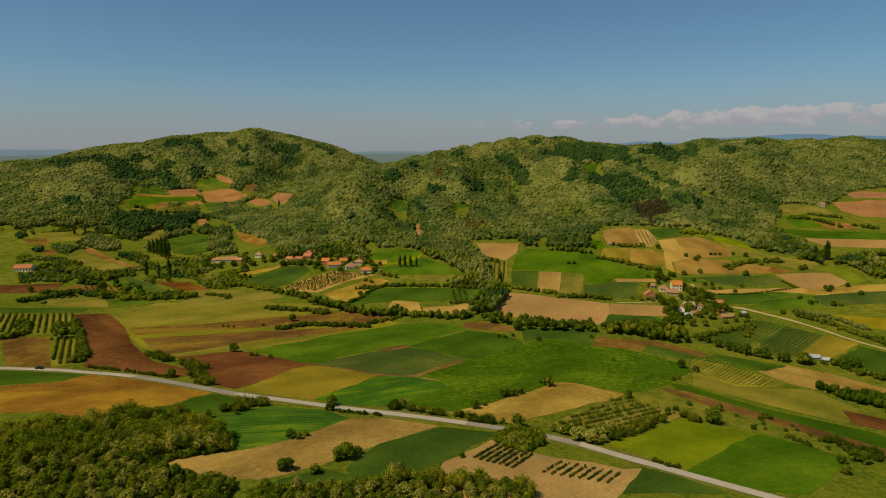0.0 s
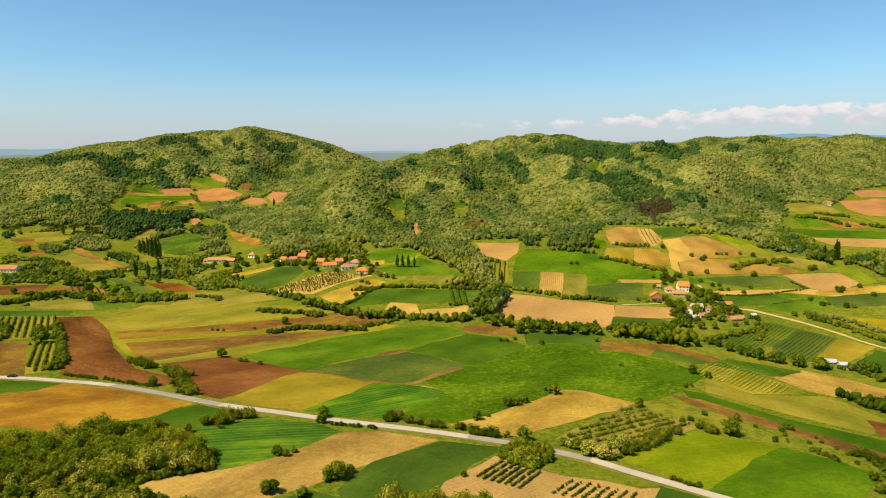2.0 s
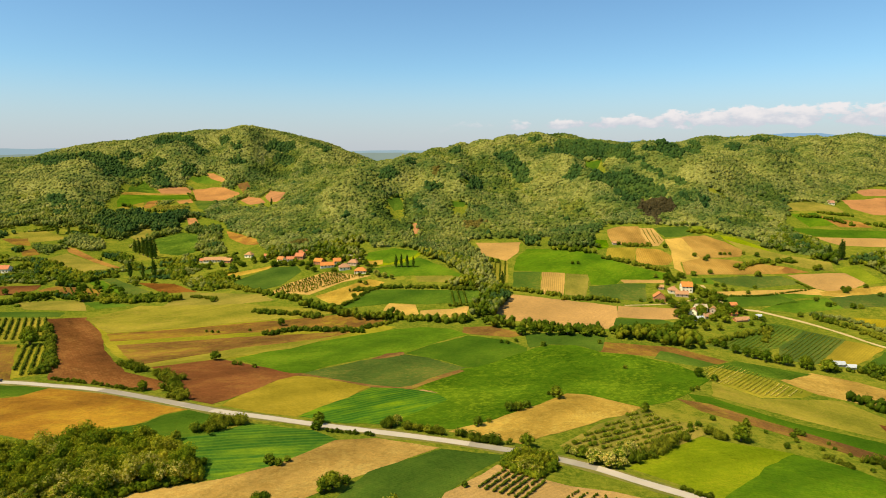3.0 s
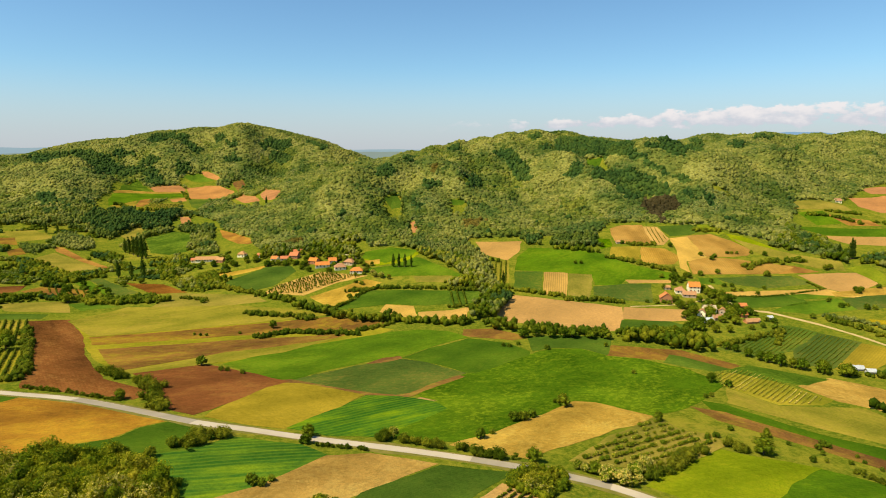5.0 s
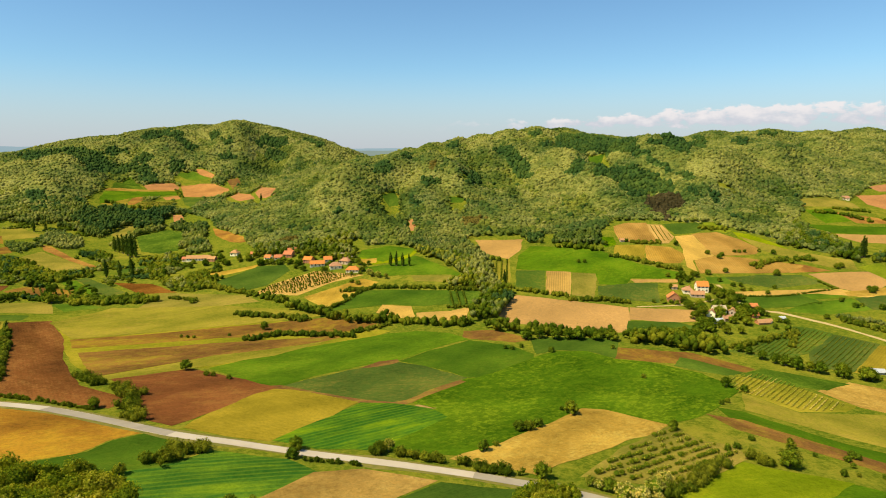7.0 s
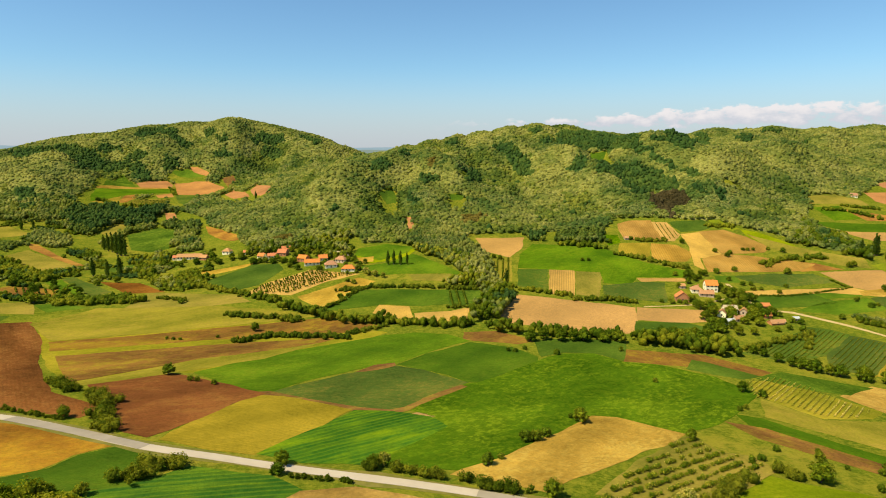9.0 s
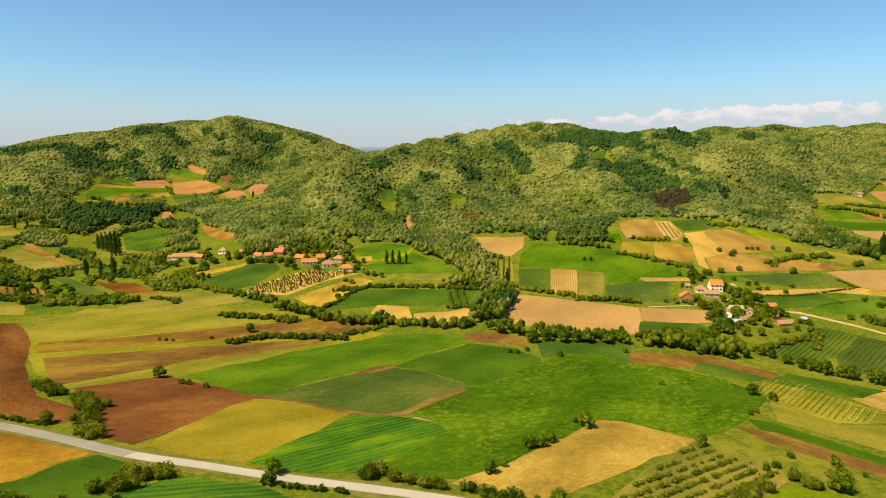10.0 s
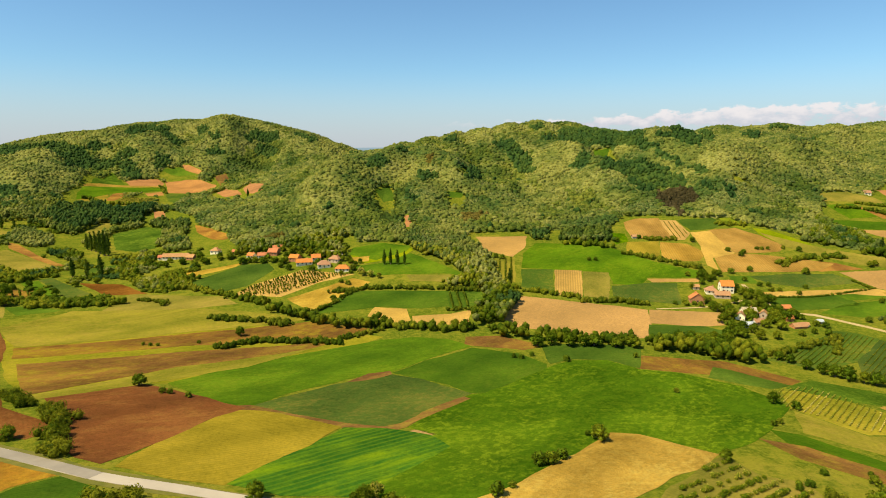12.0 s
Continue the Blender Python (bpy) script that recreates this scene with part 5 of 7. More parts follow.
def spread(pts, spacing, seed, jitter=0.42):
    """Uneven points inside an outline, about `spacing` apart."""
    r = np.random.default_rng(seed)
    xs, ys = np.array(pts)[:, 0], np.array(pts)[:, 1]
    gx, gy = np.meshgrid(np.arange(xs.min(), xs.max() + spacing, spacing), np.arange(ys.min(), ys.max() + spacing, spacing * 0.87))
    gx = gx + (np.arange(gx.shape[0])[:, None] % 2) * spacing / 2
    x = (gx + r.uniform(-jitter, jitter, gx.shape) * spacing).ravel()
    y = (gy + r.uniform(-jitter, jitter, gy.shape) * spacing).ravel()
    ok = inside(pts, x, y)
    return x[ok], y[ok]


def off_fields(x, y):
    ok = np.ones(len(x), bool)
    for pts in FIELDS:
        a = np.array(pts)
        near = (x > a[:, 0].min()) & (x < a[:, 0].max()) & (y > a[:, 1].min()) & (y < a[:, 1].max()) & ok
        if near.any():
            ok[near] &= ~inside(pts, x[near], y[near])
    return ok


def open_view(x, y):
    """Off the fields, and not close in front of a far one either."""
    ok = off_fields(x, y)
    for step in (8.0, 16.0, 24.0, 34.0):
        ok &= off_fields(x, y + step) | (y < 640)
    return ok


def value_noise(x, y, scale, seed):
    return np.array([noise.noise(Vector((a / scale, b / scale, seed))) for a, b in zip(x, y)])


def in_stand(kind, x, y):
    """Which points lie in a stand of the given kind, with an uneven edge."""
    ex, ey = x + 7 * value_noise(x, y, 16, 8.0), y + 14 * value_noise(x, y, 19, 3.0)
    hit = np.zeros(len(x), bool)
    for pts in STANDS[kind]:
        hit |= inside(pts, ex, ey)
    return hit


def faces_valley(x, y, z):
    """Slopes that can be seen from the air over the valley; what lies behind the ridges stays bare."""
    ok = np.ones(len(x), bool)
    ex, ey, ez = 0.0, 20.0, 130.0
    for k in np.linspace(0.5, 0.985, 50):
        ok &= land(ex + (x - ex) * k, ey + (y - ey) * k) < ez + (z + 13 - ez) * k + 1.0
    return ok


def forest_kinds(x, y, r):
    """Which kind of tree grows at each point: dark, oak, brown, russet or light."""
    brown, russet = in_stand("brown", x, y), in_stand("russet", x, y)
    dark = in_stand("dark", x, y) & ~brown
    low = -spurs(x, y) / 12.0
    mixed = 0.7 * value_noise(x, y, 70, 2.0) + 0.6 * value_noise(x, y, 24, 5.0) + r.normal(0, 0.16, len(x)) + 0.35 * low
    oak = ((mixed > 0.20) | (in_stand("oak", x, y) & (mixed > -0.30))) & ~dark & ~brown & ~russet
    dark |= (value_noise(x, y, 21, 9.0) > 0.52) & oak
    oak &= ~dark
    return {"dark": dark, "oak": oak, "brown": brown, "russet": russet & ~dark & ~brown, "light": ~dark & ~oak & ~brown & ~russet}


def wooded(x, y):
    ok = (np.abs(x) < 0.86 * (y + 60)) & (y < 1480)
    ok[ok] = faces_valley(x[ok], y[ok], land(x[ok], y[ok]))
    ok[ok] = open_view(x[ok], y[ok])
    ok[ok] = value_noise(x[ok], y[ok], 60, 4.4) > -0.7
    return ok


def canopy_sheet(step):
    """The closed lower canopy: an uneven sheet of leaves between the crowns. Returns corners and, for each face, its middle."""
    r = np.random.default_rng(14)
    xs, ys = np.arange(-1200, 1200, step), np.arange(600, 1480, step)
    gx, gy = [a + r.uniform(-0.3, 0.3, (len(xs), len(ys))) * step for a in np.meshgrid(xs, ys, indexing="ij")]
    ok = inside(FOREST, gx.ravel(), gy.ravel())
    ok[ok] = wooded(gx.ravel()[ok], gy.ravel()[ok])
    v = np.stack([gx.ravel(), gy.ravel(), land(gx, gy).ravel() + 3.3 + r.uniform(-0.7, 0.7, gx.size)], 1)
    n = len(ys)
    a = (np.arange(len(xs) - 1)[:, None] * n + np.arange(n - 1)[None]).ravel()
    q = np.stack([a, a + n, a + n + 1, a + 1], 1)
    q = q[ok[q].all(1)]
    rim = np.bincount(q.ravel(), minlength=len(v)) < 4
    v[rim, 2] -= 3.2
    return v, q


def build_forest():
    x, y = spread(FOREST, 4.9, 11, 0.5)
    ok = wooded(x, y)
    x, y = x[ok], y[ok]
    r = np.random.default_rng(3)
    kinds = forest_kinds(x, y, r)
    sv, sq = canopy_sheet(4.0)
    sm = sv[sq].mean(1)
    under = forest_kinds(sm[:, 0], sm[:, 1], r)
    for name, kind, leaf, label, rad, tall in (
            ("acacia_forest", "light", LEAF_ACACIA, "light yellow-green acacia woodland covering the hills", 2.2, 0.74),
            ("oak_forest", "oak", LEAF_OAK, "mid-green oak woodland covering the hills", 2.4, 0.78),
            ("withered_wood", "brown", LEAF_BROWN, "brown withered stand of trees on the hillside", 2.2, 1.0),
            ("budding_wood", "russet", LEAF_RUSSET, "reddish-brown late-leafing trees on the hillside", 2.2, 0.9),
            ("dark_forest", "dark", LEAF_DARK, "dark green conifer stands on the hills", 2.4, 1.1)):
        px, py = x[kinds[kind]], y[kinds[kind]]
        n = len(px)
        rr = rad * r.choice((0.65, 0.8, 0.95, 1.15, 1.5), n) * r.uniform(0.85, 1.15, n)
        tt = tall * r.uniform(0.8, 1.2, n)
        swell = 1.0 * value_noise(px, py, 13, 6.5) + (1.2 if kind == "dark" else 0.0)
        c = np.stack([px, py, land(px, py) + 3.3 + swell + r.uniform(-0.5, 0.5, n)], 1)
        v, f = crowns(c, rr, tt, ICO1, 21, 0.22)
        q = sq[under[kind]]
        used, q = np.unique(q, return_inverse=True)
        q = q.reshape(-1, 4) + len(v)
        v, f = np.concatenate([v, sv[used]]), np.concatenate([f, q[:, [0, 1, 2]], q[:, [0, 2, 3]]])
        soft = len(f)
        # leaf sprays on the crowns along the foot of the hills
        close = np.hypot(px, py) < 900
        if close.any():
            blobs = np.concatenate([c[close], rr[close, None], tt[close, None]], 1)
            lv, lf = leaf_cloud(blobs, 3 * len(blobs), 0.55, 17)
            lf = np.concatenate([lf[:, [0, 1, 2]], lf[:, [0, 2, 3]]]) + len(v)
            v, f = np.concatenate([v, lv]), np.concatenate([f, lf])
        ob = new(name, big_mesh(name, v, f, leaf))
        if len(ob.data.polygons) == len(f):
            ob.data.polygons.foreach_set("use_smooth", np.arange(len(f)) < soft)
        tagged(ob, label, "forest", kind="stuff")


build_forest()


def wood(pts, spacing, tall, mix, thin=None):
    """A small wood: lumpy crowns with leaf sprays, in one object for each kind of tree, thinning out to grass here and there."""
    apart = min(spacing * 0.82, 4.1)
    x, y = spread(pts, apart, int(abs(pts[0][0]) * 10) + 5)
    ok = open_view(x, y)
    if thin is not None or spacing > 7:
        ok &= value_noise(x, y, 26, 3.3) > (-0.22 if thin is None else thin)
    x, y = x[ok], y[ok]
    r = np.random.default_rng(int(abs(pts[0][1]) * 7))
    kind = r.choice(list(mix), len(x))
    patch = value_noise(x, y, 22, 7.7)
    if "o" in mix:
        kind[patch > -0.02] = "o"
        kind[patch > 0.40] = "d"
    far = len(y) > 0 and y.mean() > 680
    for k, leaf, label in (("a", LEAF_ACACIA, "light green acacia trees of a small wood"), ("o", LEAF_OAK if far else LEAF_BELT, "mid-green broadleaf trees of a small wood"),
                           ("b", LEAF_ACACIA, "pale flowering acacias of a small wood"), ("d", LEAF_DARK, "dark green trees of a small wood")):
        sel = kind == k
        if sel.any():
            foliage("wood", x[sel], y[sel], tall * 0.85, apart * 0.56, leaf, label, "wood", r, 7 if far else 16, 0.6 if far else 0.45)


def foliage(name, x, y, tall, rad, leaf, label, category, r, leaves, size=0.5, inner=0.92):
    """Bushy crowns of two lobes each, down to the ground, with leaf sprays round them, in one mesh."""
    n = len(x)
    k = r.uniform(0.65, 1.4, n)
    rr = rad * k
    hh = tall * k ** 0.7 * r.uniform(0.85, 1.1, n)
    turn, off = r.uniform(0, 2 * math.pi, n), r.uniform(0.25, 0.6, n)
    lobes = []
    for side, low in ((1.0, 1.0), (-1.0, 0.80)):
        size_k = r.uniform(0.68, 0.9, n)
        h, q = hh * low, rr * size_k
        t = np.clip(0.62 * h / q, 0.6, 1.3)
        px, py = x + side * off * rr * np.cos(turn), y + side * off * rr * np.sin(turn)
        lobes.append(np.stack([px, py, land(px, py) + h - q * t, q, t], 1))
    b = np.concatenate(lobes)
    v, f = crowns(b[:, :3], b[:, 3] * inner, b[:, 4], ICO1, int(r.integers(1e6)), 0.22, -0.8)
    lv, lf = leaf_cloud(b, leaves * n, size, int(r.integers(1e6)))
    lf = np.concatenate([lf[:, [0, 1, 2]], lf[:, [0, 2, 3]]]) + len(v)
    soft = len(f)
    v, f = np.concatenate([v, lv]), np.concatenate([f, lf])
    ob = new(name, big_mesh(name, v, f, leaf))
    if len(ob.data.polygons) == len(f):
        ob.data.polygons.foreach_set("use_smooth", np.arange(len(f)) < soft)
    return tagged(ob, label, category, kind="stuff")


wood([(-56.5, 710.5), (11.4, 703.4), (35.3, 641.6), (45.3, 605.8), (46.4, 559.6), (31.9, 545.5), (14.8, 571.3), (4.3, 609.3), (-23.1, 637.5), (-47.0, 663.6)], 6.5, 8, "aaaab")
wood([(31.7, 541.4), (46.5, 549.7), (59.1, 516.9), (56.0, 488.5), (38.9, 466.5), (28.0, 472.0), (36.2, 503.8), (31.6, 525.4)], 6.5, 9, "oaa")
wood([(-27.2, 634.6), (0.9, 628.5), (36.3, 596.1), (40.3, 548.5), (56.2, 525.6), (53.5, 481.7), (43.0, 459.9), (21.8, 455.8), (21.3, 480.2), (30.9, 495.1), (31.7, 529.6), (0.9, 540.4), (24.4, 561.4), (0.9, 603.5)], 7, 9, "aabo")
wood([(-489.6, 750.4), (-480.6, 778.5), (-439.8, 758.2), (-419.1, 714.8), (-430.1, 702.6), (-463.9, 719.4)], 5, 6, "aab")
wood([(-561.5, 734.9), (-550.2, 749.4), (-532.6, 725.7), (-546.2, 713.3)], 5, 6, "d")
wood([(-499.0, 674.4), (-505.9, 704.4), (-482.9, 671.9), (-484.3, 658.6)], 5, 6, "od")
wood([(-494.3, 701.2), (-456.7, 713.0), (-445.8, 672.9), (-471.6, 668.5)], 5, 5, "oa")
wood([(-456.9, 640.2), (-436.6, 637.7), (-416.4, 615.4), (-403.3, 611.6), (-373.2, 592.8), (-352.8, 609.2), (-339.2, 600.3), (-349.4, 566.5), (-374.5, 557.3), (-393.1, 578.1), (-414.0, 584.0)], 5, 6, "ood")
wood([(-408.4, 688.0), (-394.5, 706.1), (-364.0, 679.5), (-350.5, 647.5), (-374.3, 661.4)], 5, 5, "ao")
wood([(-448.7, 803.4), (-410.6, 788.5), (-371.5, 711.2), (-398.1, 736.5), (-424.2, 762.0)], 5, 6, "oa")
wood([(-326.1, 662.0), (-343.7, 723.6), (-315.3, 706.4), (-277.9, 657.0), (-267.7, 606.8), (-275.8, 584.1), (-303.8, 607.0), (-308.4, 633.2)], 5, 6, "oa")
wood([(-317.9, 747.6), (-320.1, 792.0), (-287.3, 764.6), (-259.0, 688.0), (-277.4, 679.5)], 5, 6, "ao")
wood([(-368.2, 545.5), (-364.9, 559.6), (-340.0, 542.4), (-320.7, 513.4), (-322.9, 494.2), (-341.2, 499.6)], 5, 5, "od")
wood([(-314.6, 533.3), (-306.9, 538.8), (-281.9, 505.6), (-255.9, 526.6), (-237.5, 498.8), (-274.4, 491.1), (-298.2, 489.7)], 5, 5, "o")
wood([(-440.1, 564.6), (-416.8, 579.7), (-384.1, 572.9), (-383.9, 546.3), (-421.0, 538.0)], 5, 4, "oa")
wood([(-257.3, 574.4), (-232.5, 592.5), (-204.6, 578.7), (-194.7, 548.2), (-215.0, 544.0), (-244.4, 549.8)], 5, 5, "oab")
wood([(-487.7, 631.1), (-482.1, 642.6), (-468.0, 618.8), (-472.8, 610.3)], 5, 5, "o")
wood([(-592.2, 777.7), (-426.0, 836.6), (-251.5, 701.5), (-203.8, 565.4), (-258.9, 571.0), (-382.7, 561.3), (-426.9, 545.9)], 5, 3.2, "ooa", 0.10)
wood([(-423.9, 541.7), (-258.9, 571.0), (-191.3, 554.5), (-228.6, 498.9), (-309.0, 474.6), (-362.3, 456.3)], 5, 2.6, "oo", 0.22)
wood([(-507.0, 878.0), (-476.4, 937.7), (-406.5, 942.0), (-378.6, 852.5), (-400.8, 828.4), (-399.8, 768.0), (-460.5, 805.2), (-495.3, 826.1)], 7, 11, "d")
wood([(-560.1, 791.6), (-480.9, 800.0), (-413.0, 757.2), (-348.6, 712.9), (-320.9, 697.5), (-306.8, 714.0), (-271.8, 714.4), (-317.5, 832.7), (-363.3, 859.9), (-388.7, 942.9), (-525.9, 914.2), (-630.2, 825.7), (-655.5, 795.8), (-618.1, 747.0), (-569.2, 771.3)], 8, 8, "aaabo")
wood([(-204.9, 676.6), (-150.4, 671.1), (-100.5, 692.6), (-88.6, 651.4), (-89.9, 613.6), (-115.7, 622.2), (-146.1, 650.4), (-195.3, 642.2)], 8, 9, "oa")
wood([(226.3, 314.5), (250.3, 317.9), (256.1, 308.2), (268.5, 289.9), (239.7, 253.8), (221.3, 263.0), (223.1, 291.7)], 9, 7, "o")
wood([(384.3, 560.1), (430.7, 616.3), (480.5, 629.4), (516.6, 611.3), (461.7, 539.3), (428.5, 554.0), (429.7, 562.2), (428.4, 601.6)], 9, 8, "oa")
wood([(353.7, 656.3), (406.1, 707.7), (422.7, 676.6), (424.9, 626.5), (403.2, 600.6), (389.4, 628.6)], 8, 8, "aao")
wood([(89.4, 698.6), (178.3, 701.3), (171.6, 658.0), (137.4, 664.4), (92.8, 671.0)], 8, 7, "oa")
wood([(-506.8, 936.4), (-460.2, 951.3), (-448.1, 934.3), (-482.1, 886.7)], 9, 8, "oa")


def hedge(line, width, tall, leaf, label):
    _, fine = ribbon(line, width)
    r = np.random.default_rng(int(abs(line[0][0]) * 13 + abs(line[0][1])))
    xs, ys = [], []
    rad = min(tall * 0.44, 2.5)
    step = max(1.1, rad * 0.9)
    d, last = 0.0, fine[0]
    for p in fine[1:]:
        length = (p - last).length
        m = max(1, int(length / step * max(1.0, width / (rad * 2.2))))
        for _ in range(m):
            q = last.lerp(p, r.uniform())
            xs.append(q.x + r.normal(0, width * 0.24))
            ys.append(q.y + r.normal(0, width * 0.24))
        last = p
    x, y = np.array(xs), np.array(ys)
    keep = r.uniform(size=len(x)) > 0.12
    near = y.mean() < 330
    foliage("hedge", x[keep], y[keep], tall * 0.86, rad, leaf, label, "hedge", r, 130 if near else 22, min(0.30, 0.05 * tall + 0.1) if near else min(0.36, 0.06 * tall + 0.1), 0.74 if near else 0.92)


hedge([(-193.6, 265.4), (-171.5, 260.7), (-141.1, 250.6)], 2.5, 1.6, LEAF_HEDGE, "dense dark green hedge of shrubs at a field edge")
hedge([(-178.8, 302.9), (-163.2, 291.0), (-147.8, 283.0)], 6, 4, LEAF_HEDGE, "dense dark green hedge of shrubs at a field edge")
hedge([(-148.4, 284.2), (-137.4, 271.9), (-125.3, 248.6), (-116.7, 241.2)], 7, 4.5, LEAF_HEDGE, "dense dark green hedge of shrubs at a field edge")
hedge([(-95.0, 199.7), (-90.8, 209.7), (-81.8, 214.6)], 8, 4.5, LEAF_HEDGE, "dense dark green hedge of shrubs at a field edge")
hedge([(-48.0, 212.0), (-38.0, 211.5), (-29.0, 211.0)], 2.2, 1.6, LEAF_HEDGE, "dense dark green hedge of shrubs at a field edge")
hedge([(-28.3, 221.3), (-21.0, 222.3)], 4.5, 4.6, LEAF_HEDGE, "dense dark green hedge of shrubs at a field edge")
hedge([(-15.0, 221.3), (-7.6, 219.4), (1.2, 217.6)], 4.5, 4.2, LEAF_HEDGE, "dense dark green hedge of shrubs at a field edge")
hedge([(5.5, 215.0), (14.0, 213.2), (25.0, 209.8)], 5, 4, LEAF_HEDGE, "dense dark green hedge of shrubs at a field edge")
hedge([(72.8, 201.3), (86.0, 213.2), (102.1, 230.9)], 6, 5, LEAF_HEDGE, "dense dark green hedge of shrubs at a field edge")
hedge([(-127.4, 401.5), (-114.2, 415.1), (-97.8, 418.2), (-61.1, 416.4)], 8, 3.5, LEAF_HEDGE, "dense dark green hedge of shrubs at a field edge")
hedge([(-62.1, 424.2), (-39.8, 444.0)], 5, 3, LEAF_HEDGE, "dense dark green hedge of shrubs at a field edge")
hedge([(-123.0, 490.8), (-89.0, 466.1), (-63.1, 449.2), (-40.6, 453.1)], 10, 8, LEAF_BELT, "line of bushy green trees and shrubs between fields")
hedge([(-40.6, 453.1), (-12.7, 448.2), (19.2, 448.5)], 9, 6, LEAF_BELT, "line of bushy green trees and shrubs between fields")
hedge([(32.5, 442.3), (49.9, 435.2), (75.8, 430.6)], 12, 9, LEAF_BELT, "line of bushy green trees and shrubs between fields")
hedge([(75.8, 430.6), (110.3, 427.3), (131.3, 424.2)], 10, 8, LEAF_BELT, "line of bushy green trees and shrubs between fields")
hedge([(131.3, 424.2), (154.8, 416.1), (181.2, 402.1)], 16, 10, LEAF_BELT, "line of bushy green trees and shrubs between fields")
hedge([(-155.7, 519.5), (-124.9, 499.3)], 9, 6, LEAF_BELT, "line of bushy green trees and shrubs between fields")
hedge([(-195.1, 544.0), (-155.7, 519.5)], 7, 4, LEAF_BELT, "line of bushy green trees and shrubs between fields")
hedge([(-156.5, 470.1), (-120.8, 460.6), (-98.5, 454.5)], 8, 4, LEAF_HEDGE, "dense dark green hedge of shrubs at a field edge")
hedge([(-257.4, 562.3), (-214.8, 553.3), (-193.8, 540.1)], 7, 4.5, LEAF_HEDGE, "dense dark green hedge of shrubs at a field edge")
hedge([(167.6, 623.0), (187.9, 612.2), (206.8, 595.6), (226.0, 583.3)], 8, 4.5, LEAF_HEDGE, "dense dark green hedge of shrubs at a field edge")
hedge([(-86.3, 527.2), (-47.2, 535.1), (0.9, 532.5), (32.6, 526.5)], 6, 3.5, LEAF_HEDGE, "dense dark green hedge of shrubs at a field edge")
hedge([(298.5, 597.3), (338.2, 612.1), (366.9, 609.8)], 8, 5, LEAF_BELT, "line of bushy green trees and shrubs between fields")
hedge([(297.1, 587.7), (316.3, 603.8)], 4, 3, LEAF_HEDGE, "dense dark green hedge of shrubs at a field edge")
hedge([(305.1, 469.8), (320.0, 441.3), (327.9, 414.1), (336.9, 381.9)], 7, 4, LEAF_HEDGE, "dense dark green hedge of shrubs at a field edge")
hedge([(305.7, 479.1), (330.3, 457.4), (339.4, 430.6)], 6, 3, LEAF_ACACIA, "line of light green acacia shrubs")
hedge([(117.0, 242.4), (123.5, 234.6)], 6, 3.5, LEAF_HEDGE, "dense dark green hedge of shrubs at a field edge")
hedge([(248.4, 359.1), (261.4, 356.0)], 4, 3, LEAF_HEDGE, "dense dark green hedge of shrubs at a field edge")
hedge([(267.0, 356.1), (270.1, 341.7), (278.2, 323.8)], 7, 4, LEAF_HEDGE, "dense dark green hedge of shrubs at a field edge")
hedge([(178.3, 216.5), (182.1, 205.6), (190.7, 195.2)], 8, 4, LEAF_HEDGE, "dense dark green hedge of shrubs at a field edge")
hedge([(-276.1, 498.7), (-253.8, 505.0), (-235.5, 510.0)], 9, 6, LEAF_BELT, "line of bushy green trees and shrubs between fields")
hedge([(-369.7, 461.3), (-358.6, 486.6), (-350.0, 512.3)], 8, 5, LEAF_BELT, "line of bushy green trees and shrubs between fields")
hedge([(-205.0, 275.4), (-214.1, 295.7), (-255.9, 359.4), (-287.4, 404.4)], 6, 4, LEAF_HEDGE, "dense dark green hedge of shrubs at a field edge")
hedge([(-291.2, 334.9), (-290.8, 353.4), (-314.8, 388.8)], 7, 5, LEAF_BELT, "line of bushy green trees and shrubs between fields")
hedge([(61.9, 530.3), (84.6, 522.2), (104.2, 514.5)], 7, 4, LEAF_BELT, "line of bushy green trees and shrubs between fields")
hedge([(130.1, 510.3), (152.4, 502.0)], 6, 4, LEAF_HEDGE, "dense dark green hedge of shrubs at a field edge")
hedge([(102.9, 507.2), (128.4, 507.4)], 6, 4, LEAF_HEDGE, "dense dark green hedge of shrubs at a field edge")
hedge([(196.3, 413.3), (216.2, 424.6), (248.2, 440.9)], 6, 4, LEAF_HEDGE, "dense dark green hedge of shrubs at a field edge")
hedge([(-24.2, 638.6), (0.9, 614.8), (23.7, 573.2)], 14, 9, LEAF_BLOSSOM, "belt of pale flowering acacias below the wood")
hedge([(123.0, 656.2), (147.2, 648.8), (161.6, 642.2)], 10, 6, LEAF_BELT, "line of bushy green trees and shrubs between fields")
hedge([(191.6, 673.3), (214.4, 661.7), (234.1, 662.8)], 6, 4, LEAF_HEDGE, "dense dark green hedge of shrubs at a field edge")
hedge([(292.2, 706.0), (320.9, 700.9)], 8, 5, LEAF_BELT, "line of bushy green trees and shrubs between fields")
hedge([(414.4, 730.4), (401.7, 686.5), (429.3, 676.6)], 10, 6, LEAF_BELT, "line of bushy green trees and shrubs between fields")
hedge([(459.8, 775.1), (490.3, 770.0), (507.0, 737.6)], 7, 4.5, LEAF_BELT, "line of bushy green trees and shrubs between fields")
hedge([(496.8, 794.2), (533.8, 780.3)], 7, 4, LEAF_BELT, "line of bushy green trees and shrubs between fields")
hedge([(531.0, 741.8), (548.2, 727.5)], 8, 5, LEAF_BELT, "line of bushy green trees and shrubs between fields")
hedge([(337.8, 555.8), (341.2, 537.5)], 3, 2, LEAF_HEDGE, "dense dark green hedge of shrubs at a field edge")
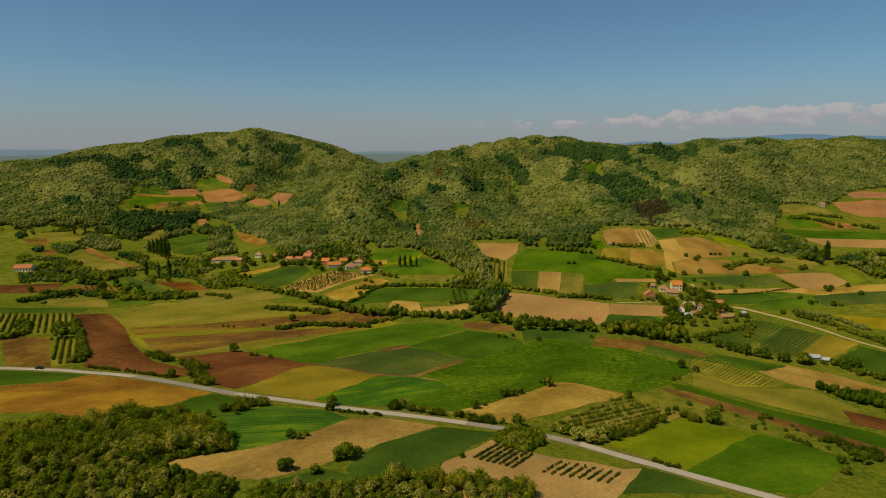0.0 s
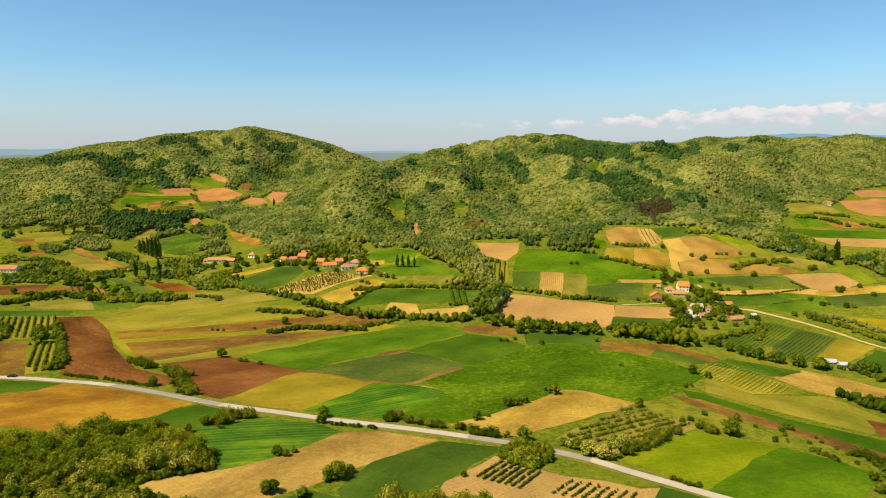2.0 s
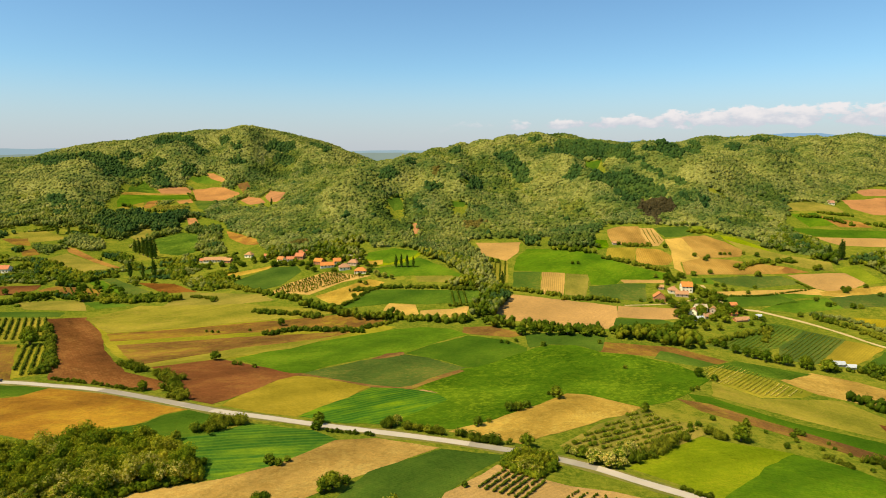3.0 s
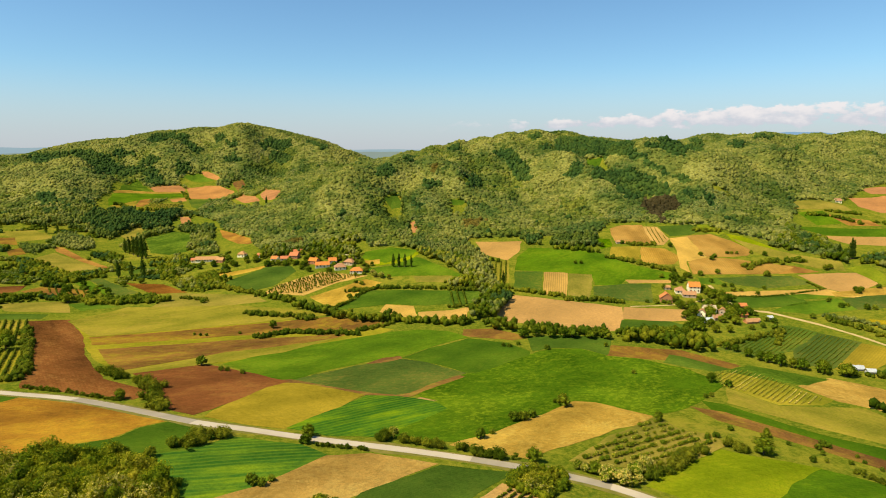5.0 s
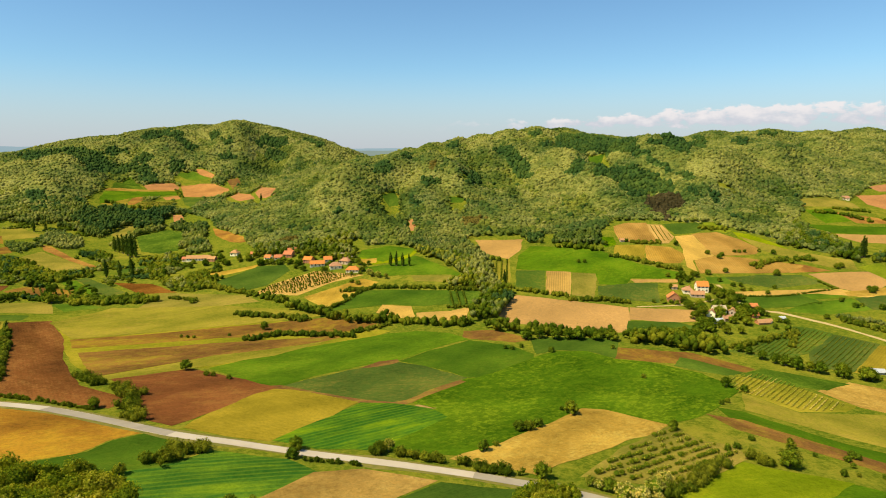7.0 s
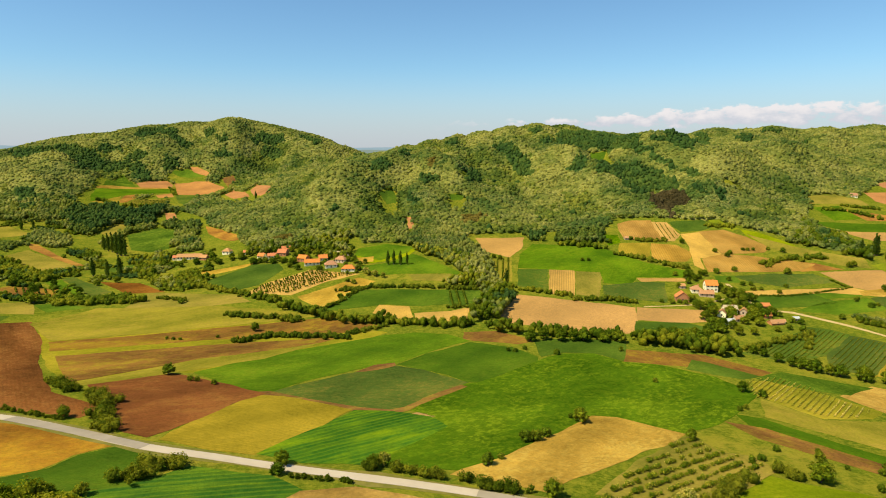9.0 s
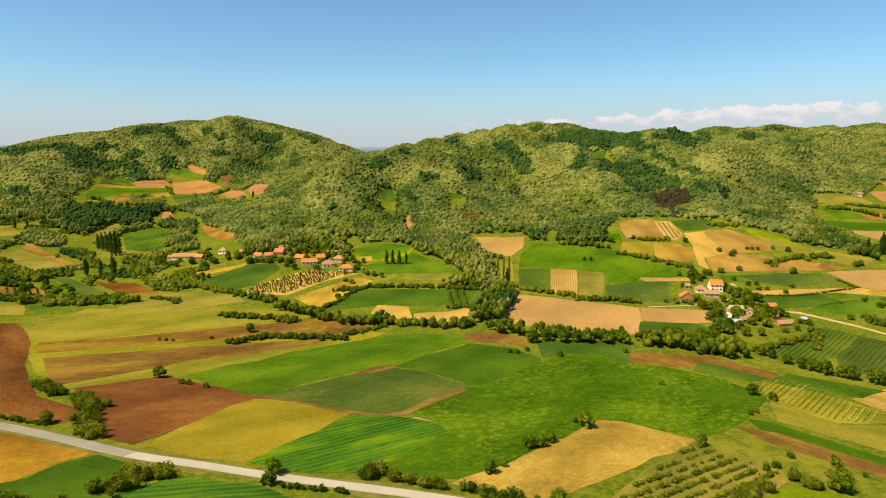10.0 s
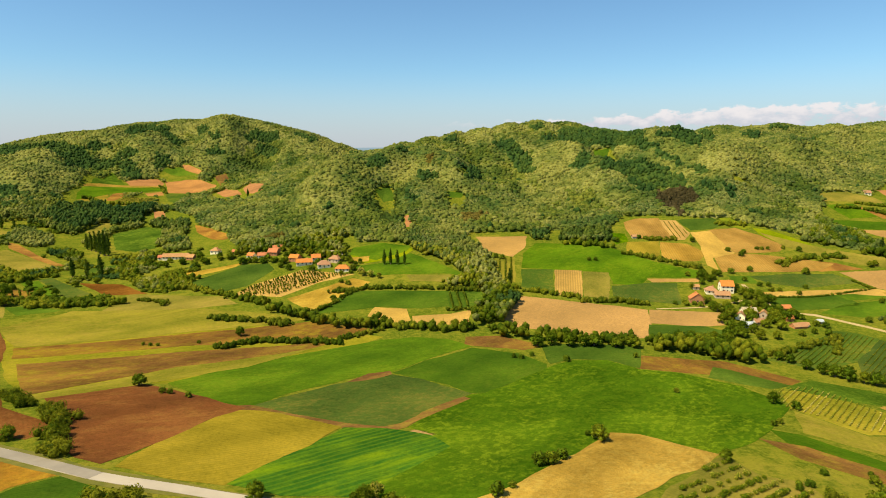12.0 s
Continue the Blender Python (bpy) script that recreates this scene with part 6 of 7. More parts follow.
hedge([(241.9, 523.3), (283.2, 522.4), (343.7, 537.3)], 2.5, 1.5, LEAF_HEDGE, "dense dark green hedge of shrubs at a field edge")
hedge([(5.9, 487.1), (30.5, 487.8)], 5, 3, LEAF_HEDGE, "dense dark green hedge of shrubs at a field edge")
hedge([(-91.2, 478.9), (-76.1, 510.6), (-68.6, 534.5)], 4, 3, LEAF_HEDGE, "dense dark green hedge of shrubs at a field edge")
hedge([(235.5, 415.3), (256.0, 447.4)], 5, 4, LEAF_HEDGE, "dense dark green hedge of shrubs at a field edge")
hedge([(84.4, 182.9), (88.6, 177.6), (93.4, 176.5)], 3, 1.5, LEAF_HEDGE, "dense dark green hedge of shrubs at a field edge")
hedge([(160.3, 219.0), (164.8, 210.6)], 4, 2, LEAF_HEDGE, "dense dark green hedge of shrubs at a field edge")
hedge([(-465.9, 934.2), (-414.6, 962.1)], 8, 5, LEAF_BELT, "line of bushy green trees and shrubs between fields")
hedge([(-476.2, 1114.2), (-442.4, 1055.5)], 6, 4, LEAF_BELT, "line of bushy green trees and shrubs between fields")
hedge([(-394.6, 1123.2), (-367.8, 1106.3)], 6, 4, LEAF_BELT, "line of bushy green trees and shrubs between fields")
hedge([(-506.8, 936.4), (-482.6, 932.1)], 9, 6, LEAF_BELT, "line of bushy green trees and shrubs between fields")
hedge([(-312.0, 508.9), (-286.9, 490.6), (-285.0, 506.3)], 8, 5, LEAF_BELT, "line of bushy green trees and shrubs between fields")
hedge([(-404.5, 600.2), (-442.8, 613.3), (-436.7, 586.6)], 8, 5, LEAF_BELT, "line of bushy green trees and shrubs between fields")
hedge([(-227.6, 516.1), (-209.8, 510.3), (-203.3, 506.4)], 5, 3, LEAF_HEDGE, "dense dark green hedge of shrubs at a field edge")


# ---- single trees ----
TREE_SPOTS = [(-181.5, 615.0, 7), (-169.7, 616.4, 6), (-159.6, 620.2, 7), (-143.4, 607.9, 6), (-143.3, 624.8, 7), (-131.2, 622.7, 7), (-123.1, 628.9, 7), (-109.7, 601.2, 6), (-102.3, 614.9, 7), (-82.7, 603.8, 7), (-75.9, 581.9, 6), (-133.7, 589.9, 6), (-142.6, 598.5, 5), (-111.2, 585.3, 5), (-200.2, 637.4, 8), (-230.7, 643.4, 7), (-209.8, 637.8, 7), (-241.3, 628.3, 7), (-217.7, 622.9, 6), (-108.2, 621.2, 8), (-140.3, 637.6, 8), (-166.7, 645.1, 8), (-330.4, 519.3, 10), (-276.7, 371.5, 8), (-365.7, 487.0, 7), (-347.2, 496.5, 7), (-306.6, 523.6, 7), (-297.8, 527.1, 7), (-364.5, 545.3, 8), (-291.5, 623.0, 7)]
TREE_SPOTS += [(-288.9, 569.5, 6), (-268.8, 596.6, 7), (-386.5, 502.0, 6), (-332.9, 550.3, 7), (-281.0, 641.5, 7), (-299.9, 557.2, 6), (-254.6, 622.1, 6), (58.4, 284.2, 6.5), (131.2, 234.4, 8), (143.9, 255.6, 3.5), (-135.9, 326.1, 6), (156.4, 340.0, 6.5), (-52.6, 220.9, 5), (-35.8, 162.1, 6.5), (-56.2, 148.7, 4.5), (-54.2, 149.8, 4.5), (-259.9, 347.0, 10), (-124.5, 429.7, 6.5), (-142.6, 253.7, 5), (32.9, 210.7, 6), (100.3, 269.7, 5), (-23.8, 222.7, 5), (54.1, 204.2, 5), (208.6, 385.6, 7), (212.4, 381.0, 7.5), (216.8, 376.5, 8), (222.3, 372.0, 7), (226.3, 368.7, 8), (235.8, 363.3, 9), (236.4, 361.0, 7)]
TREE_SPOTS += [(245.9, 356.8, 9), (248.6, 355.7, 8), (203.9, 392.7, 6.5), (200.0, 402.3, 6), (195.8, 407.0, 6), (274.4, 356.1, 7), (278.0, 350.5, 7), (56.9, 419.3, 8), (66.0, 422.9, 9), (76.5, 421.2, 9), (85.3, 422.1, 8), (92.0, 422.8, 8), (104.7, 421.4, 7), (115.7, 422.6, 8), (14.6, 446.8, 8), (7.8, 449.3, 7), (-38.3, 453.1, 8), (366.3, 530.8, 5), (378.7, 588.7, 6), (172.8, 657.9, 5.5), (245.7, 655.0, 5.5), (219.0, 563.1, 6), (230.3, 571.1, 5), (-419.4, 624.3, 7), (-411.5, 621.5, 6), (-459.2, 939.1, 6), (-365.9, 493.9, 6), (-358.3, 493.6, 6), (-317.6, 496.4, 10), (-313.0, 492.8, 9)]
TREE_SPOTS += [(-297.0, 500.1, 6), (-342.7, 504.7, 5.5), (-222.1, 582.2, 6), (-215.4, 571.3, 6), (213.6, 472.2, 7.3), (216.7, 492.3, 5.6), (225.1, 488.6, 5.6), (193.7, 445.0, 6.5), (191.7, 471.0, 7.3), (183.0, 444.3, 7), (219.2, 555.6, 6), (225.8, 472.7, 5.6), (233.1, 473.0, 5.6), (250.1, 484.0, 5), (-176.2, 617.8, 6), (-163.3, 615.2, 6), (-141.1, 611.2, 6), (-118.0, 635.7, 6), (-89.2, 608.0, 6), (-134.2, 638.4, 7), (-222.6, 628.3, 6), (-199.0, 632.9, 6), (-153.7, 613.4, 5), (-75.6, 594.2, 5), (175.5, 195.9, 6), (177.2, 193.7, 6), (195.1, 508.6, 6.1), (196.6, 496.1, 7.3), (197.2, 477.7, 5.2), (198.4, 492.5, 7.3)]
TREE_SPOTS += [(193.0, 459.5, 7.3), (191.5, 447.6, 7.3), (231.1, 503.8, 5.6), (235.4, 497.7, 5.6), (246.0, 510.5, 7.3), (242.8, 519.3, 7.3), (237.2, 523.1, 7.3), (236.0, 529.5, 6), (239.0, 485.4, 7.3), (240.3, 477.0, 7.3), (226.4, 473.0, 5.6), (227.4, 461.1, 7.3), (248.2, 485.6, 6.1), (195.9, 447.9, 5.6), (204.0, 442.5, 7.3), (209.9, 535.2, 4), (198.7, 538.7, 5), (224.6, 560.2, 5), (232.6, 567.5, 6), (214.7, 443.0, 6.1), (373.5, 586.5, 6), (379.6, 589.2, 5), (365.5, 525.3, 5), (371.2, 530.2, 5), (348.8, 489.9, 4.5), (-101.7, 610.5, 5), (-111.7, 618.7, 5), (-129.4, 621.3, 5), (-80.7, 601.5, 5), (-72.3, 600.8, 5)]
TREE_SPOTS += [(-150.9, 614.4, 5), (-162.0, 613.0, 5), (-173.1, 622.4, 5), (-180.1, 616.6, 5), (-140.8, 634.0, 6), (-152.7, 647.4, 6), (-166.4, 654.4, 6), (-197.3, 635.7, 5), (-208.2, 632.6, 5), (-243.1, 631.2, 5), (-257.9, 639.0, 5), (162.2, 424.2, 10), (168.8, 422.6, 10), (174.5, 419.0, 9), (180.0, 415.3, 9), (158.2, 428.0, 9), (185.8, 412.7, 8), (147.3, 433.3, 8), (153.8, 430.7, 9), (176.6, 430.3, 9), (170.4, 435.1, 8), (187.6, 423.9, 7), (205.5, 493.5, 8.4), (201.4, 477.6, 9.4), (214.1, 478.1, 9.4), (200.8, 460.1, 6.2), (229.7, 469.9, 8.4), (239.3, 478.9, 7.3), (234.1, 486.6, 8.4), (236.2, 503.7, 8.4)]
TREE_SPOTS += [(240.0, 517.8, 7.3), (226.8, 497.7, 6.2), (218.9, 509.0, 6.2), (218.7, 464.1, 6.2), (247.2, 481.2, 6.1), (210.6, 548.9, 6), (232.9, 537.1, 6), (231.7, 527.2, 6), (202.8, 484.3, 8.9), (220.6, 497.5, 8.1), (231.6, 477.6, 8.9), (241.0, 490.1, 7.2), (242.8, 510.8, 7.2), (232.4, 518.8, 6.5), (213.3, 559.3, 8), (218.5, 567.4, 7), (205.0, 453.9, 7.3)]
BUSH_SPOTS = [(157.6, 237.1, 2), (154.1, 229.0, 1.6), (147.2, 261.9, 2), (150.6, 231.9, 1.5), (163.4, 228.3, 1.8), (170.8, 235.4, 1.6), (170.0, 229.9, 1.4), (172.3, 223.1, 1.6), (172.8, 217.0, 1.5), (171.0, 207.5, 1.8), (159.4, 243.2, 2.6), (148.7, 246.8, 1.6), (14.5, 232.0, 4), (31.2, 257.4, 4.5), (35.6, 259.3, 4.2), (40.2, 264.1, 3.5), (55.2, 288.9, 2.2), (19.8, 238.1, 2), (163.0, 332.8, 4), (140.4, 310.8, 2.6), (144.8, 313.7, 2.6), (114.1, 350.7, 2.5), (69.1, 394.8, 3.5), (-52.1, 213.4, 4), (-38.6, 160.8, 5), (-32.7, 167.0, 3), (-60.6, 177.4, 3.5), (-57.4, 177.0, 2.5), (-99.8, 192.4, 3.5), (-107.1, 189.3, 4)]
BUSH_SPOTS += [(111.5, 405.1, 3), (308.2, 572.1, 5), (275.1, 616.6, 4.5), (264.8, 579.6, 4.5), (278.0, 528.0, 3.5), (260.0, 535.0, 3.5), (266.9, 535.1, 3), (390.4, 535.6, 4), (349.1, 489.3, 4.5), (355.1, 488.7, 3.5), (388.5, 513.1, 4), (331.8, 512.0, 3), (338.3, 497.4, 3), (390.3, 619.5, 4.5), (339.9, 603.7, 4), (138.1, 604.7, 3.5), (132.2, 604.6, 3.5), (206.4, 567.2, 4), (55.0, 609.3, 4), (49.3, 613.1, 4), (-75.4, 546.3, 4), (-80.0, 531.8, 3.5), (-81.2, 510.8, 4), (-81.4, 494.8, 3), (-81.6, 551.7, 3), (-204.4, 502.6, 4), (200.2, 511.9, 4), (190.1, 501.7, 4), (180.8, 503.9, 3), (245.4, 453.7, 4)]
BUSH_SPOTS += [(252.7, 450.0, 4), (295.0, 472.9, 4), (-223.2, 611.5, 5), (163.6, 246.8, 3), (165.0, 245.5, 2.5), (148.4, 228.8, 2.5), (130.6, 261.8, 2.2), (119.3, 251.5, 2.5), (113.9, 248.1, 2.2), (122.7, 246.5, 2.6), (167.5, 192.5, 3.5), (161.9, 181.6, 4), (-172.1, 404.6, 2), (-167.5, 403.4, 2), (-163.5, 404.0, 2), (-143.2, 412.1, 2), (6.9, 170.7, 2), (-44.5, 148.3, 3), (-55.3, 180.5, 2), (-121.3, 316.5, 2.5), (-117.7, 315.8, 2.5), (-108.2, 311.8, 2.5), (40.0, 398.2, 2.5), (44.0, 397.3, 2.5), (50.7, 402.2, 2.5), (180.6, 507.8, 3), (172.9, 506.1, 3), (186.9, 505.6, 3), (249.2, 556.7, 4), (256.2, 545.9, 3.5)]
BUSH_SPOTS += [(263.4, 546.0, 3.5), (290.2, 540.6, 3.5), (251.9, 479.5, 4), (254.6, 467.5, 4), (259.3, 464.0, 4), (234.6, 449.5, 4), (268.2, 628.7, 4.5), (280.8, 624.0, 4), (298.0, 633.9, 3), (302.7, 633.9, 3), (308.6, 634.0, 3), (324.2, 635.9, 3.5), (335.6, 629.4, 4.5), (246.3, 575.0, 4.5), (309.9, 573.9, 5), (423.4, 668.2, 4), (331.7, 495.4, 4), (328.3, 508.6, 3.5), (-114.6, 588.4, 4), (-89.9, 595.7, 4), (-85.0, 572.3, 3.5), (-217.5, 625.1, 5), (-228.6, 623.7, 5), (-77.3, 574.8, 3)]
BLOSSOM_SPOTS = [(58.7, 202.8, 3.6), (60.7, 200.0, 3.6), (62.7, 197.2, 3.6), (65.0, 195.3, 3.6), (68.4, 198.1, 3.6), (72.3, 205.2, 3.6), (75.7, 209.6, 3.6), (48.9, 207.5, 3.6), (51.1, 205.3, 3.6), (-20.3, 225.0, 5), (62.4, 196.0, 6), (69.0, 204.1, 6), (57.3, 198.4, 6), (74.6, 211.1, 5.5), (-77.0, 582.0, 6), (-68.5, 572.7, 6), (-60.0, 567.1, 5), (-65.8, 567.6, 5), (-59.1, 564.0, 5), (-52.0, 560.5, 5)]
POPLAR_SPOTS = [(52.6, 533.1, 16.5), (-369.7, 705.9, 20), (-362.1, 700.2, 22), (-352.3, 691.1, 24), (-343.2, 682.0, 26), (-339.2, 681.9, 23), (-323.2, 592.4, 17), (-307.7, 588.3, 17), (-298.9, 593.4, 20), (-377.3, 711.5, 17), (-505.4, 766.9, 16), (-489.9, 765.7, 15), (-50.4, 596.1, 13), (-45.1, 595.8, 14), (-39.1, 595.5, 13), (-32.6, 595.2, 12), (410.4, 625.7, 14), (416.6, 615.9, 22), (418.8, 615.6, 20), (-267.6, 917.8, 13)]
TREE_KINDS = [make_tree("tree", "bushy green broadleaf tree standing among fields", 7.0, w, LEAF_TREE, s, 540, 0.33, stem=0.04) for w, s in ((6.2, 3), (7.0, 14), (5.6, 25), (6.6, 36))]
BUSH_KINDS = [make_tree("bush", "rounded dark green bush at a field edge", 4.0, w, LEAF_SHRUB, s, 260, 0.3, stem=0.02) for w, s in ((4.6, 5), (5.2, 16), (4.2, 27))]
BLOSSOM_KINDS = [make_tree("flowering_tree", "acacia tree in pale cream blossom", 6.0, w, LEAF_BLOSSOM, s, 420, 0.36, stem=0.1) for w, s in ((5.6, 8), (6.0, 19))]
POPLAR_KINDS = [make_tree("poplar", "tall narrow dark green poplar", 14.0, w, LEAF_POPLAR, s, 420, 0.4, True) for w, s in ((2.6, 4), (3.0, 15))]


def plant(kinds, spots, full, group, seed):
    r = random.Random(seed)
    first = set(kinds)
    for x, y, tall in spots:
        kind = kinds[r.randrange(len(kinds))]
        k = tall / full
        m = pose(x, y, float(land(x, y)), 0, 0, r.uniform(0, 360)) @ Matrix.Diagonal((k * r.uniform(0.92, 1.12), k * r.uniform(0.92, 1.12), k, 1))
        if kind in first:
            first.discard(kind)
            thing = kind
        else:
            thing = copy_thing(kind, Matrix())
        thing.matrix_basis = m
        tagged(thing, group=group)
    for kind in first:
        for ob in list(kind.children_recursive) + [kind]:
            bpy.data.objects.remove(ob)


plant(TREE_KINDS, TREE_SPOTS, 7.0, "single trees in the valley", 1)
plant(BUSH_KINDS, BUSH_SPOTS, 4.0, "bushes at field edges", 2)
plant(BLOSSOM_KINDS, BLOSSOM_SPOTS, 6.0, "flowering acacias", 3)
plant(POPLAR_KINDS, POPLAR_SPOTS, 14.0, "poplars", 4)

# the wood on the near slope: every tree a thing of its own
NEAR_WOOD = [([(-168.0, 163.6), (-149.3, 169.8), (-140.6, 173.0), (-136.6, 181.2), (-115.1, 188.0), (-100.1, 188.1), (-81.9, 169.9), (-80.0, 162.0), (-99.7, 150.0), (-100.2, 139.5), (-69.0, 135.7), (-69.2, 110.4), (-121.6, 106.3)], 3.9, 5.6),
             ([(-24.9, 141.8), (-15.3, 150.2), (-0.9, 148.8), (15.2, 147.7), (31.1, 146.7), (18.0, 123.2), (-41.5, 113.7), (-61.7, 129.2)], 4.2, 5.6),
             ([(22.6, 189.6), (25.6, 198.4), (34.3, 201.9), (41.4, 201.5), (41.0, 191.3), (33.7, 182.9), (26.7, 185.2)], 3.4, 3.6)]


def build_near_wood():
    r = random.Random(9)
    kinds = [make_tree("woodland_tree", label, 9.0, w, leaf, s, 480, 0.34, stem=0.05) for label, w, leaf, s in (
        ("light green acacia tree in the near wood", 6.6, LEAF_NEAR, 41), ("green broadleaf tree in the near wood", 7.0, LEAF_BROAD, 52),
        ("acacia in cream blossom in the near wood", 6.2, LEAF_BLOSSOM, 63), ("light green acacia tree in the near wood", 6.0, LEAF_NEAR, 74))]
    spots = {k: [] for k in kinds}
    for pts, spacing, tall in NEAR_WOOD:
        x, y = spread(pts, spacing, 31, 0.36)
        for a, b in zip(x, y):
            spots[kinds[r.choices((0, 1, 2, 3), (4, 3, 5, 2))[0]]].append((a, b, tall * r.uniform(0.7, 1.2)))
    # the trees at the front of the wood stand singly, the rest close up behind them
    front = sorted(s[1] for k in kinds for s in spots[k])[:285][-1]
    for k in kinds:
        plant([k], [s for s in spots[k] if s[1] <= front], 9.0, "trees of the near wood", 5)
    back = np.array([s for k in kinds for s in spots[k] if s[1] > front])
    g = np.random.default_rng(8)
    for sel, leaf, label in ((np.arange(len(back)) % 3 < 2, LEAF_WOOD_NEAR, "light green and cream flowering acacias of the near wood"),
                             (np.arange(len(back)) % 3 == 2, LEAF_WOOD, "green broadleaf trees of the near wood")):
        foliage("wood", back[sel, 0], back[sel, 1], back[sel, 2] * 1.1, back[sel, 2] * 0.46, leaf, label, "wood", g, 230, 0.34, 0.80)
    # undergrowth down to the grass along the wood's edge
    sx, sy = [], []
    for pts, _, _ in NEAR_WOOD:
        for (ax, ay), (bx, by) in zip(pts, pts[1:] + pts[:1]):
            m = int(math.hypot(bx - ax, by - ay) / 0.7)
            for _ in range(m):
                t = r.random()
                sx.append(ax + (bx - ax) * t + r.gauss(0, 0.6))
                sy.append(ay + (by - ay) * t + r.gauss(0, 0.6))
    foliage("undergrowth", np.array(sx), np.array(sy), 2.6, 1.5, LEAF_WOOD, "low green undergrowth along the edge of the near wood", "undergrowth", g, 36, 0.36)


build_near_wood()


# ---- vine rows and orchard ----
def vineyard(pts, turn, spacing, step, rad, tall, label, leaf=None):
    """Rows of shrubs, each row a part."""
    c, s = math.cos(radians(turn)), math.sin(radians(turn))
    local = [(c * x + s * y, -s * x + c * y) for x, y in pts]
    u0, u1 = min(p[0] for p in local), max(p[0] for p in local)
    v0, v1 = min(p[1] for p in local), max(p[1] for p in local)
    thing = new("vineyard")
    r = np.random.default_rng(int(abs(pts[0][0]) * 3 + abs(pts[0][1])))
    rows = 0
    for v in np.arange(v0 + spacing / 2, v1, spacing):
        u = np.arange(u0, u1, step)
        u = u + r.uniform(-0.3, 0.3, len(u)) * step
        w = v + r.normal(0, 0.12, len(u))
        ok = inside(local, u, np.full(len(u), v)) & (r.uniform(size=len(u)) > 0.07)
        if ok.sum() < 2:
            continue
        u, w = u[ok], w[ok]
        x, y = c * u - s * w, s * u + c * w
        rr = rad * r.uniform(0.7, 1.25, len(x))
        tt = tall * r.uniform(0.75, 1.2, len(x)) / (2 * rr)
        cc = np.stack([x, y, land(x, y) + 0.25 + rr * tt * 0.9], 1)
        vv, ff = crowns(cc, rr, tt, ICO1, 5 + rows, 0.25, -1.5)
        ob = new("vine_row", big_mesh("vine_row", vv, ff, leaf or LEAF_HEDGE))
        ob.parent = thing
        rows += 1
    tagged(thing, label, "vineyard", kind="stuff")


vineyard([(238.4, 722.0), (250.7, 717.3), (251.3, 681.4), (241.5, 666.5), (232.6, 666.8)], -97, 4.6, 1.4, 0.42, 0.8, "thin vine rows on a sandy slope")
vineyard([(167.1, 358.9), (187.8, 364.7), (197.0, 350.1), (202.7, 326.6), (207.9, 316.4), (195.6, 307.8), (186.6, 305.0), (176.9, 308.4), (170.1, 323.6), (158.4, 331.5)], 47, 2.6, 0.9, 0.36, 0.5, "young pale green vine rows in thin yellow grass", LEAF_BLOSSOM)
vineyard([(-468.7, 952.1), (-471.3, 973.5), (-442.4, 1004.4), (-429.2, 1001.6), (-424.0, 963.9), (-445.2, 936.7)], 45, 4.5, 1.6, 0.55, 1.0, "vine rows on an olive plot of the far hill")
vineyard([(192.2, 408.8), (221.1, 426.4), (260.6, 455.4), (270.4, 449.9), (277.7, 441.9), (244.5, 410.3), (214.8, 395.5)], 44, 2.8, 1.1, 0.36, 0.5, "low vine rows on a dark green field")
vineyard([(279.6, 438.3), (289.7, 429.4), (296.1, 420.3), (272.8, 396.8), (248.0, 373.1), (231.8, 385.1), (245.0, 405.2)], 44, 2.8, 1.1, 0.36, 0.5, "low vine rows beside a dirt road")
vineyard([(-355.3, 417.9), (-304.7, 430.6), (-262.1, 366.2), (-304.1, 351.5)], 122, 4.2, 1.2, 0.8, 1.5, "vine rows on olive grass")
vineyard([(-264.1, 342.5), (-247.8, 347.3), (-205.3, 276.7), (-213.4, 267.4)], 121, 3.6, 1.1, 0.75, 1.4, "vine rows beside ploughed soil")
vineyard([(5.1, 524.7), (19.3, 524.8), (19.9, 494.8), (6.9, 491.6)], 94, 5.5, 1.5, 1, 1.7, "vine rows on a bright green plot")
vineyard([(47.7, 607.3), (65.6, 613.3), (58.9, 548.9), (43.9, 553.4)], 84, 5, 1.5, 0.8, 1.4, "vine rows on grass")
vineyard([(-470.9, 636.8), (-466.4, 648.9), (-419.5, 594.0), (-424.7, 586.0)], 129, 5, 1.5, 0.8, 1.5, "vine rows on the slope")
vineyard([(309.7, 469.5), (320.0, 455.6), (327.1, 431.7), (320.0, 441.3)], 36, 5, 1.5, 0.9, 1.5, "vine rows by a dirt road")
vineyard([(9.9, 171.1), (20.1, 187.3), (36.5, 178.5), (25.6, 164.1)], 56, 2.5, 0.8, 0.5, 1, "rows of dark green fruit shrubs on sandy soil")
vineyard([(33.7, 162.4), (43.5, 174.2), (68.4, 166.9), (59.4, 157.4)], 51, 2.9, 0.8, 0.45, 0.9, "rows of green fruit shrubs on sandy soil")
vineyard([(-161.4, 529.4), (-151.9, 553.2), (-121.8, 586.0), (-76.9, 571.6), (-99.8, 556.1), (-124.4, 525.3)], 47, 4.6, 2.3, 0.85, 1.9, "orchard rows on pale soil by the village")
vineyard([(-365.1, 540.4), (-323.8, 538.3), (-308.8, 508.8), (-327.8, 505.2)], 126, 5, 1.5, 0.7, 1.3, "vine rows on brown soil")
vineyard([(-364.4, 498.6), (-352.7, 510.2), (-336.5, 492.9), (-351.8, 481.0)], 102, 5, 1.6, 0.9, 1.5, "vine rows on olive grass")
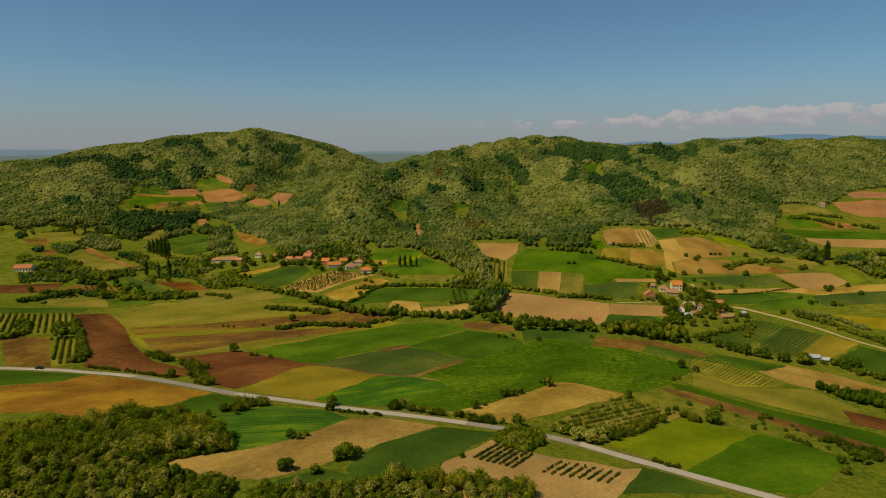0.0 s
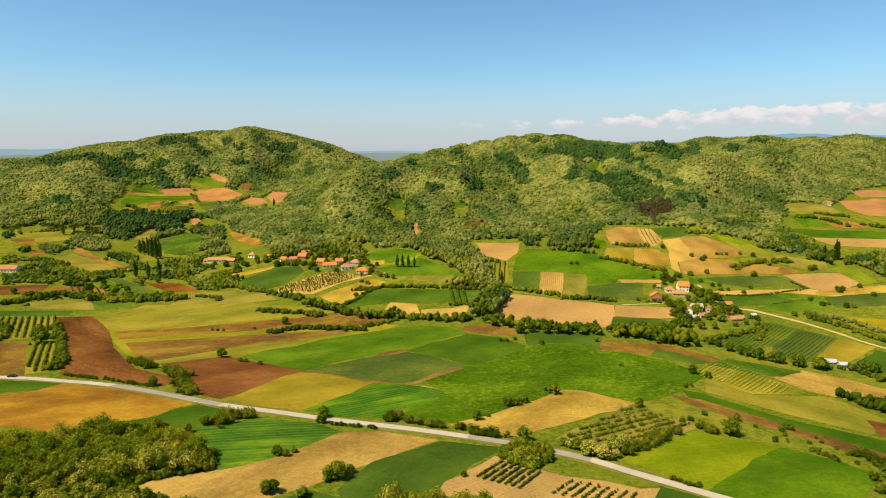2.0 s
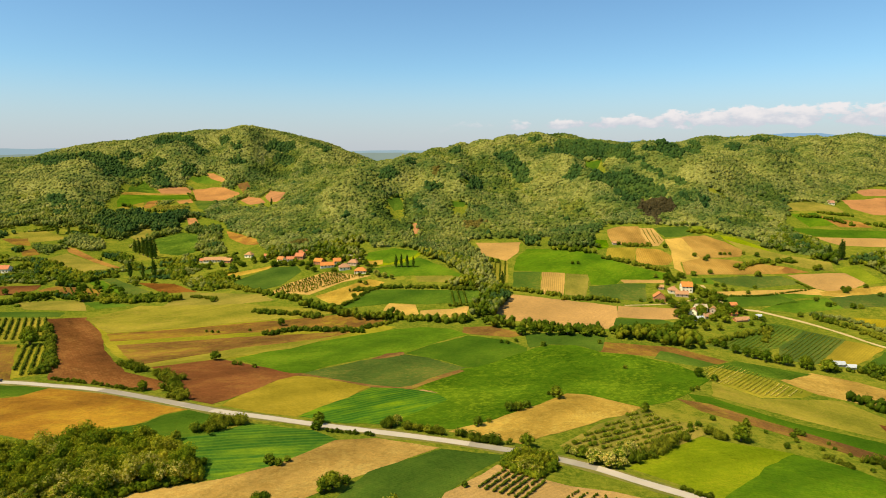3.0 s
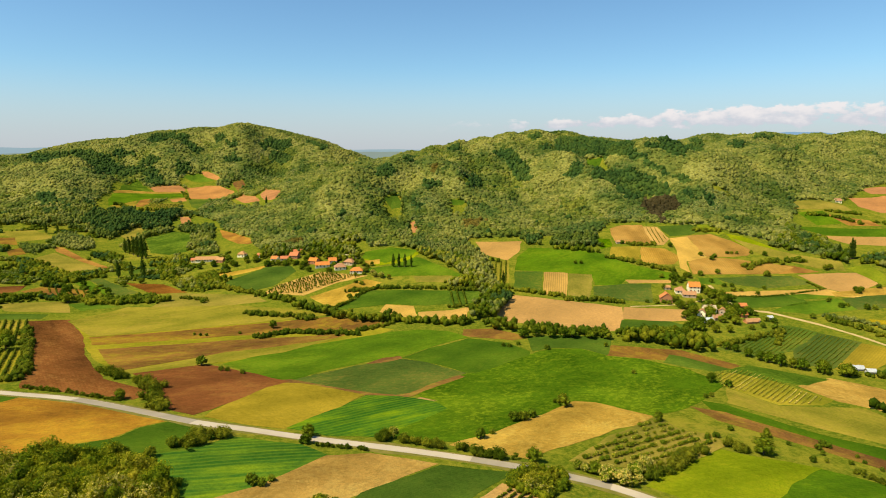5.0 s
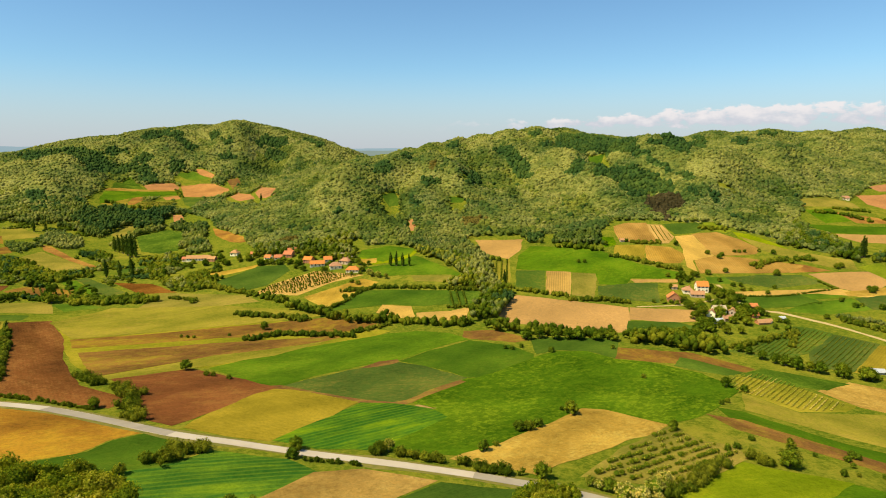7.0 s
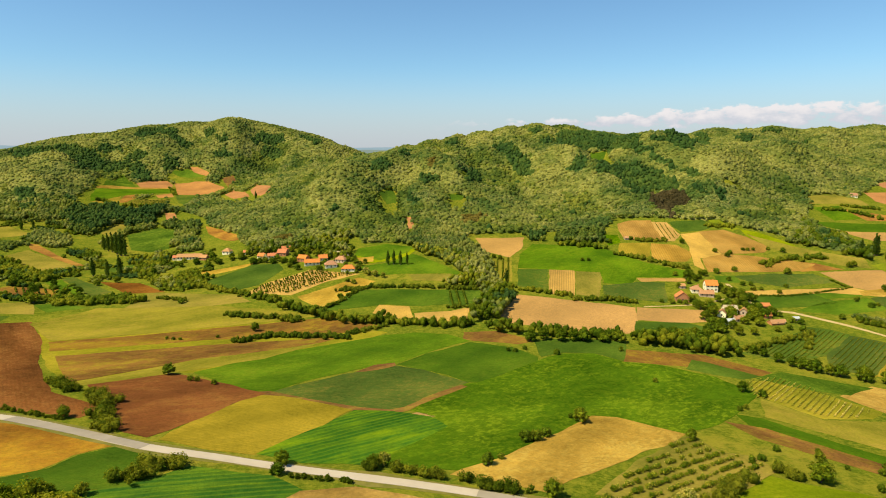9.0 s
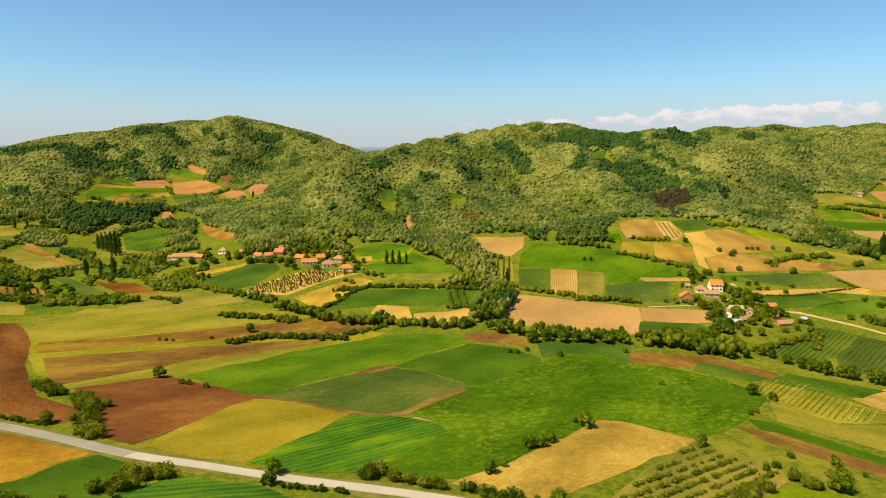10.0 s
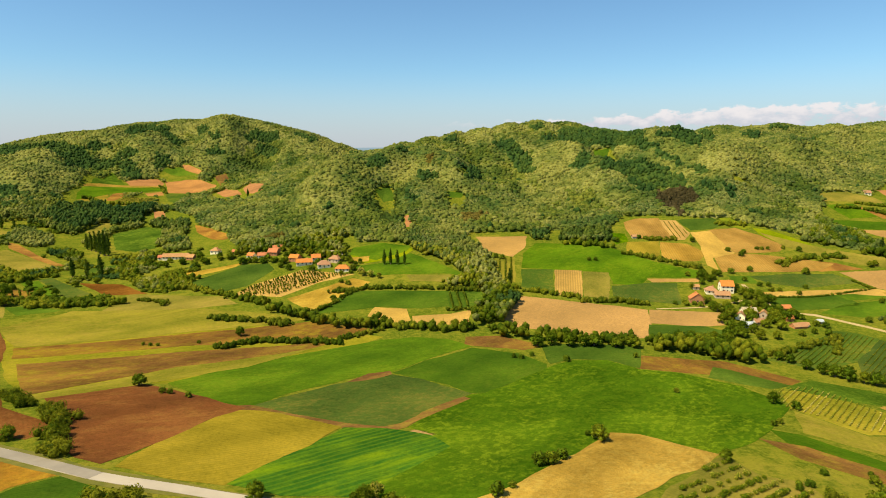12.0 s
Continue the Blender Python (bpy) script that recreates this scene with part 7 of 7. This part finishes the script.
ORCHARD = ([(101.2, 272.7), (104.7, 257.2), (117.6, 252.8), (117.3, 242.4), (87.1, 216.6), (72.8, 213.3), (50.2, 214.2), (71.8, 243.3)], 36, 4.6, 2.4)


def build_orchard():
    pts, turn, spacing, step = ORCHARD
    c, s = math.cos(radians(turn)), math.sin(radians(turn))
    local = [(c * x + s * y, -s * x + c * y) for x, y in pts]
    r = random.Random(12)
    kinds = [make_tree("orchard_tree", "small yellow-green fruit tree in an orchard row", 3.0, w, LEAF_NEAR, s2, 90, 0.34, stem=0.08) for w, s2 in ((3.4, 81), (3.0, 92))]
    spots = []
    v = min(p[1] for p in local) + 2
    while v < max(p[1] for p in local):
        u = min(p[0] for p in local)
        while u < max(p[0] for p in local):
            a, b = u + r.uniform(-.4, .4), v + r.uniform(-.2, .2)
            if inside(local, np.array([a]), np.array([b]))[0] and r.random() > 0.12:
                spots.append((c * a - s * b, s * a + c * b, 1.75 * r.uniform(0.6, 1.25)))
            u += step
        v += spacing
    plant(kinds, spots, 3.0, "orchard trees", 6)


build_orchard()


# ---- houses ----
def box(bm, x0, x1, y0, y1, z0, z1):
    vs = [bm.verts.new((x, y, z)) for z in (z0, z1) for x, y in ((x0, y0), (x1, y0), (x1, y1), (x0, y1))]
    for q in ((3, 2, 1, 0), (4, 5, 6, 7), (0, 1, 5, 4), (1, 2, 6, 5), (2, 3, 7, 6), (3, 0, 4, 7)):
        bm.faces.new([vs[k] for k in q])


def house(x, y, wide, deep, eave, yaw, wall, roof, style):
    """A house: walls with gables, a tiled roof with overhang, windows, a door and a chimney."""
    eave *= 0.86
    words = "%s house with %s %s" % (
        {id(PLASTER): "whitewashed", id(PLASTER_TAN): "tan rendered", id(BRICKWORK): "bare brick", id(METAL_WHITE): "white sheeted"}.get(id(wall), "plain"),
        {id(TILE): "a red tiled", id(TILE_OLD): "a weathered brown tiled", id(TILE_PALE): "a bleached", id(METAL_WHITE): "a white"}.get(id(roof), "a"),
        {"gable": "gable roof", "hip": "hipped roof", "tunnel": "curved roof"}[style])
    small = wide < 6.5 or eave < 2.3
    thing = new("shed" if small else "house")
    thing.matrix_basis = pose(x, y, float(land(x, y)), 0, 0, yaw)
    tagged(thing, words.replace("house", "shed") if small else words, "shed" if small else "house")
    w, d, rise = wide / 2, deep / 2, deep * (0.38 if style != "tunnel" else 0.22)
    bm = bmesh.new()
    if style == "gable":
        ring = [(-d, -1.5), (d, -1.5), (d, eave), (0, eave + rise), (-d, eave)]
        ends = [[bm.verts.new((sx * w, py, pz)) for py, pz in ring] for sx in (-1, 1)]
        bm.faces.new(ends[0][::-1])
        bm.faces.new(ends[1])
        for k in range(5):
            bm.faces.new((ends[0][k], ends[0][(k + 1) % 5], ends[1][(k + 1) % 5], ends[1][k]))
    else:
        box(bm, -w, w, -d, d, -1.5, eave)
    bmesh.ops.recalc_face_normals(bm, faces=bm.faces)
    part("wall", bm, wall, thing)
    bm = bmesh.new()
    over, thick = 0.5, 0.18
    if style == "hip":
        run = max(w - d * 0.9, 0.4)
        lo = [(-w - over, -d - over), (w + over, -d - over), (w + over, d + over), (-w - over, d + over)]
        z0 = eave - over * rise / d
        for dz, flip in ((0.12, False), (0.12 + thick, True)):
            base = [bm.verts.new((*p, z0 + dz)) for p in lo]
            a, b = bm.verts.new((-run, 0, eave + rise + dz)), bm.verts.new((run, 0, eave + rise + dz))
            for f in ((base[0], base[1], b, a), (base[1], base[2], b), (base[2], base[3], a, b), (base[3], base[0], a)):
                bm.faces.new(f)
            if flip:
                for k in range(4):
                    bm.faces.new((base[k], base[(k + 1) % 4], low[(k + 1) % 4], low[k]))
            low = base
    else:
        n = 2 if style == "gable" else 8
        prof = []
        for k in range(n + 1):
            t = -1 + 2 * k / n
            prof.append((t * (d + over), eave + (rise * (1 - abs(t)) - over * rise / d * abs(t) if style == "gable" else rise * 2.0 * math.cos(t * math.pi / 2)) + 0.06))
        rows = [[[bm.verts.new((sx * (w + over * 0.8), py, pz + dz)) for py, pz in prof] for dz in (0.0, thick)] for sx in (-1, 1)]
        for k in range(n):
            bm.faces.new((rows[0][1][k], rows[0][1][k + 1], rows[1][1][k + 1], rows[1][1][k]))
            bm.faces.new((rows[0][0][k + 1], rows[0][0][k], rows[1][0][k], rows[1][0][k + 1]))
            for e in rows:
                bm.faces.new((e[0][k], e[0][k + 1], e[1][k + 1], e[1][k]))
        for k in (0, n):
            bm.faces.new((rows[0][0][k], rows[0][1][k], rows[1][1][k], rows[1][0][k]))
    bmesh.ops.recalc_face_normals(bm, faces=bm.faces)
    roof_ob = part("roof", bm, roof, thing)
    if style == "tunnel":
        return
    if not small:
        bm = bmesh.new()
        box(bm, -0.35, 0.35, -0.3, 0.3, 0, 1.5)
        ch = part("chimney", bm, BRICKWORK, roof_ob)
        ch.matrix_basis = pose(w * 0.4, d * 0.25, eave + rise * 0.72)
    floors = [1.0] if eave < 4.8 else [0.9, 3.7]
    count = max(1, int(wide / 3.0))
    for sy in (-1, 1):
        for base in floors:
            for k in range(count):
                px = -w + wide * (k + 0.5) / count
                door = base < 1.2 and k == count // 2 and sy < 0
                opening(thing, px, sy * d, base, 1.0, min(1.25, eave - base - 0.3), 0 if sy < 0 else 180, door)
    for sx in (-1, 1):
        for base in floors:
            opening(thing, sx * w, 0.0, base, 0.9, min(1.2, eave - base - 0.3), 90 * sx, False)


def opening(thing, px, py, base, wide, tall, turn, door):
    """A window with a frame and a recessed pane, or a wooden door."""
    bm = bmesh.new()
    if door:
        box(bm, -0.5, 0.5, -0.05, 0.03, 0.0, 2.0)
        ob = part("door", bm, WOOD, thing)
        ob.matrix_basis = pose(px, py, 0, 0, 0, turn)
        return
    for a in ((-wide / 2 - 0.1, wide / 2 + 0.1, -0.08, 0.02, base - 0.1, base), (-wide / 2 - 0.1, wide / 2 + 0.1, -0.08, 0.02, base + tall, base + tall + 0.1),
              (-wide / 2 - 0.1, -wide / 2, -0.08, 0.02, base, base + tall), (wide / 2, wide / 2 + 0.1, -0.08, 0.02, base, base + tall)):
        box(bm, *a)
    ob = part("window", bm, WOOD, thing)
    ob.matrix_basis = pose(px, py, 0, 0, 0, turn)
    bm = bmesh.new()
    box(bm, -wide / 2, wide / 2, -0.03, 0.02, base, base + tall)
    part("pane", bm, GLASS_DARK, ob)


def car(x, y, yaw):
    """A dark saloon: body with bonnet and boot, glazed cabin, four wheels."""
    thing = new("car")
    thing.matrix_basis = pose(x, y, float(land(x, y)) + 0.23, 0, 0, yaw)
    tagged(thing, "dark saloon car on the pale country road", "car")
    for name, material, prof, half in (("body", CAR_PAINT, ((-2.1, 0.3), (2.1, 0.3), (2.15, 0.6), (2.0, 0.85), (-2.0, 0.9), (-2.15, 0.6)), 0.85),
                                       ("cabin", GLASS_DARK, ((-1.5, 0.88), (1.1, 0.86), (0.5, 1.38), (-0.9, 1.4)), 0.72),
                                       ("roof", CAR_PAINT, ((-0.95, 1.38), (0.55, 1.36), (0.45, 1.43), (-0.85, 1.45)), 0.70)):
        bm = bmesh.new()
        ends = [[bm.verts.new((px, sy * half, pz)) for px, pz in prof] for sy in (-1, 1)]
        n = len(prof)
        bm.faces.new(ends[0])
        bm.faces.new(ends[1][::-1])
        for k in range(n):
            bm.faces.new((ends[0][(k + 1) % n], ends[0][k], ends[1][k], ends[1][(k + 1) % n]))
        bmesh.ops.bevel(bm, geom=bm.edges[:], offset=0.05, segments=2, affect="EDGES")
        bmesh.ops.recalc_face_normals(bm, faces=bm.faces)
        part(name, bm, material, thing)
    for sx in (-1.3, 1.3):
        for sy in (-0.8, 0.8):
            bm = bmesh.new()
            bmesh.ops.create_cone(bm, cap_ends=True, segments=16, radius1=0.32, radius2=0.32, depth=0.2)
            wheel = part("wheel", bm, TYRE, thing)
            wheel.matrix_basis = pose(sx, sy, 0.32, 90)


house(223.6, 534.5, 9.5, 9, 6, -8, PLASTER, TILE, "gable")
house(209.9, 530.3, 8, 7, 3.2, -8, PLASTER, TILE_OLD, "hip")
house(214.7, 521.8, 11, 6, 2.8, -8, PLASTER_TAN, TILE_OLD, "gable")
house(190.8, 510.9, 7.5, 10, 4, 80, BRICKWORK, TILE, "gable")
house(201.5, 538.8, 4.5, 4, 2.6, 0, PLASTER_TAN, TILE_OLD, "gable")
house(216.7, 484.5, 9.5, 7, 4.6, -5, PLASTER, TILE_PALE, "gable")
house(208.8, 479.4, 6, 6, 3.4, 60, PLASTER, TILE_OLD, "gable")
house(227.1, 483.8, 6, 5, 3.4, 60, PLASTER_TAN, TILE_OLD, "gable")
house(216.7, 470.2, 7, 5, 2.6, 10, PLASTER_TAN, TILE_OLD, "gable")
house(207.2, 464.1, 6, 4, 2.6, 0, METAL_WHITE, METAL_WHITE, "gable")
house(247.5, 492.4, 6, 5, 4.5, 0, BRICKWORK, TILE, "gable")
house(241.4, 477.6, 5, 5, 2.6, 0, BRICKWORK, TILE, "gable")
house(241.2, 464.5, 10, 5, 1.6, 10, BRICKWORK, TILE_OLD, "gable")
house(259.8, 471.9, 4, 3, 2, 0, METAL_WHITE, METAL_WHITE, "gable")
house(246.8, 466.5, 4, 3, 2, 0, PLASTER, TILE_OLD, "gable")
house(-122.8, 603.8, 14, 7, 3, 14, PLASTER, TILE, "gable")
house(-114.6, 615.5, 8, 7, 3, 14, PLASTER, TILE, "gable")
house(-103.4, 594.6, 11, 8, 3.2, 14, PLASTER, TILE_OLD, "hip")
house(-95.8, 607.8, 10, 7, 3.4, -20, PLASTER_TAN, TILE_OLD, "hip")
house(-85.1, 581.9, 12, 7, 3, 0, PLASTER, TILE, "hip")
house(-133.7, 616.4, 9, 7, 3.6, -20, BRICKWORK, TILE, "gable")
house(-158.9, 638.5, 9, 8, 3.6, -10, BRICKWORK, TILE, "gable")
house(-158.1, 649.3, 9, 6, 4, 20, PLASTER_TAN, TILE, "gable")
house(-168.0, 631.9, 8, 6, 3, 10, PLASTER, TILE, "gable")
house(-178.6, 634.2, 7, 6, 3, -20, PLASTER, TILE, "gable")
house(-101.2, 627.9, 9, 5, 2.4, 5, PLASTER, TILE_PALE, "gable")
house(-93.7, 622.9, 5, 4, 2.2, 5, PLASTER, TILE_PALE, "gable")
house(-222.1, 660.8, 8, 7, 3.6, -10, PLASTER, TILE_OLD, "hip")
house(-257.9, 653.1, 24, 7, 3, 6, PLASTER, TILE_OLD, "gable")
house(-271.6, 653.5, 7, 5, 3, 6, PLASTER, TILE, "gable")
house(-240.5, 645.8, 8, 6, 3, -15, BRICKWORK, TILE_OLD, "gable")
house(-199.1, 651.2, 6, 5, 3, 0, PLASTER, TILE, "gable")
house(-446.5, 580.6, 18, 8, 4.4, 4, PLASTER, TILE, "gable")
house(541.4, 839.5, 8, 7, 3.2, -10, PLASTER, TILE_OLD, "gable")
house(260.5, 368.8, 7.5, 4, 1.5, -8, METAL_WHITE, METAL_WHITE, "tunnel")
house(265.5, 362.9, 5, 3.5, 1.5, -8, METAL_WHITE, METAL_WHITE, "tunnel")
house(194.1, 670.5, 6, 4, 2, 0, PLASTER_TAN, TILE_OLD, "gable")
car(-214.3, 258.1, 2)


# ---- far country: ridges on the sky line, blue haze put in as colour and emission ----
def distant(name, colour, haze_glow, radius, spans, label, seed):
    """A long low ridge on a wide arc, its aerial haze painted as pale colour plus emission. spans: angle from, to,
    lowest and highest top above the plain.
    """
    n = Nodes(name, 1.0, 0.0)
    # even emission imitates haze in the air; the hills give no light themselves
    n.bsdf.inputs["Emission Color"].default_value = (*haze_glow, 1)
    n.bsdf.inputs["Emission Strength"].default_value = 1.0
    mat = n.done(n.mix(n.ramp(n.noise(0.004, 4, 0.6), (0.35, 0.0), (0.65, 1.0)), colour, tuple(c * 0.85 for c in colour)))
    for a0, a1, low, high in spans:
        v, f = [], []
        steps = 90
        for k in range(steps + 1):
            t = k / steps
            a = radians(a0 + (a1 - a0) * t)
            rise = math.sin(math.pi * t) ** 0.6
            wave = 0.5 + 0.5 * noise.noise(Vector((a * 9, seed, 0))) + 0.25 * noise.noise(Vector((a * 31, seed, 2)))
            top = low + (high - low) * max(0.0, wave) * rise
            sx, cy = math.sin(a), math.cos(a)
            v += [(radius * sx, radius * cy, -60), (radius * sx, radius * cy, top), ((radius + 120) * sx, (radius + 120) * cy, -60)]
        for k in range(steps):
            p = k * 3
            f += [(p, p + 3, p + 4, p + 1), (p + 1, p + 4, p + 5, p + 2)]
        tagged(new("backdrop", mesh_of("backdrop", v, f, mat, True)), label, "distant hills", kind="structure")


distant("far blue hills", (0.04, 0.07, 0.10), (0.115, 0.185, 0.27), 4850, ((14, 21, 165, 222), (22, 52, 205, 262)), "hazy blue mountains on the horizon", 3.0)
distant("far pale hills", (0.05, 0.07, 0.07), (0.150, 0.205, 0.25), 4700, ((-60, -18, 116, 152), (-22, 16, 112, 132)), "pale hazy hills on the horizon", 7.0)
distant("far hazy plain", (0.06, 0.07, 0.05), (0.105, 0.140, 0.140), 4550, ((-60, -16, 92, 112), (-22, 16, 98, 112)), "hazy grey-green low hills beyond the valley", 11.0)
